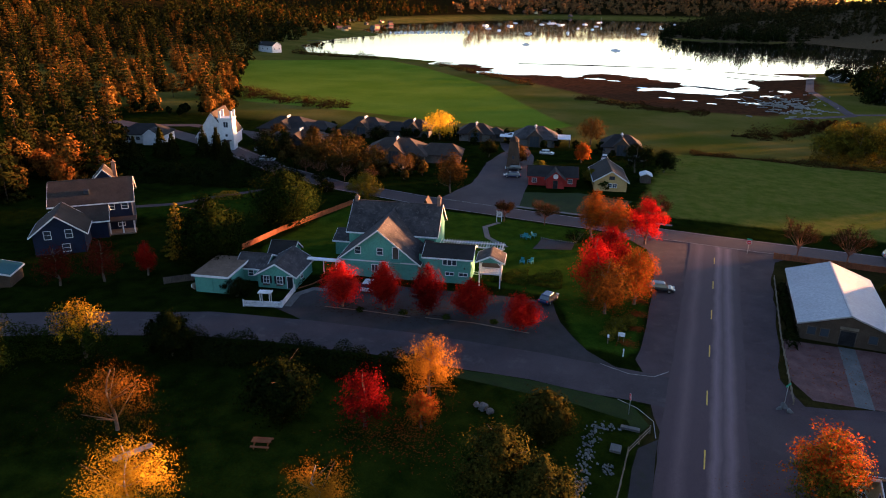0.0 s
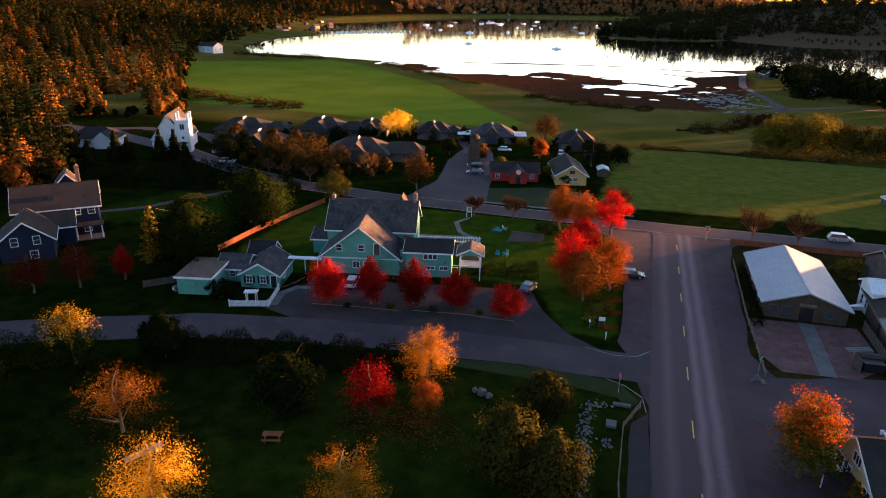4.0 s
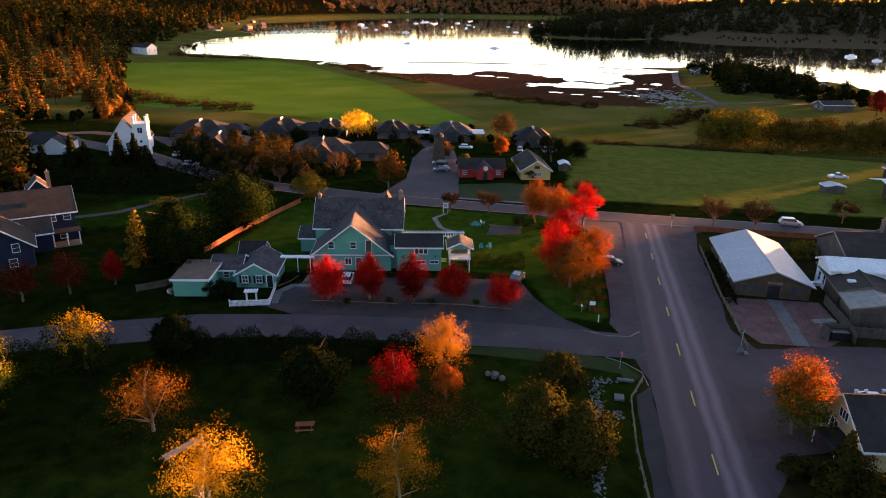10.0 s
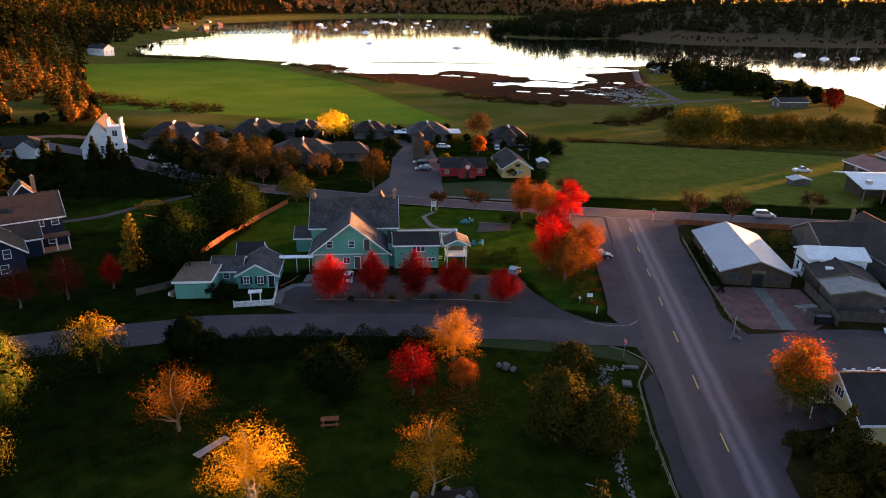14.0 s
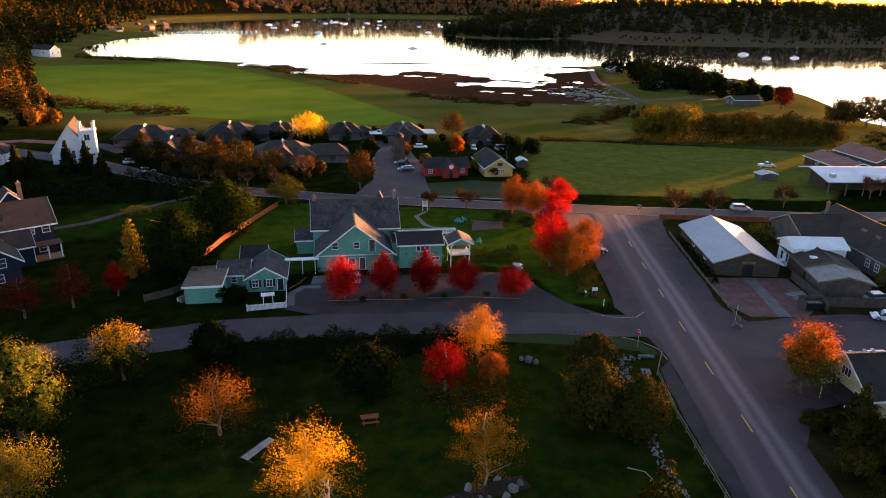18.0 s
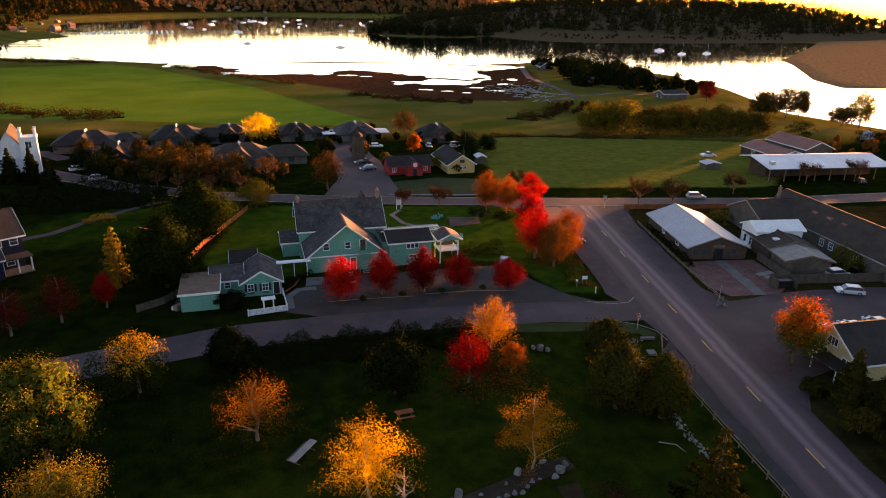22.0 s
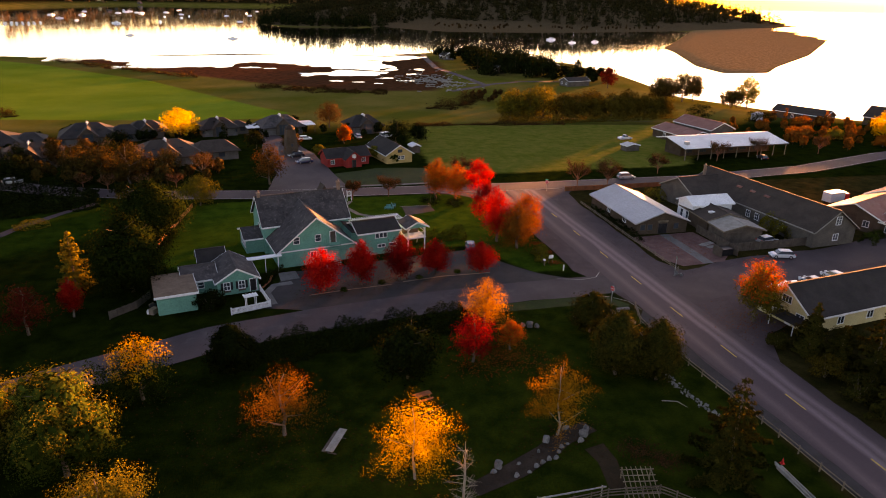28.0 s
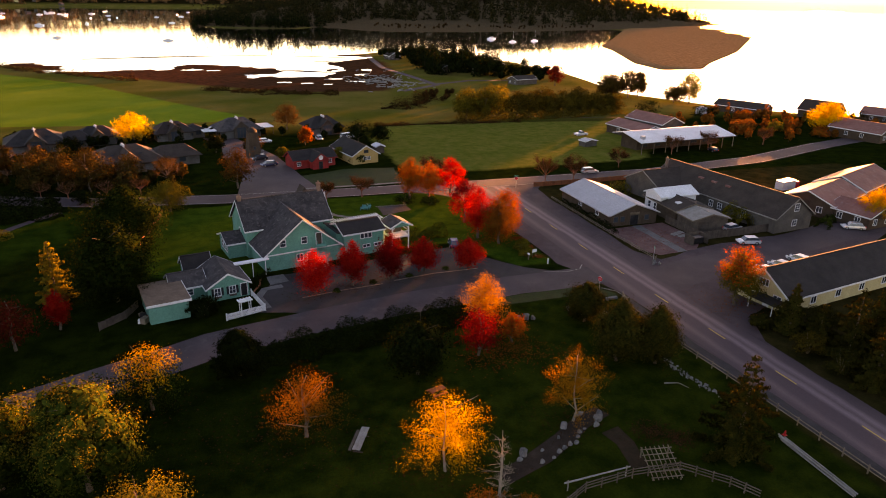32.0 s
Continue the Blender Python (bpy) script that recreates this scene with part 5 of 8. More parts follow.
for i, (x, y, h, r) in enumerate(((-121, 105, 7.5, 3.4), (-114, 110, 8.5, 3.2), (-107, 112, 7.5, 3.6), (-101, 109, 8.2, 3.6), (-94, 101, 8.8, 3.8), (-76, 98, 6.0, 3.2), (-64, 128, 5.5, 3.0), (-132, 118, 6.5, 3.0))):
    broadleaf("pine", x, y, h, r, "pine_olive" if i % 3 else "needle", "olive brown pine in front of the apartments" if i % 3 else "dark green pine in front of the apartments", group="pines before the apartments", seed=260 + i, k=1500, size=0.28, base=0.12, airy=0.6)

for i, (x, y, h, r) in enumerate(((13.5, -11, 2.6, 2.4), (17.5, -14.5, 3.0, 2.8), (8.2, -20.5, 3.2, 2.6), (8.4, -25.5, 3.4, 2.8), (14.5, -29, 4.0, 3.2), (7.8, -12.5, 2.0, 1.8))):
    bush("shrub", x, y, h, r, "cypress" if i % 2 else "thicket", "olive brown shrub beside the yellow building", k=1100, size=0.18, seed=280 + i, group="shrubs by the yellow building")

# ---- buildings ----
def window(parent, x, y, z, w, h, face, bars=(1, 1), frame_mat="white", name="window"):
    """A framed window on a wall. face: the wall's outward side, '-y', '+y', '-x' or '+x' of the parent."""
    turn = {"-y": 0, "+x": 90, "+y": 180, "-x": 270}[face]
    m_ = pose(x, y, z, 0, 0, turn)
    t_ = 0.09
    bm = bmesh.new()
    for d in ((-w / 2 - t_, -w / 2, -0.07, 0.02, -h / 2 - t_, h / 2 + t_), (w / 2, w / 2 + t_, -0.07, 0.02, -h / 2 - t_, h / 2 + t_),
              (-w / 2, w / 2, -0.07, 0.02, h / 2, h / 2 + t_), (-w / 2 - 0.03, w / 2 + 0.03, -0.11, 0.02, -h / 2 - t_, -h / 2)):
        box(bm, *d, m=m_)
    for i in range(1, bars[0]):
        c = -w / 2 + w * i / bars[0]
        box(bm, c - 0.035, c + 0.035, -0.05, 0.02, -h / 2, h / 2, m=m_)
    for i in range(1, bars[1]):
        c = -h / 2 + h * i / bars[1]
        box(bm, -w / 2, w / 2, -0.048, 0.02, c - 0.03, c + 0.03, m=m_)
    fr = part(name, bm, frame_mat, parent)
    bm = bmesh.new()
    box(bm, -w / 2, w / 2, -0.025, -0.012, -h / 2, h / 2, m=m_)
    part("pane", bm, "glass", fr)
    return fr


def door(parent, x, y, z, w, h, face, material="wood_dark", frame_mat="white"):
    turn = {"-y": 0, "+x": 90, "+y": 180, "-x": 270}[face]
    m_ = pose(x, y, z, 0, 0, turn)
    bm = bmesh.new()
    for d in ((-w / 2 - 0.1, -w / 2, -0.08, 0.02, 0, h + 0.1), (w / 2, w / 2 + 0.1, -0.08, 0.02, 0, h + 0.1), (-w / 2, w / 2, -0.08, 0.02, h, h + 0.1)):
        box(bm, *d, m=m_)
    fr = part("door_frame", bm, frame_mat, parent)
    bm = bmesh.new()
    box(bm, -w / 2, w / 2, -0.04, 0.0, 0.01, h, m=m_)
    for u in (0.25, 0.68):
        box(bm, -w * 0.34, w * 0.34, -0.052, -0.03, h * u - 0.2, h * u + 0.2, m=m_)
    part("door", bm, material, fr)
    return fr


def gable(parent, x0, x1, y0, y1, eave, ridge, wall, roof, over=0.45, z0=-0.6, trim="white", thick=0.2, mid=None, rake=True, hang=None):
    """A block with its ridge along y: walls with pointed ends, two roof slabs, rake and eave boards."""
    c = (x0 + x1) / 2 if mid is None else mid
    bm = bmesh.new()
    prism(bm, [(x0, z0), (x1, z0), (x1, eave), (c, ridge), (x0, eave)], y0, y1)
    part("wall", bm, wall, parent)
    hang = over if hang is None else hang
    for name, xe, s in (("roof_slope", x0, -1), ("roof_slope", x1, 1)):
        run = abs(xe - c)
        drop = (ridge - eave) / run * over
        bm = bmesh.new()
        a_, b_ = (c, ridge + 0.02), (xe + s * over, eave - drop + 0.02)
        prism(bm, [a_, b_, (b_[0], b_[1] + thick), (a_[0], a_[1] + thick)] if s < 0 else [b_, a_, (a_[0], a_[1] + thick), (b_[0], b_[1] + thick)], y0 - hang, y1 + hang)
        sl = part(name, bm, roof, parent)
        if rake:
            for yy in (y0 - hang - 0.05, y1 + hang + 0.01):
                bm = bmesh.new()
                prism(bm, [(a_[0], a_[1] - 0.06), (b_[0], b_[1] - 0.06), (b_[0], b_[1] + thick + 0.02), (a_[0], a_[1] + thick + 0.02)], yy, yy + 0.04)
                part("rake_board", bm, trim, parent)
            bm = bmesh.new()
            box(bm, b_[0] - 0.05 if s < 0 else b_[0] + 0.005, b_[0] - 0.005 if s < 0 else b_[0] + 0.05, y0 - hang, y1 + hang, b_[1] - 0.06, b_[1] + thick)
            part("gutter", bm, trim, parent)
    bm = bmesh.new()
    box(bm, c - 0.14, c + 0.14, y0 - hang, y1 + hang, ridge + thick - 0.06, ridge + thick + 0.06)
    part("ridge_cap", bm, roof, parent)


def cross_gable(parent, *a_, **k_):
    """As gable, with its ridge along x: the block is built turned."""
    piv = new("wing")
    piv.parent = parent
    piv.matrix_basis = pose(0, 0, 0, 0, 0, 90)
    gable(piv, *a_, **k_)
    return piv


def hip(parent, x0, x1, y0, y1, eave, ridge, inset, wall, roof, z0=-0.6, over=0.6, along="x"):
    """A block under a hipped roof."""
    bm = bmesh.new()
    box(bm, x0, x1, y0, y1, z0, eave)
    part("wall", bm, wall, parent)
    bm = bmesh.new()
    e = eave - 0.1
    q = [bm.verts.new(v) for v in ((x0 - over, y0 - over, e), (x1 + over, y0 - over, e), (x1 + over, y1 + over, e), (x0 - over, y1 + over, e))]
    lo = [bm.verts.new((v.co.x, v.co.y, e - 0.16)) for v in q]
    cy, cx = (y0 + y1) / 2, (x0 + x1) / 2
    if along == "x":
        r = [bm.verts.new((x0 + inset, cy, ridge)), bm.verts.new((x1 - inset, cy, ridge))]
        fs = [(q[0], q[1], r[1], r[0]), (q[1], q[2], r[1]), (q[2], q[3], r[0], r[1]), (q[3], q[0], r[0])]
    else:
        r = [bm.verts.new((cx, y0 + inset, ridge)), bm.verts.new((cx, y1 - inset, ridge))]
        fs = [(q[0], q[1], r[0]), (q[1], q[2], r[1], r[0]), (q[2], q[3], r[1]), (q[3], q[0], r[0], r[1])]
    for f in fs:
        bm.faces.new(f)
    for i in range(4):
        bm.faces.new((q[i], lo[i], lo[(i + 1) % 4], q[(i + 1) % 4]))
    bm.faces.new(lo[::-1])
    bmesh.ops.recalc_face_normals(bm, faces=bm.faces[:])
    part("roof", bm, roof, parent)


def chimney(parent, x, y, z0, z1, s=0.5, material="brick"):
    part("chimney", boxes((x - s / 2, x + s / 2, y - s / 2, y + s / 2, z0, z1), (x - s / 2 - 0.08, x + s / 2 + 0.08, y - s / 2 - 0.08, y + s / 2 + 0.08, z1 - 0.25, z1 - 0.1)), material, parent)
    bm = bmesh.new()
    tube(bm, (x, y, z1 - 0.02), (x, y, z1 + 0.35), 0.13, 0.11)
    part("chimney_pot", bm, "brick", parent)


# the green inn
inn = thing("inn", -50.97, 28.71, 12.5, z=-0.1, label="mint green clapboard inn with white trim and grey shingle roofs", category="house")
gable(inn, -6.5, 6.6, 0.3, 12, 2.9, 8.1, "teal", "shingle", over=0.5)
mainb = cross_gable(inn, 8.2, 17.6, -8.2, 7.2, 5.0, 9.0, "teal", "shingle", over=0.4)
win = lambda p_, *a_, **k_: window(p_, *a_, **k_)
for x, z in ((-3.4, 4.5), (0.3, 4.5)):
    win(inn, x, 0.3, z, 0.9, 1.1, "-y", (1, 2))
door(inn, 2.9, 0.3, 3.4, 0.95, 2.0, "-y")
win(inn, -0.6, 0.3, 1.6, 1.0, 1.1, "-y", (2, 1))
door(inn, 1.2, 0.3, 0.1, 0.95, 2.1, "-y")
win(mainb, 12.5, 7.2, 3.6, 1.0, 1.2, "+y", (1, 2))
win(mainb, 10.5, 7.2, 1.6, 1.0, 1.2, "+y", (1, 2))
part("belt_board", boxes((-6.55, 6.65, 0.22, 0.31, 2.62, 2.82)), "white", inn)
for x in (-6.9, 7.9):
    chimney(inn, x, 12.9, 4.0, 10.6 if x > 0 else 9.9, 0.6)
bm = bmesh.new()
prism(bm, [(4.5, 8.2), (6.3, 8.2), (5.4, 9.9)], 13.2, 16)
part("cupola", bm, "shingle_brown", inn)
# outside stair to the upper door
bm = bmesh.new()
for i in range(12):
    box(bm, 2.3 - i * 0.0, 3.5, -2.6 + i * 0.2, -2.4 + i * 0.2, 0.25 + i * 0.26, 0.31 + i * 0.26)
part("stair_treads", bm, "teal", inn)
bm = bmesh.new()
box(bm, 2.1, 3.9, -0.9, 0.25, 3.2, 3.35)
for x in (2.15, 3.8):
    box(bm, x, x + 0.1, -0.9, -0.8, 0, 4.3)
    box(bm, x, x + 0.08, -0.9, 0.2, 4.2, 4.3)
part("landing", bm, "teal", inn)
# the low two-storey annex
annex = cross_gable(inn, 0.4, 6.6, -15.2, -7.6, 4.15, 5.3, "teal", "shingle_dark", over=0.35)
for x in (11.0, 11.75, 12.5):
    win(inn, x, 0.4, 3.45, 0.62, 0.85, "-y")
for x in (11.8, 14.0):
    win(inn, x, 0.4, 1.5, 1.3, 0.5, "-y", (2, 1))
for x in (8.8, 14.2):
    bm = bmesh.new()
    box(bm, x - 0.09, x + 0.09, 0.22, 0.4, 2.5, 2.75)
    part("wall_lamp", bm, "black_metal", inn)
# connecting roof over the gap
bm = bmesh.new()
prism(bm, [(6.5, 4.4), (8.0, 4.15), (8.0, 4.3), (6.5, 4.55)], 1.0, 7.5)
part("link_roof", bm, "shingle_dark", inn)
part("link_wall", boxes((6.55, 7.6, 1.4, 7.0, -0.4, 4.2)), "teal", inn)
# two-level porch
porch = thing("porch_tower", *(Vector((-50.97, 28.71)) + Vector((16.5 * 0.9763 + 0.3 * 0.2164, 16.5 * 0.2164 - 0.3 * 0.9763))), 12.5, z=-0.15, label="white two-level porch with railings and small gable", category="porch")
for x in (0.1, 3.4):
    for y in (0.0, 3.4):
        part("post", boxes((x, x + 0.16, y, y + 0.16, -0.2, 4.5)), "white", porch)
part("deck", boxes((0, 3.66, -0.05, 3.7, 2.2, 2.42)), "white", porch)
for d in ((0, 3.66, -0.03, 0.05, 3.25, 3.35), (0, 3.66, -0.02, 0.04, 2.6, 2.68), (3.55, 3.63, 0.05, 3.6, 3.25, 3.35)):
    part("rail", boxes(d), "white", porch)
for i in range(14):
    part("baluster", boxes((0.32 + i * 0.23, 0.37 + i * 0.23, -0.01, 0.04, 2.68, 3.25)), "white", porch)
gable(porch, -0.1, 3.76, -0.1, 3.8, 4.4, 5.3, "teal", "shingle", over=0.35, z0=4.25)
for s in (-1, 1):
    bm = bmesh.new()
    x = 1.83 + s * 1.75
    prism(bm, [(x, 3.7), (x - s * 0.12, 3.7), (x - s * 0.7, 4.3), (x - s * 0.55, 4.36)], -0.02, 0.08)
    part("brace", bm, "white", porch)
part("shelf", boxes((0.3, 3.3, 2.6, 3.3, 2.42, 3.2)), "wood", porch, "wooden bench on the upper deck")
# glazed porch on the west side
sun_room = cross_gable(inn, 9.5, 15.5, 7.2, 10.2, 2.5, 3.6, "teal", "shingle", over=0.4)
for y in (10.6, 12.0, 13.4):
    win(inn, -10.2, y, 1.5, 1.0, 1.3, "-x", (1, 2))
# covered way between cottage and inn
way = thing("covered_way", -50.97, 28.71, 12.5, z=-0.1, label="white flat-roofed covered way on slim posts", category="canopy")
part("roof", boxes((-12.0, -6.2, -0.9, 0.2, 2.55, 2.72)), "white", way)
for x in (-11.6, -9.0, -6.9):
    part("post", boxes((x, x + 0.12, -0.85, -0.73, 0, 2.56)), "white", way)
slab = patch("concrete_slab", [(-57.6, 25.6), (-54.8, 26.0), (-54.2, 22.8), (-57.2, 22.0)], "concrete", 0.05, "pale concrete pad", wob=0.02, category="paving")

# the cottage
cot = thing("cottage", -50.97, 28.71, 12.5, z=0.0, label="small mint green cottage with white trim and shuttered windows", category="house")
gable(cot, -17.5, -11.4, -7.3, 0.4, 2.15, 3.95, "teal", "shingle", over=0.35)
cross_gable(cot, -5.2, 0.2, 17.3, 22.0, 2.1, 3.5, "teal", "shingle", over=0.3)
cross_gable(cot, 1.0, 5.0, 15.0, 19.0, 2.3, 3.9, "teal", "shingle_dark", over=0.3)
for x in (-16.1, -13.9):
    win(cot, x, -7.3, 1.35, 0.85, 1.15, "-y", (2, 2))
    for s in (-1, 1):
        part("shutter", boxes((x + s * 0.72 - 0.16, x + s * 0.72 + 0.16, -7.38, -7.3, 0.72, 1.98)), "black_metal", cot, "black wooden shutter")
    part("flower_box", boxes((x - 0.5, x + 0.5, -7.6, -7.3, 0.45, 0.68)), "wood_dark", cot)
door(cot, -12.2, -7.3, 0.05, 0.9, 2.0, "-y", "black_metal")
win(cot, -11.4, -4.5, 1.35, 0.9, 1.1, "+x", (2, 2))
win(cot, -19.6, -5.2, 1.3, 0.8, 0.9, "-y", (1, 2))

# garage with a flat weathered roof
gar = thing("garage", -50.97, 28.71, 12.5, z=0.0, label="mint green flat-roofed garage with a weathered brown roof", category="garage")
part("wall", boxes((-26.1, -20.8, -10.9, -3.0, -0.5, 2.7)), "teal", gar)
part("roof", boxes((-26.4, -20.5, -11.2, -2.7, 2.7, 2.92)), "tar_roof", gar, "weathered brown flat roof")
part("fascia", boxes((-26.45, -20.45, -11.27, -11.2, 2.62, 2.96), (-20.5, -20.44, -11.2, -2.7, 2.62, 2.96)), "white", gar)
part("door", boxes((-25.6, -23.2, -10.97, -10.9, 0.0, 2.2)), "teal", gar)

# picket fence round the cottage garden
pf = thing("picket_fence", 0, 0, 0, z=0, label="white picket fence with an arbour gate", category="fence")
line = [(-64.1, 10.9), (-58.7, 12.7), (-60.3, 18.6)]
for (x0, y0), (x1, y1) in zip(line, line[1:]):
    ln = math.hypot(x1 - x0, y1 - y0)
    m_ = pose(x0, y0, gz(x0, y0), 0, 0, math.degrees(math.atan2(y1 - y0, x1 - x0)))
    for z in (0.3, 0.8):
        bm = bmesh.new()
        box(bm, 0, ln, -0.02, 0.03, z, z + 0.08, m=m_)
        part("rail", bm, "white", pf)
    i = 0.0
    while i < ln:
        bm = bmesh.new()
        box(bm, i, i + 0.13, -0.05, -0.02, 0.05, 1.0, m=m_)
        part("picket", bm, "white", pf)
        i += 0.17
    for e_ in (0, ln):
        bm = bmesh.new()
        box(bm, e_ - 0.07, e_ + 0.07, -0.07, 0.07, -0.2, 1.15, m=m_)
        part("post", bm, "white", pf)
arb = thing("arbour", -61.3, 12.3, 18, label="white garden arbour over the gate", category="arbour")
for x in (-0.75, 0.65):
    for y in (0, 0.8):
        part("post", boxes((x, x + 0.1, y, y + 0.1, 0, 2.0)), "white", arb)
part("top", boxes((-1.0, 1.0, -0.1, 1.0, 2.0, 2.1)), "white", arb)
for i in range(5):
    part("slat", boxes((-0.95 + i * 0.45, -0.85 + i * 0.45, -0.2, 1.1, 2.1, 2.18)), "white", arb)

# white pergola walk behind the annex
per = thing("pergola", -50.97, 28.71, 12.5, z=-0.2, label="long white garden pergola with open rafters", category="pergola")
for i in range(5):
    for y in (10.2, 12.4):
        part("post", boxes((8.9 + i * 2.6, 9.05 + i * 2.6, y, y + 0.15, 0, 2.7)), "white", per)
for y in (10.2, 12.4):
    part("beam", boxes((8.4, 19.9, y, y + 0.12, 2.7, 2.9)), "white", per)
for i in range(24):
    part("rafter", boxes((8.5 + i * 0.48, 8.6 + i * 0.48, 9.8, 13.0, 2.9, 3.02)), "white", per)

# the navy house
blue = thing("house", -113.75, 30.35, 43, z=-0.2, label="navy blue two-storey house with white trim and brown roof", category="house")
cross_gable(blue, -4.6, 4.6, -6.8, 6.8, 6.0, 9.2, "navy", "shingle_brown", over=0.6)
gable(blue, -8.5, -0.5, -15.9, -8.0, 4.0, 7.1, "navy", "shingle_brown", over=0.6)
cross_gable(blue, -8.6, -4.0, -2.6, 5.5, 3.6, 5.6, "navy", "shingle_brown", over=0.4)
gable(blue, 0.2, 3.6, 3.0, 7.0, 8.6, 10.4, "navy", "shingle_brown", over=0.4, z0=6.0)
chimney(blue, 3.9, 4.6, 6, 11.6, 0.7)
bm = bmesh.new()
prism(bm, [(-1.2, 2.6), (7.4, 2.6), (7.4, 2.75), (-1.2, 2.75)], -7.6, -4.6)
part("porch_roof", bm, "shingle_brown", blue)
for x in (0.6, 2.8, 5.0, 7.0):
    part("porch_post", boxes((x - 0.1, x + 0.1, -7.5, -7.3, -0.3, 2.6)), "white", blue)
part("porch_floor", boxes((-0.4, 7.2, -7.6, -4.6, -0.4, 0.25)), "wood", blue)
for x, w in ((0.6, 1.9), (3.2, 1.1), (5.6, 1.1)):
    win(blue, x, -4.6, 4.9, w, 1.2, "-y", (2 if w > 1.5 else 1, 2))
for x in (1.4, 4.6):
    win(blue, x, -4.6, 1.5, 1.1, 1.3, "-y", (1, 2))
for x in (-6.2, -2.9):
    win(blue, x, -15.9, 3.8, 1.0, 1.4, "-y", (1, 2))
win(blue, -3.6, -15.9, 1.3, 1.1, 1.3, "-y", (1, 2))
part("skylight", boxes((-1.2, -0.3, -3.4, -2.3, 7.2, 8.0)), "glass", blue)
shed_b = thing("shed", -104.5, 2.5, 30, label="low shed with a teal metal roof", category="shed")
gable(shed_b, -3, 3, -2.2, 2.2, 2.0, 2.7, "brown_wall", "teal_roof", over=0.3)

# the white church with its square bell tower
ch = thing("church", -143.5, 101.2, 24, label="white wooden church with a square pinnacled bell tower", category="church")
gable(ch, -5.2, 4.6, 0.0, 15, 3.6, 10.6, "white", "shingle_brown", over=0.35)
part("bell_tower", boxes((2.4, 6.4, -2.2, 1.8, -0.5, 9.6), (2.15, 6.65, -2.45, 2.05, 9.2, 9.5)), "white", ch)
for x in (2.6, 6.0):
    for y in (-2.0, 1.4):
        part("pinnacle", boxes((x - 0.12, x + 0.42, y - 0.12, y + 0.42, 9.6, 11.4), (x - 0.2, x + 0.5, y - 0.2, y + 0.5, 11.4, 11.6)), "white", ch)
win(ch, 4.4, -2.2, 7.6, 1.3, 1.6, "-y", (2, 1), "white")
win(ch, 4.4, -2.2, 4.4, 0.7, 0.7, "-y")
door(ch, 4.4, -2.2, 0.3, 1.4, 2.4, "-y", "wood_dark")
part("entry_roof", boxes((2.9, 5.9, -3.6, -2.2, 2.9, 3.05)), "shingle_brown", ch)
for x in (3.0, 5.7):
    part("entry_post", boxes((x, x + 0.12, -3.5, -3.38, -0.2, 2.9)), "white", ch)
for x in (-2.6, 0.2):
    win(ch, x, 0.0, 2.6, 0.9, 2.2, "-y", (1, 3))
wh = thing("house", -170, 101, 22, label="white house with a dark blue-grey roof", category="house")
hip(wh, -7, 7, -4.5, 4.5, 3.0, 5.6, 4.0, "white", "shingle_dark")
gable(wh, 1.5, 6.5, -7.0, -3.0, 2.9, 4.8, "white", "shingle_dark", over=0.4)
for x in (-4, -1):
    win(wh, x, -4.5, 1.6, 1.1, 1.2, "-y", (2, 1))

# brown apartment houses with hipped roofs
apts = "shingled apartment houses"
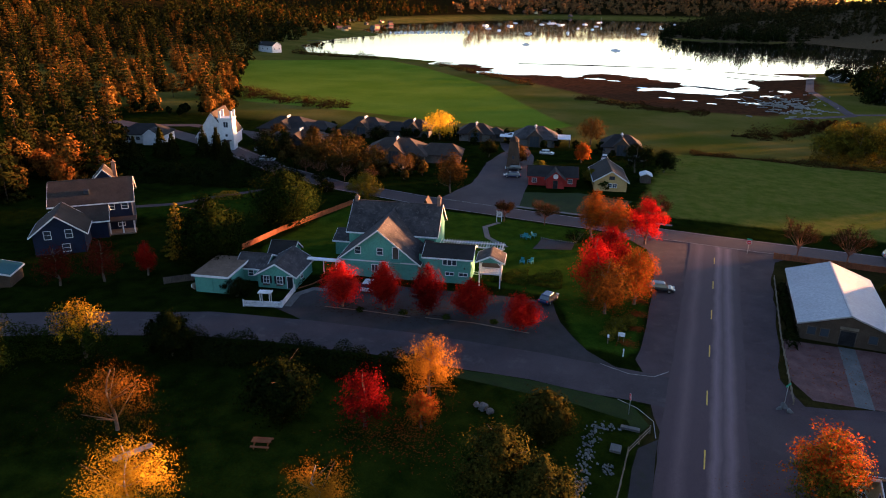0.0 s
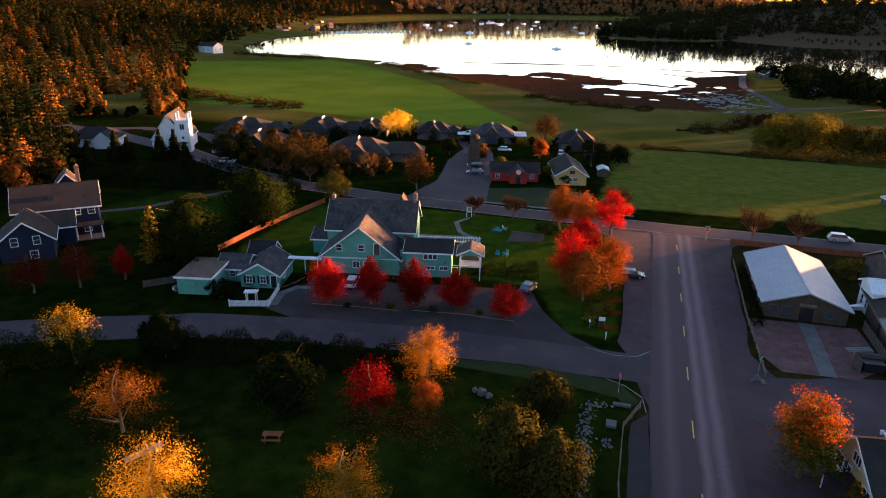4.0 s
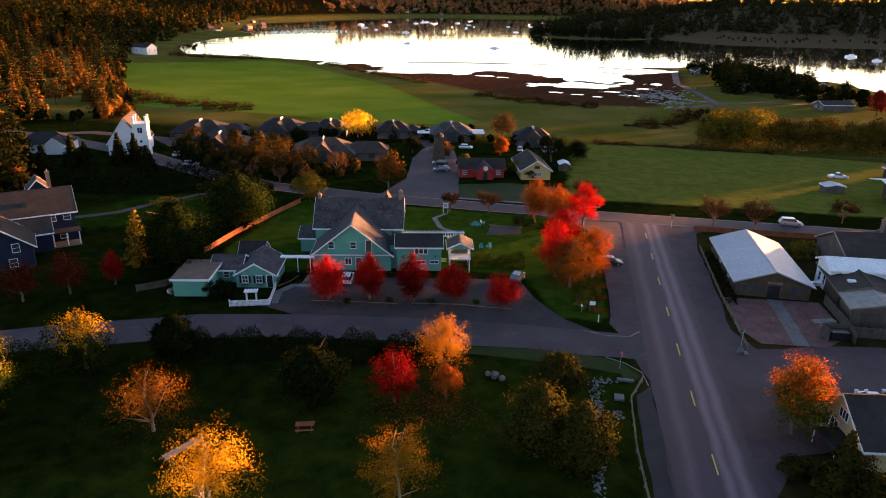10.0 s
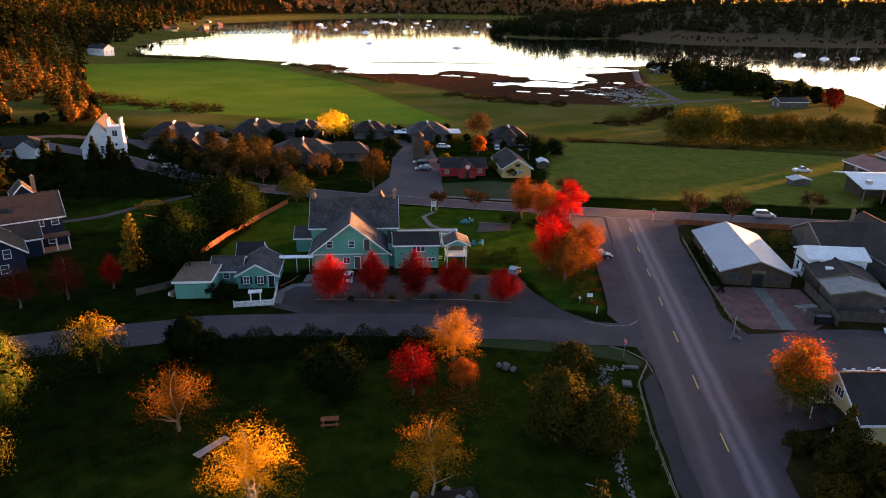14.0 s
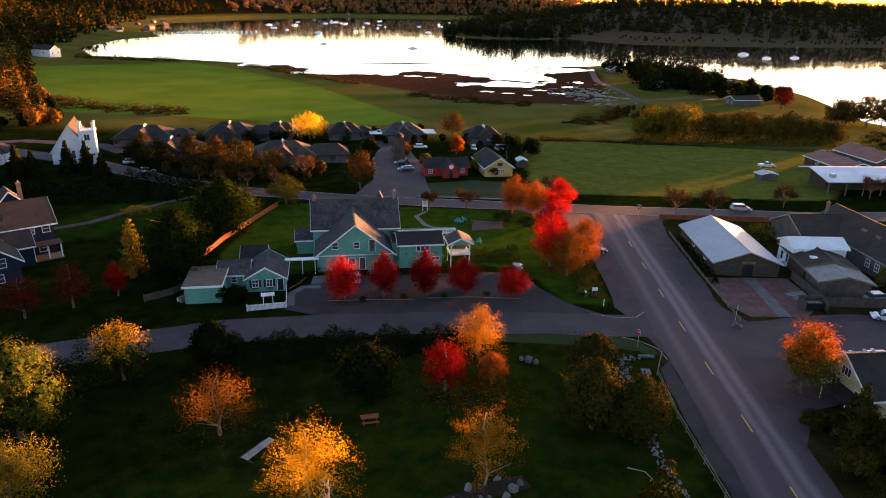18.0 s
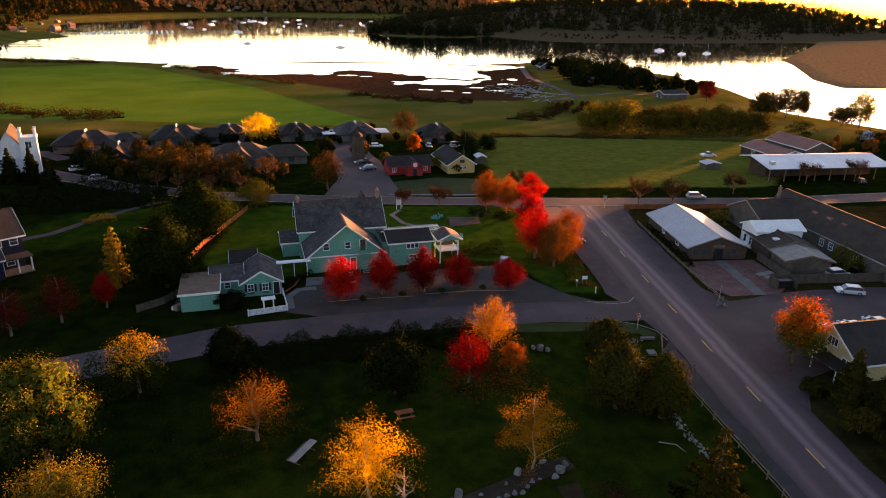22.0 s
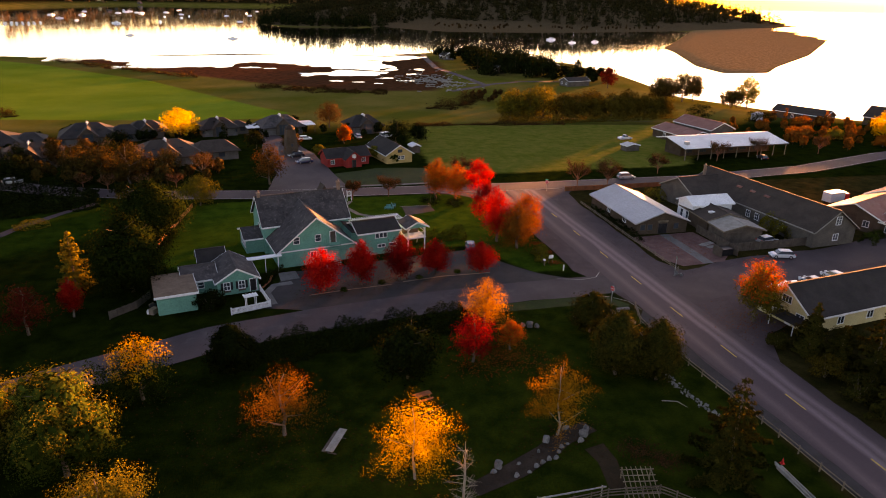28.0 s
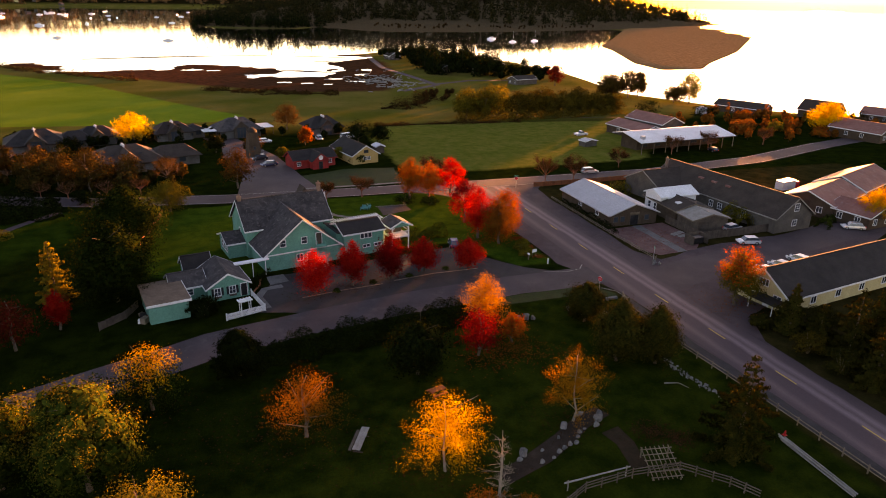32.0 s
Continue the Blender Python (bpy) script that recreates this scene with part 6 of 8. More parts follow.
def lodge(x, y, w, d, hgt, ang, roof, label, wing=0, carports=False):
    """A low shingled house: hipped roof, tall dark glazed entrance bay, garage doors, a pale vent fin on the ridge."""
    a_ = thing("apartment_house", x, y, ang, label=label, category="apartment house", group=apts)
    hip(a_, -w / 2, w / 2, -d / 2, d / 2, 2.8, hgt, w * 0.3, "grey_wall", roof, over=0.9)
    gable(a_, -2.3, 2.3, -d / 2 - 0.9, -0.6, hgt - 2.6, hgt - 0.5, "wood_dark", roof, over=0.5, trim="wood_dark", thick=0.16)
    part("entrance_glass", boxes((-1.5, 1.5, -d / 2 - 0.96, -d / 2 - 0.9, 0.2, hgt - 2.4)), "glass", a_)
    for x_ in (-1.5, -0.5, 0.45, 1.44):
        part("mullion", boxes((x_, x_ + 0.07, -d / 2 - 1.0, -d / 2 - 0.96, 0.1, hgt - 2.3)), "wood_dark", a_)
    part("vent_fin", boxes((-0.14, 0.14, -2.6, 0.5, hgt - 0.3, hgt + 0.4), (-0.5, 0.5, -0.3, -0.1, hgt - 0.2, hgt + 0.1)), "white_roof", a_, "pale metal vent on the ridge")
    for s in (-1, 1):
        c = s * w * 0.31
        door_ = part("garage_door", boxes((c - 1.5, c + 1.5, -d / 2 - 0.06, -d / 2, 0.0, 2.15)), "concrete", a_, "pale panelled garage door")
        for z in (0.55, 1.1, 1.65):
            part("groove", boxes((c - 1.46, c + 1.46, -d / 2 - 0.075, -d / 2 - 0.06, z, z + 0.05)), "wood_dark", door_)
        part("skylight", boxes((s * w * 0.2 - 0.5, s * w * 0.2 + 0.5, -d * 0.3, -d * 0.3 + 0.9, 2.8 + (hgt - 2.8) * 0.36, 2.8 + (hgt - 2.8) * 0.5)), "glass", a_)
        win(a_, s * w * 0.46, -d / 2, 1.7, 0.8, 0.9, "-y", frame_mat="wood_dark")
        if carports:
            part("carport_roof", boxes((s * (w / 2 + 2.6) - 2.5, s * (w / 2 + 2.6) + 2.5, -d / 2 + 1.5, d / 2 - 1.5, 2.5, 2.72)), "white_roof", a_)
            for y_ in (-d / 2 + 1.8, d / 2 - 1.9):
                part("carport_post", boxes((s * (w / 2 + 4.8) - 0.08, s * (w / 2 + 4.8) + 0.08, y_, y_ + 0.16, -0.4, 2.5)), "wood_dark", a_)
    if wing:
        s = 1 if wing > 0 else -1
        x0, x1 = sorted((s * (w / 2 - 1.5), s * w / 2 + wing))
        hip(a_, x0, x1, -d * 0.28, d * 0.38, 2.6, hgt - 1.3, 2.6, "grey_wall", roof, over=0.7)
        win(a_, s * w / 2 + wing * 0.55, -d * 0.28, 1.6, 1.6, 1.1, "-y", (2, 1), "wood_dark")
    return a_


HIPPED = "grey-brown shingled apartment house with a broad dark hipped roof"
lodge(-138.5, 134.5, 17, 14, 5.9, 14, "shingle_dark", HIPPED, 6)
lodge(-121.5, 116, 14, 12, 5.7, 14, "shingle_brown", HIPPED, -4)
lodge(-114.2, 145, 15, 13, 6.1, 12, "shingle_dark", HIPPED, 7)
lodge(-87.2, 113.2, 17, 14, 6.3, 16, "shingle_brown", "grey-brown shingled apartment house with a long low wing", 10)
lodge(-56.8, 156, 13, 11, 6.0, 12, "shingle", "grey-roofed apartment house with white-edged carports", 0, True)
lodge(-28.5, 154, 11, 10, 5.9, 10, "shingle_dark", "small shingled apartment house with a dark entrance")
lodge(-77, 154.5, 11, 9, 5.6, 14, "shingle_dark", HIPPED, 4)
lodge(-99, 152, 11, 9, 5.4, 14, "shingle_dark", HIPPED, -4)

# shingled lookout tower
tw = thing("lookout_tower", -53.7, 118.5, 14, label="tapering brown shingled tower with a small cap", category="tower")
bm = bmesh.new()
lo_ = [bm.verts.new((x, y, -0.5)) for x, y in ((-1.9, -1.9), (1.9, -1.9), (1.9, 1.9), (-1.9, 1.9))]
hi_ = [bm.verts.new((x, y, 7.4)) for x, y in ((-1.25, -1.25), (1.25, -1.25), (1.25, 1.25), (-1.25, 1.25))]
for i in range(4):
    bm.faces.new((lo_[i], lo_[(i + 1) % 4], hi_[(i + 1) % 4], hi_[i]))
bm.faces.new(hi_)
part("shaft", bm, "brown_wall", tw)
bm = bmesh.new()
tube(bm, (0, 0, 7.4), (0, 0, 8.0), 1.45, 1.3, 10)
tube(bm, (0, 0, 8.0), (0, 0, 8.7), 1.25, 0.35, 10)
part("cap", bm, "shingle_brown", tw)
win(tw, 0, -1.62, 3.0, 0.6, 0.9, "-y", frame_mat="wood_dark")

# red cabin and yellow cottage
rc = thing("cabin", -39.4, 104, 15, label="barn red cabin with a black roof and a front gable", category="house")
cross_gable(rc, -2.6, 3.6, -6.2, 5.8, 2.5, 4.3, "red_paint", "shingle_dark", over=0.5, trim="red_paint")
gable(rc, -1.4, 3.0, -5.2, 0.5, 2.4, 4.2, "red_paint", "shingle_dark", over=0.5, trim="red_paint")
bm = bmesh.new()
tube(bm, (0.8, -5.3, 3.2), (0.8, -5.4, 3.2), 0.62, 0.62, 18)
part("round_sign", bm, "white", rc, "round white sign in the gable")
door(rc, 0.8, -5.2, 0.05, 1.0, 2.0, "-y", "black_metal", "wood_dark")
for x in (-4.4, 4.6):
    win(rc, x, -2.6, 1.4, 1.0, 1.0, "-y", (2, 2))
yh = thing("cottage", -25.9, 109.5, 14, label="yellow cottage with a dark gable roof", category="house")
gable(yh, -3.9, 3.9, -7, 7.5, 2.7, 5.1, "yellow_paint", "shingle_dark", over=0.5)
for x in (-0.2, 1.0):
    win(yh, x, -7, 1.6, 0.9, 0.9, "-y", (2, 2))
win(yh, 0.2, -7, 3.5, 1.2, 0.7, "-y", (2, 1), "wood_dark")
kiosk = thing("shed", -17.2, 117, 10, label="small white-roofed garden shed", category="shed")
gable(kiosk, -1.3, 1.3, -1.6, 1.6, 2.0, 2.5, "wood_dark", "white_roof", over=0.25)

# the long building with the pale metal roof
mb = thing("workshop", 17.2, 43.5, 0, z=-0.3, label="brown workshop under a wide pale metal roof", category="building")
gable(mb, -5.6, 5.6, -10.0, 10.4, 2.55, 4.55, "brown_wall", "metal_roof", over=0.5, trim="steel", thick=0.14)
for x in (-4.2, -2.6, 3.2):
    win(mb, x, -10.0, 1.5, 1.0, 1.1, "-y", (1, 1), "wood_dark")
door(mb, 0.2, -10.0, 0.05, 1.9, 2.1, "-y", "black_metal", "wood_dark")
part("entry_sign", boxes((-0.9, 1.3, -10.12, -10.0, 2.4, 2.8)), "wood", mb)
win(mb, -5.6, 2, 1.6, 1.2, 0.8, "-x", (2, 1))
win(mb, -5.6, -5, 1.6, 1.2, 0.8, "-x", (2, 1))
patch("front_yard", [(9.6, 32), (9.6, 20.5), (11.6, 16.3), (20.5, 17.2), (24.5, 21.5), (24.2, 33)], "patio", 0.05, "leaf-strewn gravel yard before the workshop", wob=0.1, category="yard")
strip("yard_path", [(17.4, 32.6), (17.0, 16.8)], 2.0, "concrete", 0.07, "concrete path to the workshop door", wob=0.02, category="path")

# the brown barn with skylights and its neighbours
bb = thing("barn", 30.6, 35, -4, label="brown board barn with a dark roof and skylights", category="barn")
gable(bb, -4.2, 4.2, -3.6, 8.6, 2.8, 4.1, "brown_wall", "shingle_brown", over=0.4, trim="wood")
gable(bb, -4.0, 4.0, -9.6, -4.0, 2.7, 3.7, "wood_dark", "wood_pale", over=0.5, trim="wood")
for y in (-1.5, 2.2):
    part("skylight", boxes((-2.6, -1.5, y, y + 0.9, 3.62, 3.9)), "white_roof", bb, "pale translucent skylight")
door(bb, -1.5, -9.6, 0.0, 2.2, 2.2, "-y", "wood_dark", "wood_dark")
ww = thing("shed", 31.2, 40.6, 3, label="white shed with a pale sheet roof", category="shed")
cross_gable(ww, -2.6, 2.6, -4.9, 4.6, 4.1, 5.2, "white", "white_roof", over=0.4)
win(ww, -4.6, -0.9, 1.6, 0.8, 1.5, "-x", (1, 2))
win(ww, -4.6, 1.0, 1.6, 0.8, 1.5, "-x", (1, 2))
win(ww, -3.2, -2.6, 1.5, 0.8, 1.4, "-y", (1, 2))

# the long shake-sided hall
lb = thing("hall", 46.9, 21.2, 6, label="long weathered shake hall with a dark gable roof", category="building")
gable(lb, -5.2, 5.2, 0, 36, 3.3, 6.9, "grey_wall", "shingle_brown", over=0.45, trim="wood_pale")
for z, n_ in ((5.0, (2, 3)), (1.7, (2, 2))):
    win(lb, 0.3, 0, z, 1.2, 1.5 if z > 3 else 1.2, "-y", n_)
for y in (8, 14.5, 17, 25, 31):
    win(lb, -5.2, y, 1.7, 1.0, 1.3, "-x", (2, 2))
for y in (15, 19, 23):
    part("roof_vent", boxes((-2.5, -1.4, y, y + 1.4, 5.2, 5.75)), "shingle_pink", lb)
chimney(lb, -3.0, 34.5, 4.2, 8.0, 0.5)
cross_gable(lb, 26, 38, -1, 12, 3.1, 6.0, "grey_wall", "shingle_brown", over=0.4, trim="wood_pale")

# the yellow hall by the junction
yb = thing("hall", 13.7, -5.85, 9, z=-0.4, label="pale yellow hall with a long dark roof", category="building")
cross_gable(yb, -4.6, 4.6, -36, 0, 3.4, 6.4, "cream_paint", "shingle_dark", over=0.5)
win(yb, 0, -0.2, 4.3, 1.5, 1.0, "-x", (3, 1))
for y in (-2.8, 1.0, 2.6):
    win(yb, 0, y, 2.2, 1.3, 1.4, "-x", (2, 2))
for x in (6, 12, 18, 24):
    win(yb, x, -4.6, 2.0, 1.2, 1.1, "-y", (2, 1))
part("awning", boxes((-2.6, 0, -4.2, 0.2, 2.3, 2.5)), "shingle_dark", yb, "dark lean-to porch roof")
for y in (-4.0, 0.0):
    part("awning_post", boxes((-2.5, -2.4, y, y + 0.1, -0.2, 2.3)), "white", yb)
part("side_door", boxes((-0.06, 0, -1.6, -0.6, 0.05, 2.15)), "white", yb)

# market hall and houses across the street
mk = thing("market_hall", 78.3, 104.8, 6, label="long open market hall under a white low-pitched roof", category="building")
for y0, y1, tilt in ((-9.6, -0.02, 11.4), (0.02, 5.2, -11.4)):
    bm = bmesh.new()
    box(bm, -19.6, 19.6, y0, y1, -0.2, 0, m=pose(0, 0, 5.7, tilt))
    part("roof_slope", bm, "white_roof", mk, "white membrane roof")
part("fascia", boxes((-19.6, 19.6, -9.5, -9.42, 3.45, 3.72)), "wood_dark", mk)
part("wall", boxes((-16, 18, -3, 4.6, -0.5, 4.2)), "brown_wall", mk)
for i in range(9):
    part("post", boxes((-19.2 + i * 4.75, -19.0 + i * 4.75, -9.2, -9.0, -0.3, 3.6)), "wood", mk)
for i in range(6):
    win(mk, -13 + i * 5.2, -3, 1.9, 2.6, 1.8, "-y", (3, 1), "wood_dark")
part("roof_unit", boxes((-17.5, -16.3, -7, -5.8, 4.3, 5.3)), "steel", mk)
for nm, x, y, ang, w, d, ev, rg, wl, rf, lab in (
        ("house", 89.5, 129.5, 10, 10, 18, 4.2, 6.3, "grey_wall", "shingle_pink", "low house with a weathered red roof"),
        ("house", 78.6, 124.6, 8, 11, 18, 2.8, 4.4, "brown_wall", "shingle_pink", "long lean-to with a red-brown roof"),
        ("building", 67, 33, -68, 11, 17, 3.2, 5.4, "brown_wall", "shingle_pink", "workshop with a faded pink metal roof"),
        ("building", 86, 41, -68, 11, 20, 3.4, 5.8, "brown_wall", "shingle_pink", "workshop with a broad faded red roof"),
        ("building", 66, 22, 8, 8, 9, 2.8, 4.4, "brown_wall", "shingle_pink", "small annex with a rusty roof"),
        ("house", 159, 162, 25, 9, 22, 3.0, 5.0, "brown_wall", "shingle_brown", "long low brown shore house"),
        ("house", 187, 146, 20, 11, 15, 3.6, 7.4, "brown_wall", "shingle_brown", "steep-roofed brown shore house"),
        ("house", 208, 134, 25, 10, 14, 3.2, 5.6, "brown_wall", "shingle_pink", "brown shore house with a weathered red roof"),
        ("house", 156, 99, 12, 11, 18, 3.4, 6.0, "brown_wall", "shingle_pink", "large house with a rust-red roof"),
        ("house", 72, 448, 10, 8, 11, 3.0, 5.4, "grey_wall", "shingle_dark", "grey house on the point"),
        ("house", 98, 500, -20, 8, 12, 3.2, 5.6, "white", "shingle_dark", "pale house on the tip of the point"),
        ("house", 80, 348, 15, 8, 12, 3.0, 5.2, "brown_wall", "shingle_dark", "brown house on the point"),
        ("house", 104, 341, -10, 8, 14, 3.0, 5.6, "brown_wall", "shingle_brown", "dark brown house on the point"),
        ("house", 128, 372, 5, 9, 14, 3.0, 5.0, "brown_wall", "shingle_dark", "dark house above the beach"),
        ("house", 108, 283, -75, 8, 15, 3.0, 4.6, "grey_wall", "shingle_dark", "long low house with a grey roof"),
        ("house", -368, 446, 80, 11, 17, 5.5, 8.4, "white", "shingle_dark", "white two-storey farmhouse by the beach")):
    h_ = thing(nm, x, y, ang, label=lab, category="house" if nm == "house" else "building")
    gable(h_, -w / 2, w / 2, -d / 2, d / 2, ev, rg, wl, rf, over=0.5)
    for xx in (-w * 0.25, w * 0.25):
        win(h_, xx, -d / 2, ev * 0.55, 1.1, 1.2, "-y", (2, 1))
        win(h_, -w / 2, xx, ev * 0.55, 1.1, 1.2, "-x", (2, 1))
ws = thing("shed", 137.5, 161, 10, label="small white shed in the shore gardens", category="shed")
gable(ws, -3, 3, -2, 2, 2.2, 3.0, "white", "white_roof", over=0.2)
ws = thing("shed", 51.3, 110.6, 10, label="low grey shed in the meadow", category="shed")
gable(ws, -2.4, 2.4, -1.5, 1.5, 1.7, 2.2, "grey_wall", "metal_roof", over=0.25)
# houses of the far harbour village, small with distance
rv = random.Random(77)
for i in range(58):
    if i < 22:
        x, y = -470 - rv.uniform(10, 130) - i * 5, 700 + i * 26 + rv.uniform(-15, 15)
    else:
        x, y = -560 + (i - 22) * 30 + rv.uniform(-25, 25), 2080 + (i - 22) * 9 + rv.uniform(0, 130)
        if x < -300:
            x, y = x - 140, y - 60
    s = 0.6 if i < 22 else 0.9
    h_ = thing("house", x, y, rv.uniform(-40, 40), label=("pale village house on the far shore" if i % 3 else "brown village house on the far shore"), category="house", group="far shore village")
    gable(h_, -5 * s, 5 * s, -7 * s, 7 * s, 4.5 * s, 8 * s, "grey_wall" if i % 4 else "cream_paint", "shingle_dark" if i % 3 else "shingle_pink", over=0.5, rake=False)

# ---- vehicles ----
def car(x, y, angle, paint_, label, length=4.5, tall=1.48, cab=(0.22, 0.92), group="", kind="car"):
    """A car: lofted body, glasshouse, wheels, lamps. It faces +x of its own."""
    c = thing(kind, x, y, angle, label=label, category="car" if kind == "car" else kind, group=group)
    half, belt = 0.88, tall * 0.6
    prof = [(0, 0.45, 0.52), (0.04, 0.3, 0.62), (0.14, 0.28, belt * 0.94), (0.3, 0.28, belt), (0.8, 0.28, belt * 1.02), (0.96, 0.3, belt * 0.96), (1.0, 0.45, belt * 0.8)]
    bm, rows_ = bmesh.new(), []
    for u, lo, hi in prof:
        xx = length * (0.5 - u)
        w = half * (0.86 if u in (0, 1.0) else 1.0)
        rows_.append([bm.verts.new(v) for v in ((xx, -w, lo), (xx, -w, (lo + hi) / 2), (xx, -w * 0.93, hi), (xx, w * 0.93, hi), (xx, w, (lo + hi) / 2), (xx, w, lo))])
    for a_, b_ in zip(rows_, rows_[1:]):
        for i in range(6):
            bm.faces.new((a_[i], a_[(i + 1) % 6], b_[(i + 1) % 6], b_[i]))
    bm.faces.new(rows_[0][::-1])
    bm.faces.new(rows_[-1])
    bmesh.ops.recalc_face_normals(bm, faces=bm.faces[:])
    part("body", bm, paint_, c, smooth=False)

    def loft(name, us, material, lab=""):
        bm, prev = bmesh.new(), None
        ends = []
        for u, z, w in us:
            r_ = [bm.verts.new((length * (0.5 - u), s * w, z)) for s in (-1, 1)]
            if prev:
                bm.faces.new((prev[0], prev[1], r_[1], r_[0]))
            prev = r_
            ends.append(r_)
        for s in (0, 1):
            bm.faces.new([e_[s] for e_ in ends])
        bmesh.ops.recalc_face_normals(bm, faces=bm.faces[:])
        return part(name, bm, material, c, lab)

    f0, f1 = cab
    loft("window_band", [(f0, belt * 0.97, half * 0.9), (f0 + 0.14, tall - 0.05, half * 0.74), (f1 - 0.08, tall - 0.06, half * 0.74), (f1, belt * 0.98, half * 0.9)], "glass")
    loft("roof", [(f0 + 0.13, tall - 0.07, half * 0.76), (f0 + 0.17, tall, half * 0.72), (f1 - 0.12, tall, half * 0.72), (f1 - 0.07, tall - 0.08, half * 0.76)], paint_)
    for u in (0.19, 0.8):
        for s in (-1, 1):
            xx = length * (0.5 - u)
            bm = bmesh.new()
            tube(bm, (xx, s * (half - 0.2), 0.33), (xx, s * (half + 0.01), 0.33), 0.33, 0.33, 14)
            wheel = part("wheel", bm, "rubber", c)
            bm = bmesh.new()
            tube(bm, (xx, s * (half - 0.1), 0.33), (xx, s * (half + 0.025), 0.33), 0.2, 0.18, 10)
            part("rim", bm, "steel", wheel)
    for s in (-1, 1):
        part("headlight", boxes((length / 2 - 0.16, length / 2 + 0.01, s * 0.6 - 0.2, s * 0.6 + 0.2, 0.58, 0.72)), "white", c)
        part("tail_light", boxes((-length / 2 - 0.01, -length / 2 + 0.12, s * 0.66 - 0.12, s * 0.66 + 0.12, 0.72, 0.9)), "sign_red", c)
    return c


car(-7.6, 42.6, 8, "car_dark", "dark sedan parked beside the side road")
car(-50.3, 24.3, 100, "car_white", "white hatchback parked behind the maples", 4.1)
car(-23.1, 31.3, 78, "car_blue", "dark blue car parked in the yard", 4.2)
car(32.3, 17.2, 164, "car_white", "white hatchback at the yard fence", 4.4)
car(31.8, 76.0, 2, "car_silver", "silver estate car driving along the street", 4.7, 1.7, (0.24, 0.98))
car(-50.4, 106.2, 196, "car_blue", "dark blue car in the driveway", 4.6, group="cars in the driveway")
car(-52.4, 114.4, 196, "car_dark", "black car in the driveway", 4.6, 1.65, group="cars in the driveway")
car(-49, 140, 10, "car_silver", "pale car before the apartments", group="cars by the apartments")
car(-31.5, 141.5, 95, "car_white", "white car before the apartments", group="cars by the apartments")
car(-22.0, 141.5, 20, "car_white", "white van before the apartments", 5.0, 1.9, (0.15, 0.99), group="cars by the apartments")
car(-128.5, 104.0, 30, "car_white", "white car by the church", group="cars by the church")
car(-119, 93.5, 20, "car_silver", "silver car beside the street pines", group="cars by the church")
car(58.4, 127.5, 10, "car_white", "white pickup in the meadow lot", 5.3, 1.75, (0.3, 0.66))
car(35.0, 24.8, 10, "car_silver", "silver car behind the yard fence", 4.3)
car(86, 92.5, 80, "car_dark", "dark car before the market hall", 4.3)
for i, (x, y) in enumerate(((20.5, 3.0), (23.8, 3.8), (28.5, 5.0), (34, 6.4))):
    car(x, y, 102, "car_white" if i != 1 else "car_silver", "pale car parked behind the yellow hall", group="cars behind the yellow hall")
car(60.5, 18.6, 150, "car_silver", "grey car on the cross street", 4.4)
tr = thing("truck", 71, 47, 12, label="white box truck behind the hall", category="truck")
part("box", boxes((-3.5, 1.5, -1.1, 1.1, 0.7, 2.9)), "car_white", tr)
part("cab", boxes((1.6, 3.2, -1.05, 1.05, 0.5, 2.3)), "sign_red", tr)
for x in (-2.4, 2.3):
    for s in (-1, 1):
        bm = bmesh.new()
        tube(bm, (x, s * 0.75, 0.45), (x, s * 1.06, 0.45), 0.45, 0.45, 12)
        part("wheel", bm, "rubber", tr)

# ---- fences ----
def panel_fence(name, line, h, material, label, bay=2.4, thick=0.05, boards=0):
    f = thing(name, 0, 0, 0, z=0, label=label, category="fence")
    for (x0, y0), (x1, y1) in zip(line, line[1:]):
        ln = math.hypot(x1 - x0, y1 - y0)
        k = max(1, round(ln / bay))
        ang = math.degrees(math.atan2(y1 - y0, x1 - x0))
        for i in range(k):
            px, py = x0 + (x1 - x0) * i / k, y0 + (y1 - y0) * i / k
            m_ = pose(px, py, gz(px, py), 0, 0, ang)
            bm = bmesh.new()
            box(bm, -0.06, 0.06, -0.06, 0.06, -0.2, h + 0.1, m=m_)
            part("post", bm, material, f)
            b_ = 0.0
            while b_ < ln / k - 0.12:
                bm = bmesh.new()
                box(bm, b_ + 0.06, b_ + 0.3, -thick / 2, thick / 2 + 0.01 * (int(b_ * 10) % 2), 0.08, h + 0.05 * math.sin(b_ * 31 + i * 2), m=m_)
                part("board", bm, material, f)
                b_ += 0.26
    return f


def rail_fence(name, line, h, material, label, bay=2.6, rails=(0.45, 0.85)):
    f = thing(name, 0, 0, 0, z=0, label=label, category="fence")
    for (x0, y0), (x1, y1) in zip(line, line[1:]):
        ln = math.hypot(x1 - x0, y1 - y0)
        k = max(1, round(ln / bay))
        for i in range(k):
            a_, b_ = i / k, (i + 1) / k
            p, q = Vector((x0 + (x1 - x0) * a_, y0 + (y1 - y0) * a_, 0)), Vector((x0 + (x1 - x0) * b_, y0 + (y1 - y0) * b_, 0))
            p.z, q.z = gz(p.x, p.y), gz(q.x, q.y)
            bm = bmesh.new()
            tube(bm, p + Vector((0, 0, -0.2)), p + Vector((0, 0, h)), 0.08, 0.07, 6)
            part("post", bm, material, f)
            for r_ in rails:
                bm = bmesh.new()
                tube(bm, p + Vector((0, 0, r_)), q + Vector((0, 0, r_ + 0.03 * math.sin(i * 3 + r_))), 0.06, 0.055, 6)
                part("rail", bm, material, f)
    return f


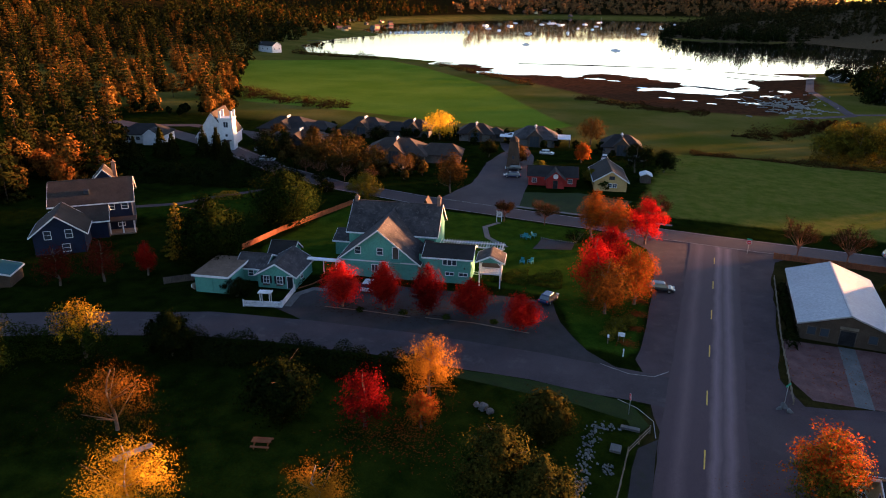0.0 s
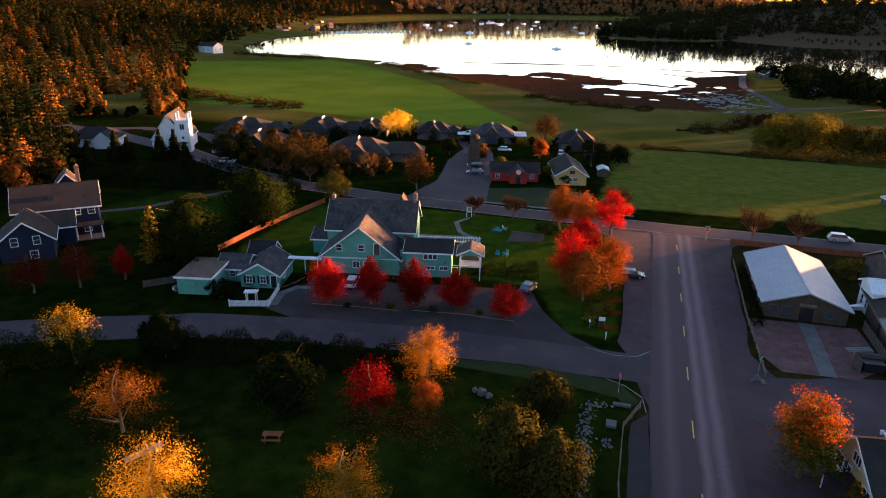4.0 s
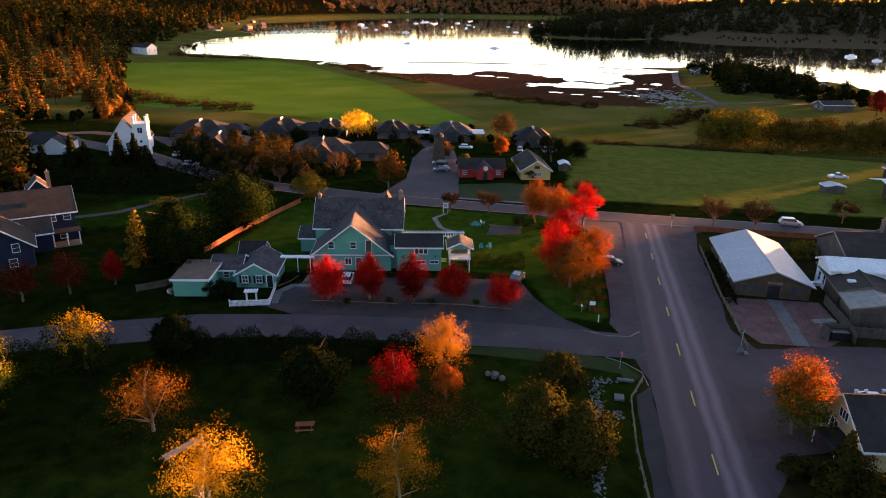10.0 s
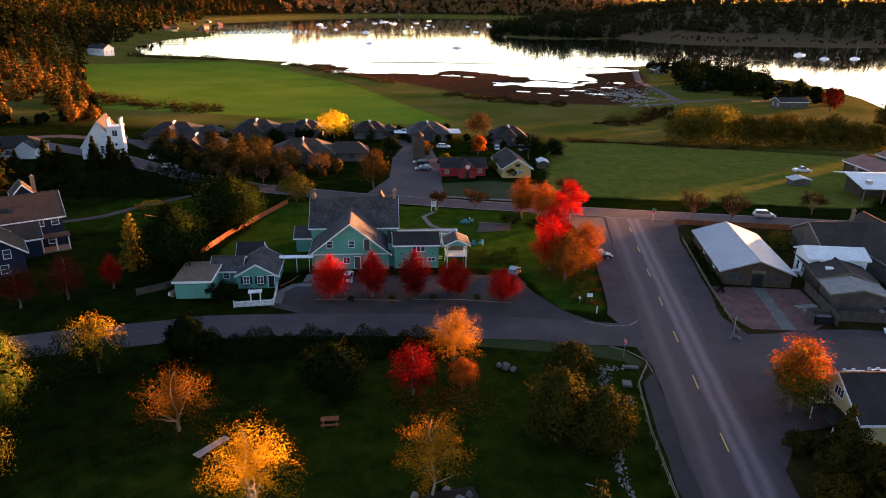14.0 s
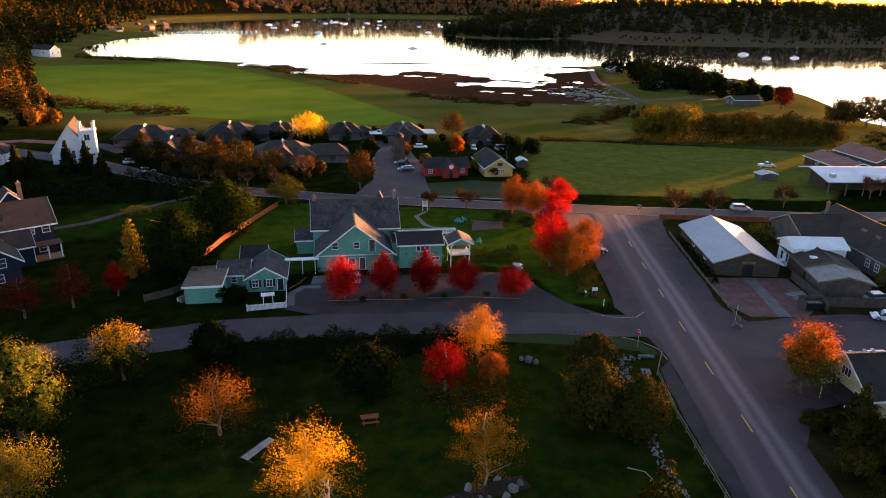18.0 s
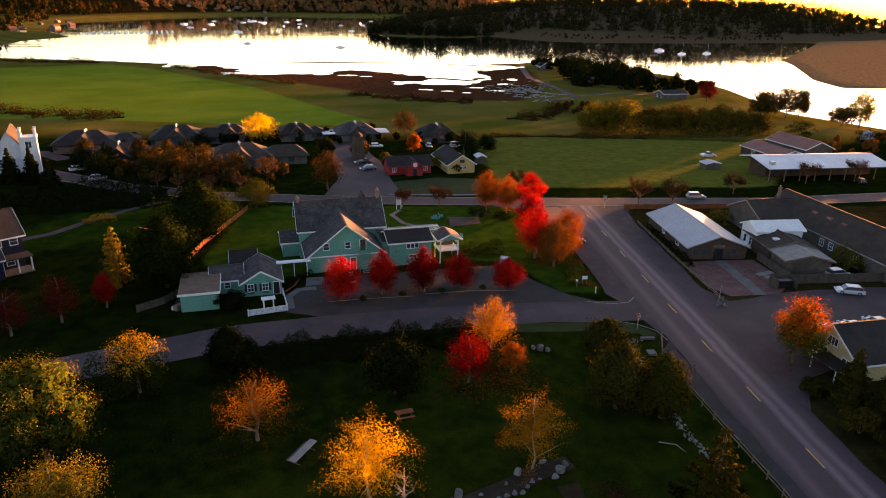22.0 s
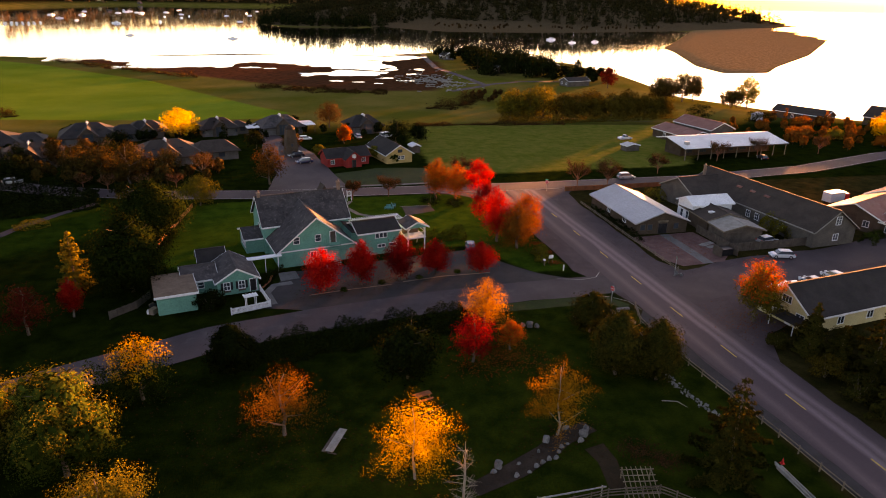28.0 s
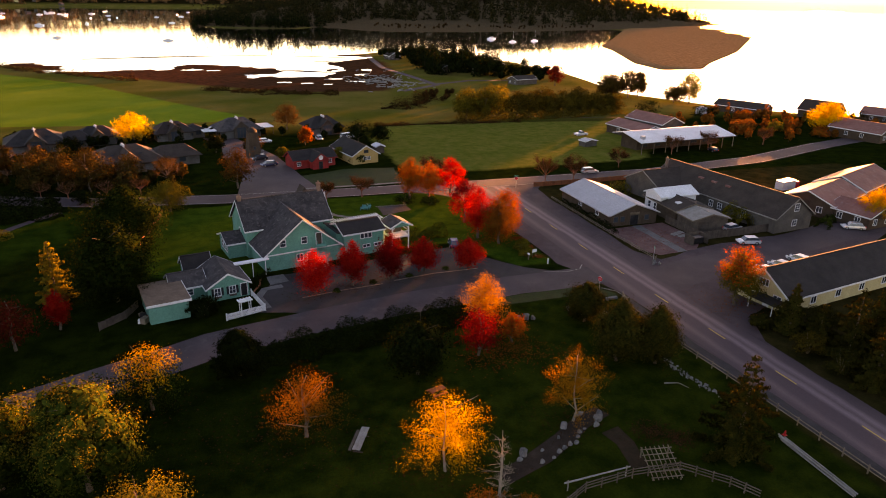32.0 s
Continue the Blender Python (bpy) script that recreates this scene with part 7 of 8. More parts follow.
panel_fence("cedar_fence", [(-79.3, 30.5), (-78.8, 42), (-75.4, 66)], 1.1, "wood_red", "tall cedar board fence glowing in the low sun")
panel_fence("board_fence", [(-80.5, 12.5), (-77.5, 15.5), (-76.2, 19)], 1.2, "wood_dark", "short dark board fence beside the garage")
panel_fence("board_fence", [(24.8, 21.3), (34, 21.6), (43.5, 22.2)], 1.7, "wood_dark", "dark board fence of the barn yard")
panel_fence("board_fence", [(24.8, 21.3), (24.8, 33)], 1.6, "wood_dark", "dark board fence beside the barn")
rail_fence("rail_fence", [(-5.4, 2.2), (-7.1, -2.5), (-7.2, -12), (-6.7, -20), (-6.0, -30), (-5.5, -44)], 1.05, "wood", "grey split-rail fence along the road")
rail_fence("rail_fence", [(9.4, 14.5), (9.3, 32), (9.9, 56)], 0.9, "wood", "low rail fence beside the workshop yard", rails=(0.3, 0.6))
rail_fence("rail_fence", [(-46, 35), (-36, 36)], 1.0, "white", "white rail fence behind the annex")
panel_fence("board_fence", [(10.5, 66.5), (30, 66.8), (52, 68)], 1.2, "wood_red", "low cedar fence along the street")
rail_fence("garden_fence", [(-37.5, -37.2), (-33.5, -35.3), (-28.2, -34.9), (-23.2, -35.4), (-20, -38.7), (-18.6, -41)], 1.2, "wood_dark", "crooked garden fence of dark poles", 1.6, (0.4, 0.75, 1.05))
bm_ = thing("handrail", 0, 0, 0, z=0, label="pale wooden handrail along the garden", category="handrail")
bm = bmesh.new()
tube(bm, (-35.4, -34.6, gz(-35, -34) + 0.95), (-28.2, -34.4, gz(-28, -34) + 1.0), 0.09, 0.07, 7)
part("pole", bm, "wood_pale", bm_)
for x, y in ((-35.0, -34.6), (-28.6, -34.42)):
    bm = bmesh.new()
    tube(bm, (x, y, gz(x, y) - 0.2), (x, y, gz(x, y) + 1.18), 0.08, 0.07, 6)
    part("post", bm, "wood_pale", bm_)
# leaning trellis
tl = thing("trellis", -24.7, -34.5, -14, label="grey lattice trellis leaning low over the garden", category="trellis")
lean = pose(0, 0, 0.75, 14, -4, 0)
for i in range(7):
    bm = bmesh.new()
    box(bm, -1.45 + i * 0.46, -1.37 + i * 0.46, -1.95, 1.95, 0, 0.05, m=lean)
    part("slat", bm, "wood", tl)
for i in range(6):
    bm = bmesh.new()
    box(bm, -1.6, 1.6, -1.75 + i * 0.66, -1.67 + i * 0.66, 0.052, 0.1, m=lean)
    part("slat", bm, "wood", tl)
for x, y, z in ((-1.4, 1.7, 1.25), (1.35, 1.7, 1.05), (-1.4, -1.7, 0.4), (1.35, -1.7, 0.25)):
    part("post", boxes((x - 0.05, x + 0.05, y - 0.05, y + 0.05, -0.2, z)), "wood", tl)


# ---- park furniture ----
pt = thing("picnic_table", -41.6, -15.6, 16, label="reddish wooden picnic table on the lawn", category="picnic table")
for i in range(5):
    part("top_board", boxes((-0.98, 0.98, -0.4 + i * 0.165, -0.25 + i * 0.165, 0.72, 0.77)), "wood_red", pt)
for s in (-1, 1):
    part("seat", boxes((-0.98, 0.98, s * 0.72 - 0.14, s * 0.72 + 0.14, 0.42, 0.47)), "wood_red", pt)
    for x in (-0.7, 0.7):
        bm = bmesh.new()
        tube(bm, (x, s * 0.65, 0), (x, s * 0.2, 0.72), 0.05, 0.05, 4)
        part("leg", bm, "wood_red", pt)
for x in (-0.7, 0.7):
    part("cross_bar", boxes((x - 0.04, x + 0.04, -0.8, 0.8, 0.36, 0.42)), "wood_red", pt)
lt = thing("long_table", -51.9, -22.1, 63, label="long silvery plank table in the grass", category="table")
for i in range(3):
    part("plank", boxes((-1.9, 1.9, -0.4 + i * 0.28, -0.14 + i * 0.28, 0.7, 0.77)), "wood_pale", lt)
for x in (-1.3, 1.3):
    part("trestle", boxes((x - 0.05, x + 0.05, -0.5, 0.5, 0, 0.08), (x - 0.05, x + 0.05, -0.06, 0.06, 0.05, 0.7)), "wood_dark", lt)
part("seat", boxes((-1.7, 1.7, 0.62, 0.9, 0.4, 0.45), (-1.3, -1.2, 0.7, 0.82, 0, 0.4), (1.2, 1.3, 0.7, 0.82, 0, 0.4)), "wood_dark", lt)


def stone(bm, x, y, z, r, seed):
    rnd = random.Random(seed)
    vs = bmesh.ops.create_icosphere(bm, subdivisions=2, radius=1, matrix=pose(x, y, z, rnd.uniform(0, 90), rnd.uniform(0, 90), rnd.uniform(0, 360)) @ Matrix.Diagonal((r * rnd.uniform(0.8, 1.2), r * rnd.uniform(0.6, 1.0), r * rnd.uniform(0.5, 0.8), 1)))["verts"]
    for v in vs:
        v.co += Vector((noise.noise(v.co * 2.1), noise.noise(v.co * 2.3 + Vector((9, 0, 0))), noise.noise(v.co * 1.9))) * r * 0.35


def boulder(x, y, r, seed, group="", label="grey boulder on the grass"):
    bm = bmesh.new()
    stone(bm, 0, 0, r * 0.3, r, seed)
    ob = finish("boulder", bm, "stone")
    ob.matrix_basis = pose(x, y, gz(x, y))
    return tagged(ob, label, "boulder", group)


rs_ = random.Random(5)
edge = [(-26.3, -25.5, 0.85), (-25.6, -24.6, 0.6), (-27.0, -26.4, 0.55), (-27.8, -24.1, 0.65), (-28.6, -26.6, 0.3), (-29.4, -27.0, 0.35), (-30.0, -27.7, 0.42), (-30.6, -28.5, 0.45), (-31.4, -28.6, 0.5), (-32.2, -28.9, 0.5), (-33.0, -29.3, 0.45),
        (-34.0, -30.0, 0.3), (-35.4, -30.3, 0.5), (-36.7, -28.6, 0.8), (-30.6, -25.7, 0.7), (-32.0, -27.2, 0.35), (-37.4, -29.3, 0.5), (-34.6, -28.6, 0.3)]
for i, (x, y, r) in enumerate(edge):
    boulder(x, y, r * 0.8, i, "stones edging the dry stream", "pale stone edging the dry stream bed")
for i, (x, y, r) in enumerate(((-23.1, -0.4, 0.7), (-22.2, -0.8, 0.5), (-24.0, -0.1, 0.45), (-15.6, 0.4, 0.6), (8.4, 13.4, 0.6), (8.9, 12.6, 0.5), (7.8, 12.8, 0.35))):
    boulder(x, y, r, 40 + i, "", "dark boulder beside the lane" if i < 4 else "stone at the street corner")
strip("dry_stream", [(-25, -24), (-28.5, -25.6), (-31.5, -27.4), (-35, -29.4), (-40, -31.5)], 2.0, "soil", 0.03, "dark bed of the dry stream", wob=0.3, category="ground")
poles = thing("pole_stack", -9.3, -34.4, -91, label="stack of long pale poles lying beside the road fence", category="timber")
for i in range(7):
    bm = bmesh.new()
    y_, z_ = (-0.42 + 0.21 * (i % 4), 0.12 + 0.2 * (i // 4))
    tube(bm, (-0.3 * (i % 3), y_, z_), (9.0 - 0.8 * (i % 2), y_ + 0.2 * math.sin(i * 2.1), z_ + 0.05), 0.1, 0.075, 7)
    part("pole", bm, "wood_pale", poles)
strip("bare_track", [(-26.2, -27.5), (-25.6, -30), (-26.4, -33.8)], 2.2, "park_dirt", 0.02, "bare earth track beside the dry stream", wob=0.4, category="path")
# stone-filled drain at the junction
drain = thing("stone_drain", 0, 0, 0, z=0, label="roadside drain lined with pale broken stone", category="drain")
rs_ = random.Random(9)
bm = bmesh.new()
k_ = 0
for (x0, y0), (x1, y1), w in (((-8.6, 1.7), (-11, 1.2), 0.9), ((-11, 1.2), (-11.1, -4), 0.8), ((-11.1, -4), (-10.4, -12), 0.8), ((-10.4, -12), (-11.2, -19), 0.5), ((-11.2, -19), (-9.9, -25.5), 0.55), ((-8.7, -4.8), (-8.6, -6.4), 0.8)):
    for i in range(int(math.hypot(x1 - x0, y1 - y0) * 15)):
        u, r = rs_.random(), rs_.uniform(0.07, 0.19)
        px, py = x0 + (x1 - x0) * u + rs_.gauss(0, w * 0.5), y0 + (y1 - y0) * u + rs_.gauss(0, w * 0.4)
        vs = bmesh.ops.create_icosphere(bm, subdivisions=1, radius=r, matrix=pose(px, py, gz(px, py) + r * 0.35, rs_.uniform(0, 90), rs_.uniform(0, 90)) @ Matrix.Diagonal((1.2, 0.85, 0.65, 1)))["verts"]
part("broken_stone", bm, "stone", drain)["kind"] = "stuff"
part("culvert_lid", boxes((-8.9, -7.8, -2.6, -1.4, 0.1, 0.4)), "concrete", drain, "square concrete inlet")
part("culvert_head", boxes((-8.4, -6.4, 1.9, 2.4, -0.3, 0.35)), "concrete", drain)
patch("verge", [(-5.4, 3.6), (-8, 7.2), (-14, 8.2), (-30, 6.6), (-31, 4.6), (-14, 4.9), (-8, 3.8), (-6.6, 1.4)], "garden_lawn", 0.012, "mossy green verge", wob=0.2)
strip("kerb_line", [(-4.7, 1.5), (-5.2, 4.6), (-7.2, 6.6), (-9.5, 7.6)], 0.1, "paint_white", 0.07, "thin white kerb line at the junction", wob=0.01, category="road marking")
strip("kerb_line", [(-12.6, 15.0), (-9, 13.9), (-6, 14.4), (-4.4, 16.4)], 0.1, "paint_white", 0.07, "thin white kerb line at the junction", wob=0.01, category="road marking")
strip("log_edging", [(-53, 15.4), (-47, 16.5), (-40, 17.3)], 0.25, "wood", 0.18, "log edging of the parking yard", wob=0.02, category="kerb")
strip("log_edging", [(-38, 18.0), (-31, 19.2), (-23, 19.3)], 0.25, "wood", 0.18, "log edging of the parking yard", wob=0.02, category="kerb")
for i, (x, y) in enumerate(((-47.6, 16.2), (-41.5, 18.0), (-35.2, 19.0), (-28.4, 20.2))):
    bush("shrub", x, y, 0.8, 0.7, "leaf_green", "small clipped shrub between the maples", k=260, size=0.12, seed=300 + i, group="shrubs between the maples")
# dead tree with bare grey limbs
dt = thing("dead_tree", -42.0, -34.6, 0, label="dead grey tree with bare broken limbs", category="tree")
rnd_ = random.Random(31)
bm = bmesh.new()
tube(bm, (0, 0, -0.3), (0.15, 0.1, 4.5), 0.16, 0.1, 7)
tube(bm, (0.15, 0.1, 4.5), (0.1, 0.25, 8.0), 0.1, 0.02, 6)
for i in range(46):
    z = rnd_.uniform(0.8, 7.4)
    an, ln = rnd_.uniform(0, 6.28), rnd_.uniform(0.7, 2.2) * (1.1 - z / 10)
    e_ = Vector((math.cos(an) * ln, math.sin(an) * ln, z + rnd_.uniform(-0.2, 0.6)))
    tube(bm, (0.1, 0.1, z), e_, 0.035, 0.012, 4)
    for j in range(3):
        tube(bm, Vector((0.1, 0.1, z)).lerp(e_, 0.5 + 0.2 * j), e_ + Vector((rnd_.uniform(-0.5, 0.5), rnd_.uniform(-0.5, 0.5), rnd_.uniform(-0.2, 0.5))), 0.014, 0.006, 3)
part("trunk", bm, "bark_pale", dt)
bush("shrub", -43.5, -35.6, 2.4, 2.6, "leaf_brown", "rusty shrub at the foot of the dead tree", k=1200, size=0.14, seed=320)
bush("shrub", -39.6, -36.2, 1.6, 1.6, "leaf_orange", "small orange shrub in the garden", k=700, size=0.12, seed=321)
br = thing("fallen_branch", -13.6, -22.0, -30, label="pale fallen branch in the lawn", category="branch")
bm = bmesh.new()
tube(bm, (-1.3, 0, 0.12), (0.4, 0.3, 0.2), 0.07, 0.05, 6)
tube(bm, (0.4, 0.3, 0.2), (1.5, -0.4, 0.1), 0.05, 0.02, 6)
part("limb", bm, "wood_pale", br)


# ---- signs, posts and yard things ----
def octagon_sign(x, y, angle, label):
    s_ = thing("stop_sign", x, y, angle, label=label, category="sign")
    bm = bmesh.new()
    tube(bm, (0, 0, -0.2), (0, 0, 2.1), 0.035, 0.035, 6)
    part("pole", bm, "steel", s_)
    bm = bmesh.new()
    tube(bm, (0, -0.03, 2.25), (0, -0.05, 2.25), 0.4, 0.4, 8)
    pl = part("plate", bm, "sign_red", s_)
    bm = bmesh.new()
    tube(bm, (0, -0.02, 2.25), (0, -0.029, 2.25), 0.44, 0.44, 8)
    part("rim", bm, "white", pl)
    for dx in (-0.18, -0.06, 0.06, 0.18):
        part("letter_bar", boxes((dx - 0.03, dx + 0.03, -0.058, -0.05, 2.17, 2.33)), "white", pl)
    return s_


s1 = octagon_sign(6.1, 67.6, -10, "red stop sign with a green street name blade")
part("name_blade", boxes((-0.45, 0.45, -0.02, 0.02, 2.75, 2.95)), "sign_green", s1)
octagon_sign(-7.9, 5.0, -70, "red stop sign at the end of the lane")
ss = thing("street_sign", 8.4, 13.9, 60, label="green street name sign on a steel pole", category="sign")
bm = bmesh.new()
tube(bm, (0, 0, -0.2), (0, 0, 2.6), 0.035, 0.035, 6)
part("pole", bm, "steel", ss)
part("name_blade", boxes((-0.55, 0.55, -0.02, 0.02, 2.6, 2.85)), "sign_green", ss)
ins = thing("inn_sign", -41.9, 66.6, 20, label="white hanging inn sign on a post with dark lettering", category="sign")
for x in (-0.55, 0.5):
    part("post", boxes((x, x + 0.12, -0.06, 0.06, -0.2, 2.5)), "white", ins)
part("board", boxes((-0.45, 0.5, -0.03, 0.03, 1.0, 2.2)), "white", ins)
for z in (1.9, 1.65, 1.4):
    part("letter_bar", boxes((-0.3, 0.35, -0.04, -0.03, z - 0.06, z + 0.06)), "wood_dark", ins)
part("cap", boxes((-0.7, 0.75, -0.14, 0.14, 2.5, 2.62)), "wood_red", ins)
ys = thing("yard_sign", -11.0, 22.0, 10, label="small white sign on a post beside the lane", category="sign")
part("board", boxes((-0.45, 0.45, -0.02, 0.02, 0.9, 1.5)), "white", ys)
for x in (-0.4, 0.34):
    part("post", boxes((x, x + 0.06, 0.02, 0.07, -0.2, 1.5)), "wood", ys)
mbx = thing("mailbox", -12.6, 21.0, 10, label="white mailbox on a wooden post", category="mailbox")
part("post", boxes((-0.06, 0.06, -0.06, 0.06, -0.2, 1.0)), "wood", mbx)
bm = bmesh.new()
prism(bm, [(-0.12, 1.0), (0.12, 1.0), (0.12, 1.16), (0.07, 1.25), (-0.07, 1.25), (-0.12, 1.16)], -0.25, 0.25)
part("box", bm, "white", mbx)
pole_ = thing("marker_post", -10.2, 18.2, 0, label="short white marker post", category="post")
part("post", boxes((-0.07, 0.07, -0.07, 0.07, -0.2, 1.1)), "white", pole_)


def garden_chair(x, y, angle):
    c = thing("garden_chair", x, y, angle, label="turquoise slatted garden chair on the lawn", category="chair", group="turquoise garden chairs")
    for i in range(4):
        part("seat_slat", boxes((-0.3, 0.3, -0.3 + i * 0.15, -0.18 + i * 0.15, 0.36 - i * 0.02, 0.4 - i * 0.02)), "plastic_teal", c)
    for i in range(4):
        bm = bmesh.new()
        box(bm, -0.29 + i * 0.15, -0.17 + i * 0.15, -0.02, 0.02, 0, 0.75, m=pose(0, 0.3, 0.32, -22))
        part("back_slat", bm, "plastic_teal", c)
    for s in (-1, 1):
        part("arm", boxes((s * 0.4 - 0.07, s * 0.4 + 0.07, -0.4, 0.35, 0.58, 0.62)), "plastic_teal", c)
        for y_ in (-0.34, 0.26):
            part("leg", boxes((s * 0.38 - 0.04, s * 0.38 + 0.04, y_, y_ + 0.08, 0, 0.58)), "plastic_teal", c)
    return c


for x, y, an in ((-31.0, 45.0, 10), (-29.7, 45.7, -20), (-33.5, 58.4, 40), (-32.7, 60.0, 80), (-34.5, 58.4, -30)):
    garden_chair(x, y, an)
patch("patio", [(-31, 59.5), (-24.6, 59.6), (-24.4, 55.6), (-31.2, 53.2)], "lot", 0.04, "grey garden patio edged with stones", wob=0.1, category="paving")
for i in range(16):
    boulder(-31.2 + i * 0.45, 59.8 + 0.1 * math.sin(i), 0.18, 80 + i, "stones round the patio", "small pale stone edging the patio")
strip("garden_path", [(-41.6, 66), (-43.4, 62), (-41, 56), (-36, 52)], 1.1, "concrete", 0.03, "pale garden path to the inn sign", wob=0.1, category="path")
strip("garden_path", [(-125, 38), (-117, 43), (-110, 49), (-106, 58), (-101, 66), (-96, 73)], 1.8, "gravel", 0.03, "winding gravel path in the lawn", wob=0.2, category="path")
strip("garden_path", [(-58.3, 13.4), (-59.4, 17.8), (-58.2, 20.6), (-55.4, 21.2)], 1.3, "concrete", 0.035, "curved concrete walk beside the cottage", wob=0.05, category="path")
strip("brick_edge", [(-60.0, 19.0), (-58.9, 21.5), (-58.6, 24.0)], 0.35, "wood_red", 0.4, "curved brick planter edge", wob=0.02, category="kerb")
patch("yard_lawn", [(-43, 78.5), (-26, 78.6), (-19.5, 79), (-18, 96), (-31, 97.5), (-44, 92)], "garden_lawn", 0.004, "shaded front gardens", wob=0.3)
strip("village_walk", [(-44.5, 79.2), (-30, 79.0), (-8, 79.6)], 1.2, "concrete", 0.05, "pale pavement along the street", wob=0.05, category="pavement")
strip("field_track", [(95, 160), (70, 168), (45, 178)], 0.8, "soil", 0.03, "dark ditch across the meadow", wob=0.3, category="ground")
strip("church_road", [(-200, 118), (-178, 131), (-150, 128), (-138, 118)], 5, "gravel", 0.04, "pale gravel road by the church", category="road")
strip("point_road", [(30, 262), (56, 285), (54, 326), (49, 384), (56, 450), (62, 490)], 4.5, "gravel", 0.06, "grey lane along the point", category="road")
strip("point_road", [(56, 288), (82, 303), (110, 300)], 4.0, "gravel", 0.06, "grey lane between the shore houses", category="road")
for i, (x, y, an) in enumerate(((22.6, 26, 20), (23.4, 24.5, 10))):
    b_ = thing("timber_stack", x, y, an, label="stack of pale planks in the yard", category="timber")
    for j in range(4):
        part("plank", boxes((-1.8, 1.8, -0.5 + j * 0.26, -0.28 + j * 0.26, 0.05 + 0.06 * (j % 2), 0.12 + 0.06 * (j % 2))), "wood_pale", b_)
dmp = thing("dumpster_pen", 22.6, 20.2, 4, label="dark wooden pen round a dumpster", category="enclosure")
for d in ((-1.8, 1.8, 1.2, 1.28, 0, 1.8), (-1.8, -1.72, -1.2, 1.2, 0, 1.8), (1.72, 1.8, -1.2, 1.2, 0, 1.8)):
    part("side", boxes(d), "wood_dark", dmp)
part("dumpster", boxes((-1.2, 1.2, -0.6, 0.9, 0.1, 1.3)), "black_metal", dmp)
bt = thing("boat", 25.6, 40.2, 110, label="small white boat stored beside the barn", category="boat")
bm = bmesh.new()
prism(bm, [(-0.3, 0.1), (0.3, 0.1), (0.75, 0.8), (-0.75, 0.8)], -1.6, 1.4)
for v in bm.verts:
    if v.co.y > 1:
        v.co.x *= 0.15
part("hull", bm, "boat_white", bt)
hedge("ivy_hedge", [(38.5, 25), (40.5, 28.5), (40.3, 33)], 3.0, 3.6, "leaf_olive", "yellow-green climbers against the hall", k=1700, size=0.26, seed=330)
hedge("garden_bed", [(10.6, 29), (11.0, 38), (10.8, 52)], 1.1, 1.6, "leaf_dark", "dark shrubs along the workshop wall", k=1300, size=0.2, seed=331)
hedge("garden_bed", [(26, 56), (34, 58), (40, 60)], 2.2, 4.5, "leaf_olive", "garden shrubs behind the workshop", k=1500, size=0.26, seed=332)
hedge("garden_bed", [(54, 20.5), (60, 24), (66, 26)], 1.6, 2.4, "leaf_green", "green shrubs beside the hall", k=1200, size=0.24, seed=333)
rs_ = random.Random(44)
for i in range(9):
    bl = thing("bin", -72.5 + rs_.uniform(-1.8, 1.8) - 1.5, 14.8 + rs_.uniform(-1.5, 1.5), rs_.uniform(0, 90), label="odd box stored beside the garage", category="box", group="clutter by the garage")
    s_ = rs_.uniform(0.3, 0.6)
    part("body", boxes((-s_, s_, -s_ * 0.7, s_ * 0.7, 0, s_ * 1.4), (-s_ * 1.06, s_ * 1.06, -s_ * 0.76, s_ * 0.76, s_ * 1.4, s_ * 1.5)), ("wood", "white", "black_metal", "wood_red")[i % 4], bl)
# driftwood on the beach
dw = random.Random(61)
bm = bmesh.new()
for i in range(150):
    x, y, an = dw.gauss(33, 9), dw.gauss(305, 22), dw.uniform(0, 3.14)
    ln = dw.uniform(1.5, 5)
    tube(bm, (x, y, gz(x, y) + 0.25), (x + math.cos(an) * ln, y + math.sin(an) * ln, gz(x, y) + 0.35), 0.28, 0.2, 5)
tagged(finish("driftwood", bm, "wood_pale"), "scattered pale driftwood logs on the beach", "driftwood", kind="stuff")
# tide pools' mud bars stay in the ground sheet; boats lie on the bay


def moored_boat(x, y, angle, length, mast, label, group):
    b_ = thing("boat", x, y, angle, z=SEA, label=label, category="boat", group=group)
    bm, rows_ = bmesh.new(), []
    for u, w in ((0, 0.75), (0.3, 1.0), (0.65, 0.85), (0.9, 0.4), (1.0, 0.04)):
        xx, ww = length * (u - 0.5), w * length * 0.15
        rows_.append([bm.verts.new(v) for v in ((xx, 0, -0.3), (xx, ww * 0.8, 0.0), (xx, ww, length * 0.11), (xx, -ww, length * 0.11), (xx, -ww * 0.8, 0.0))])
    for a_, c_ in zip(rows_, rows_[1:]):
        for i in range(5):
            bm.faces.new((a_[i], a_[(i + 1) % 5], c_[(i + 1) % 5], c_[i]))
    bm.faces.new(rows_[0])
    bmesh.ops.recalc_face_normals(bm, faces=bm.faces[:])
    part("hull", bm, "boat_white", b_)
    part("cabin", boxes((-length * 0.2, length * 0.18, -length * 0.09, length * 0.09, length * 0.1, length * 0.2)), "boat_white", b_)
    part("cabin_window", boxes((-length * 0.12, length * 0.19, -length * 0.092, length * 0.092, length * 0.14, length * 0.18)), "glass", b_)
    if mast:
        bm = bmesh.new()
        tube(bm, (length * 0.05, 0, length * 0.1), (length * 0.05, 0, mast), 0.09, 0.05, 5)
        tube(bm, (length * 0.05, 0, length * 0.28), (-length * 0.4, 0, length * 0.28), 0.08, 0.07, 5)
        part("mast", bm, "steel", b_)
    return b_


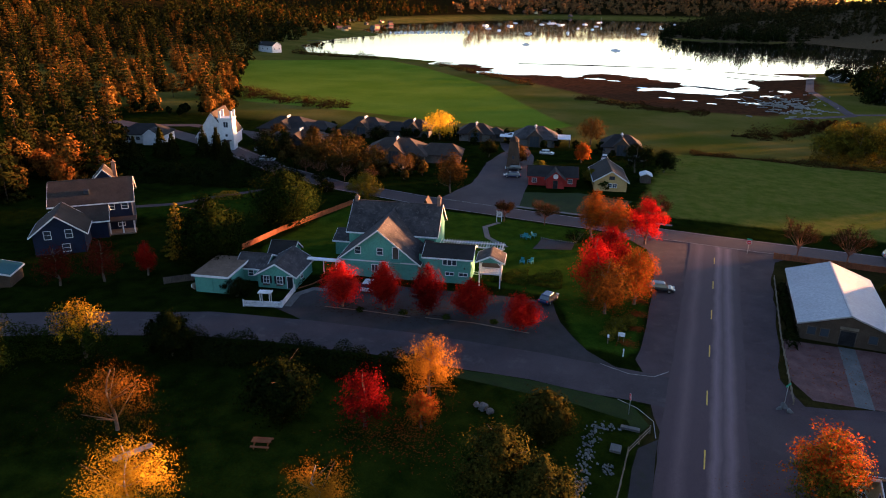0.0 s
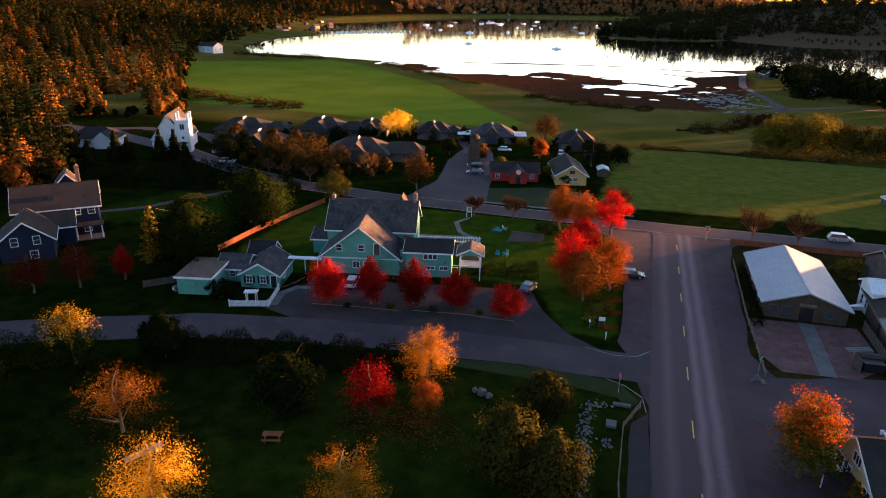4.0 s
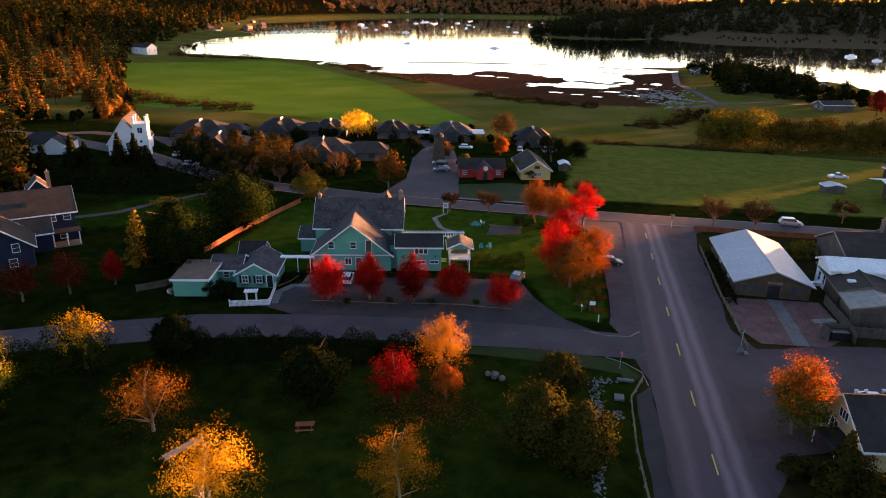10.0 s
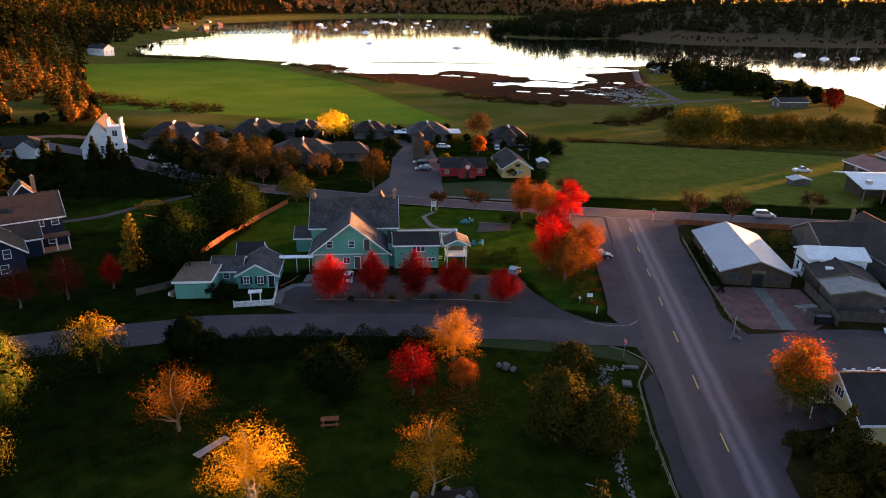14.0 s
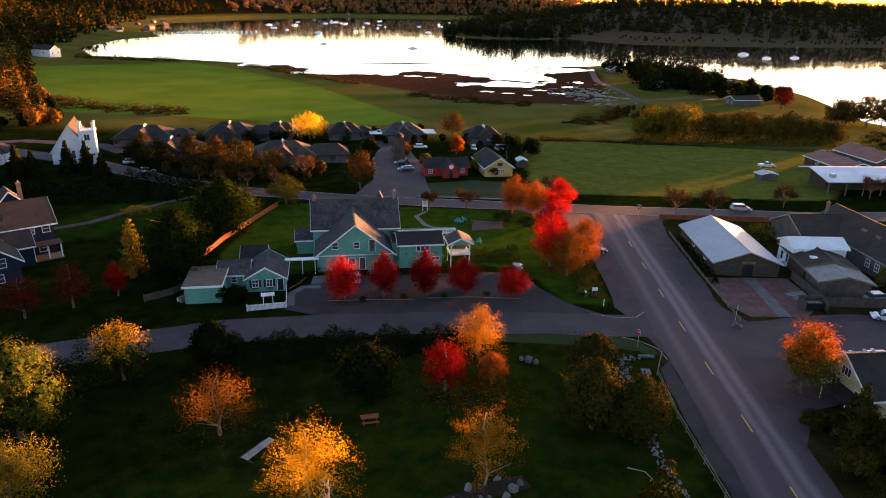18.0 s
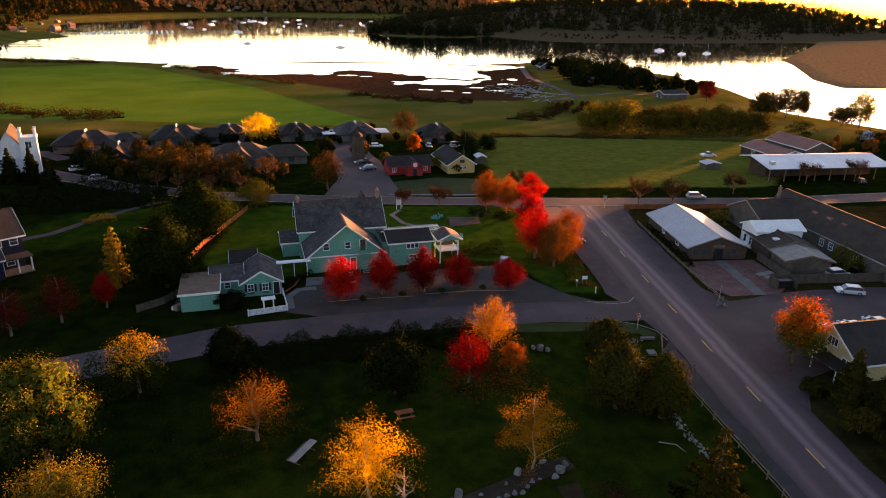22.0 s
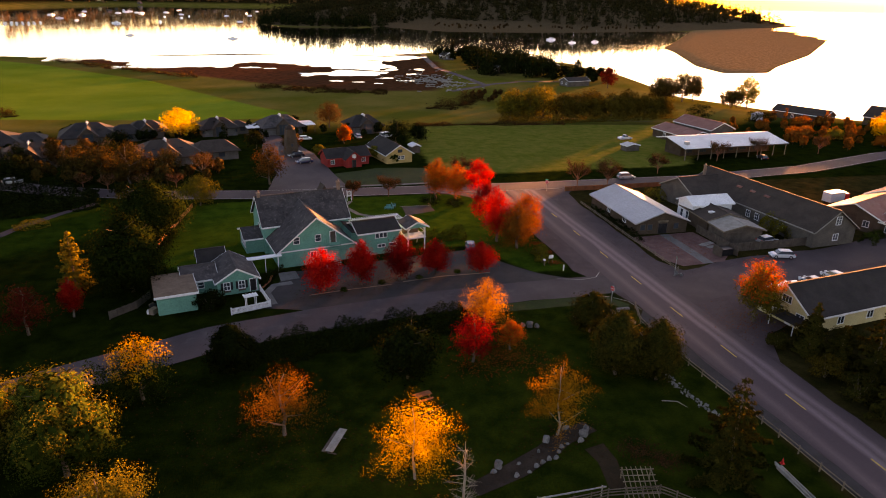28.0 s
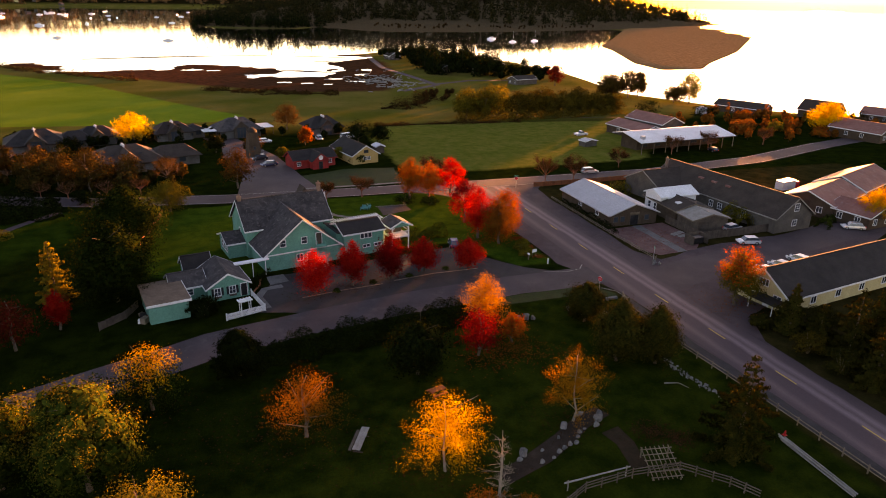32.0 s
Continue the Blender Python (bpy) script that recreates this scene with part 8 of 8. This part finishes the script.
moored_boat(-208, 711, 40, 9, 0, "dark-looking motor boat moored in the bay", "boats moored in the bay")
moored_boat(-102, 673, 0, 10, 0, "white motor boat moored in the bay", "boats moored in the bay")
moored_boat(265, 710, 20, 13, 0, "white cabin cruiser behind the point", "boats behind the point")
moored_boat(270, 658, 10, 9, 12, "small white sailing boat behind the point", "boats behind the point")
moored_boat(306, 675, 15, 10, 13, "white sailing boat behind the point", "boats behind the point")
moored_boat(260, 539, 70, 7, 9, "small sailing boat near the sand spit", "boats behind the point")
rm = random.Random(62)
for i in range(26):
    moored_boat(-250 + rm.uniform(-190, 160), 1180 + rm.uniform(-220, 500), rm.uniform(0, 180), rm.uniform(8, 13), rm.choice((0, 0, 11)), "distant boat at its mooring", "boats moored in the far bay")
mar = thing("marina_pier", -462, 854, 44, z=SEA, label="long timber pier of the marina", category="pier")
part("deck", boxes((0, 130, -2, 2, 0.8, 1.1)), "wood", mar)
for i in range(13):
    part("pile", boxes((i * 10, i * 10 + 0.4, -2, -1.6, -2, 2)), "wood_dark", mar)
for i in range(34):
    moored_boat(-448 + (i % 17) * 5.2 + rm.uniform(-1, 1), 862 + (i % 17) * 5.0 + (12 if i < 17 else -10) + rm.uniform(-1, 1), 110 + rm.uniform(-6, 6), rm.uniform(8, 12), rm.choice((0, 0, 0, 11)), "boat berthed at the marina pier", "boats in the marina")
pier = thing("beach_pier", -444, 606, 24, z=SEA, label="old timber pier at the beach", category="pier")
part("deck", boxes((0, 60, -1.5, 1.5, 0.9, 1.2)), "wood_dark", pier)
for i in range(9):
    part("pile", boxes((i * 8, i * 8 + 0.4, -1.5, -1.1, -2, 1.8)), "wood_dark", pier)
cn = thing("traffic_cone", -8.6, -33.8, 0, label="small orange traffic cone by the fence", category="cone")
bm = bmesh.new()
tube(bm, (0, 0, 0.03), (0, 0, 0.6), 0.16, 0.03, 10)
box(bm, -0.2, 0.2, -0.2, 0.2, 0, 0.04)
part("body", bm, "sign_red", cn)

# tide pools in the marsh and mud bars in the shallows
rnd = random.Random(404)
for x, y, a_, b_ in ((-74, 384, 9, 5), (-62, 378, 5, 3), (-24.6, 309, 5, 2.6), (-13, 304, 4, 2), (16, 309, 8, 3), (25.7, 343, 5, 4), (35, 371, 4, 6), (-40, 352, 6, 3), (-3, 297, 3, 1.6), (6, 322, 5, 2.4), (-92, 396, 6, 3)):
    ring = [(x + a_ * math.cos(i * 0.5236) * rnd.uniform(0.6, 1.15), y + b_ * math.sin(i * 0.5236) * rnd.uniform(0.6, 1.15)) for i in range(12)]
    patch("tide_pool", ring, "water", 0.05, "shallow bright pool in the salt marsh", wob=0.2, category="water")
for line in ([(-150, 470), (-100, 484), (-54, 492), (-20, 494)], [(0, 486), (21, 478), (40, 470)], [(-20, 378), (-8, 374), (6, 366), (20, 362)], [(-8, 340), (4, 335), (18, 338)], [(4, 446), (14, 438), (30, 436)], [(30, 640), (51, 635), (75, 619), (84, 590)]):
    for x, y in line[:1]:
        bm = bmesh.new()
        top, side = [], []
        for i, (u, v) in enumerate(line):
            w_ = 1.6 * (0.5 + rnd.random()) if 0 < i < len(line) - 1 else 0.2
            top.append((bm.verts.new((u, v - w_ * 2.2, SEA + 0.02)), bm.verts.new((u, v, SEA + 0.22)), bm.verts.new((u, v + w_ * 2.2, SEA + 0.02))))
        for p_, q_ in zip(top, top[1:]):
            bm.faces.new((p_[0], q_[0], q_[1], p_[1])), bm.faces.new((p_[1], q_[1], q_[2], p_[2]))
        tagged(finish("mud_bar", bm, "soil"), "thin dark mud bar in the shallows", "mud bar", kind="structure")
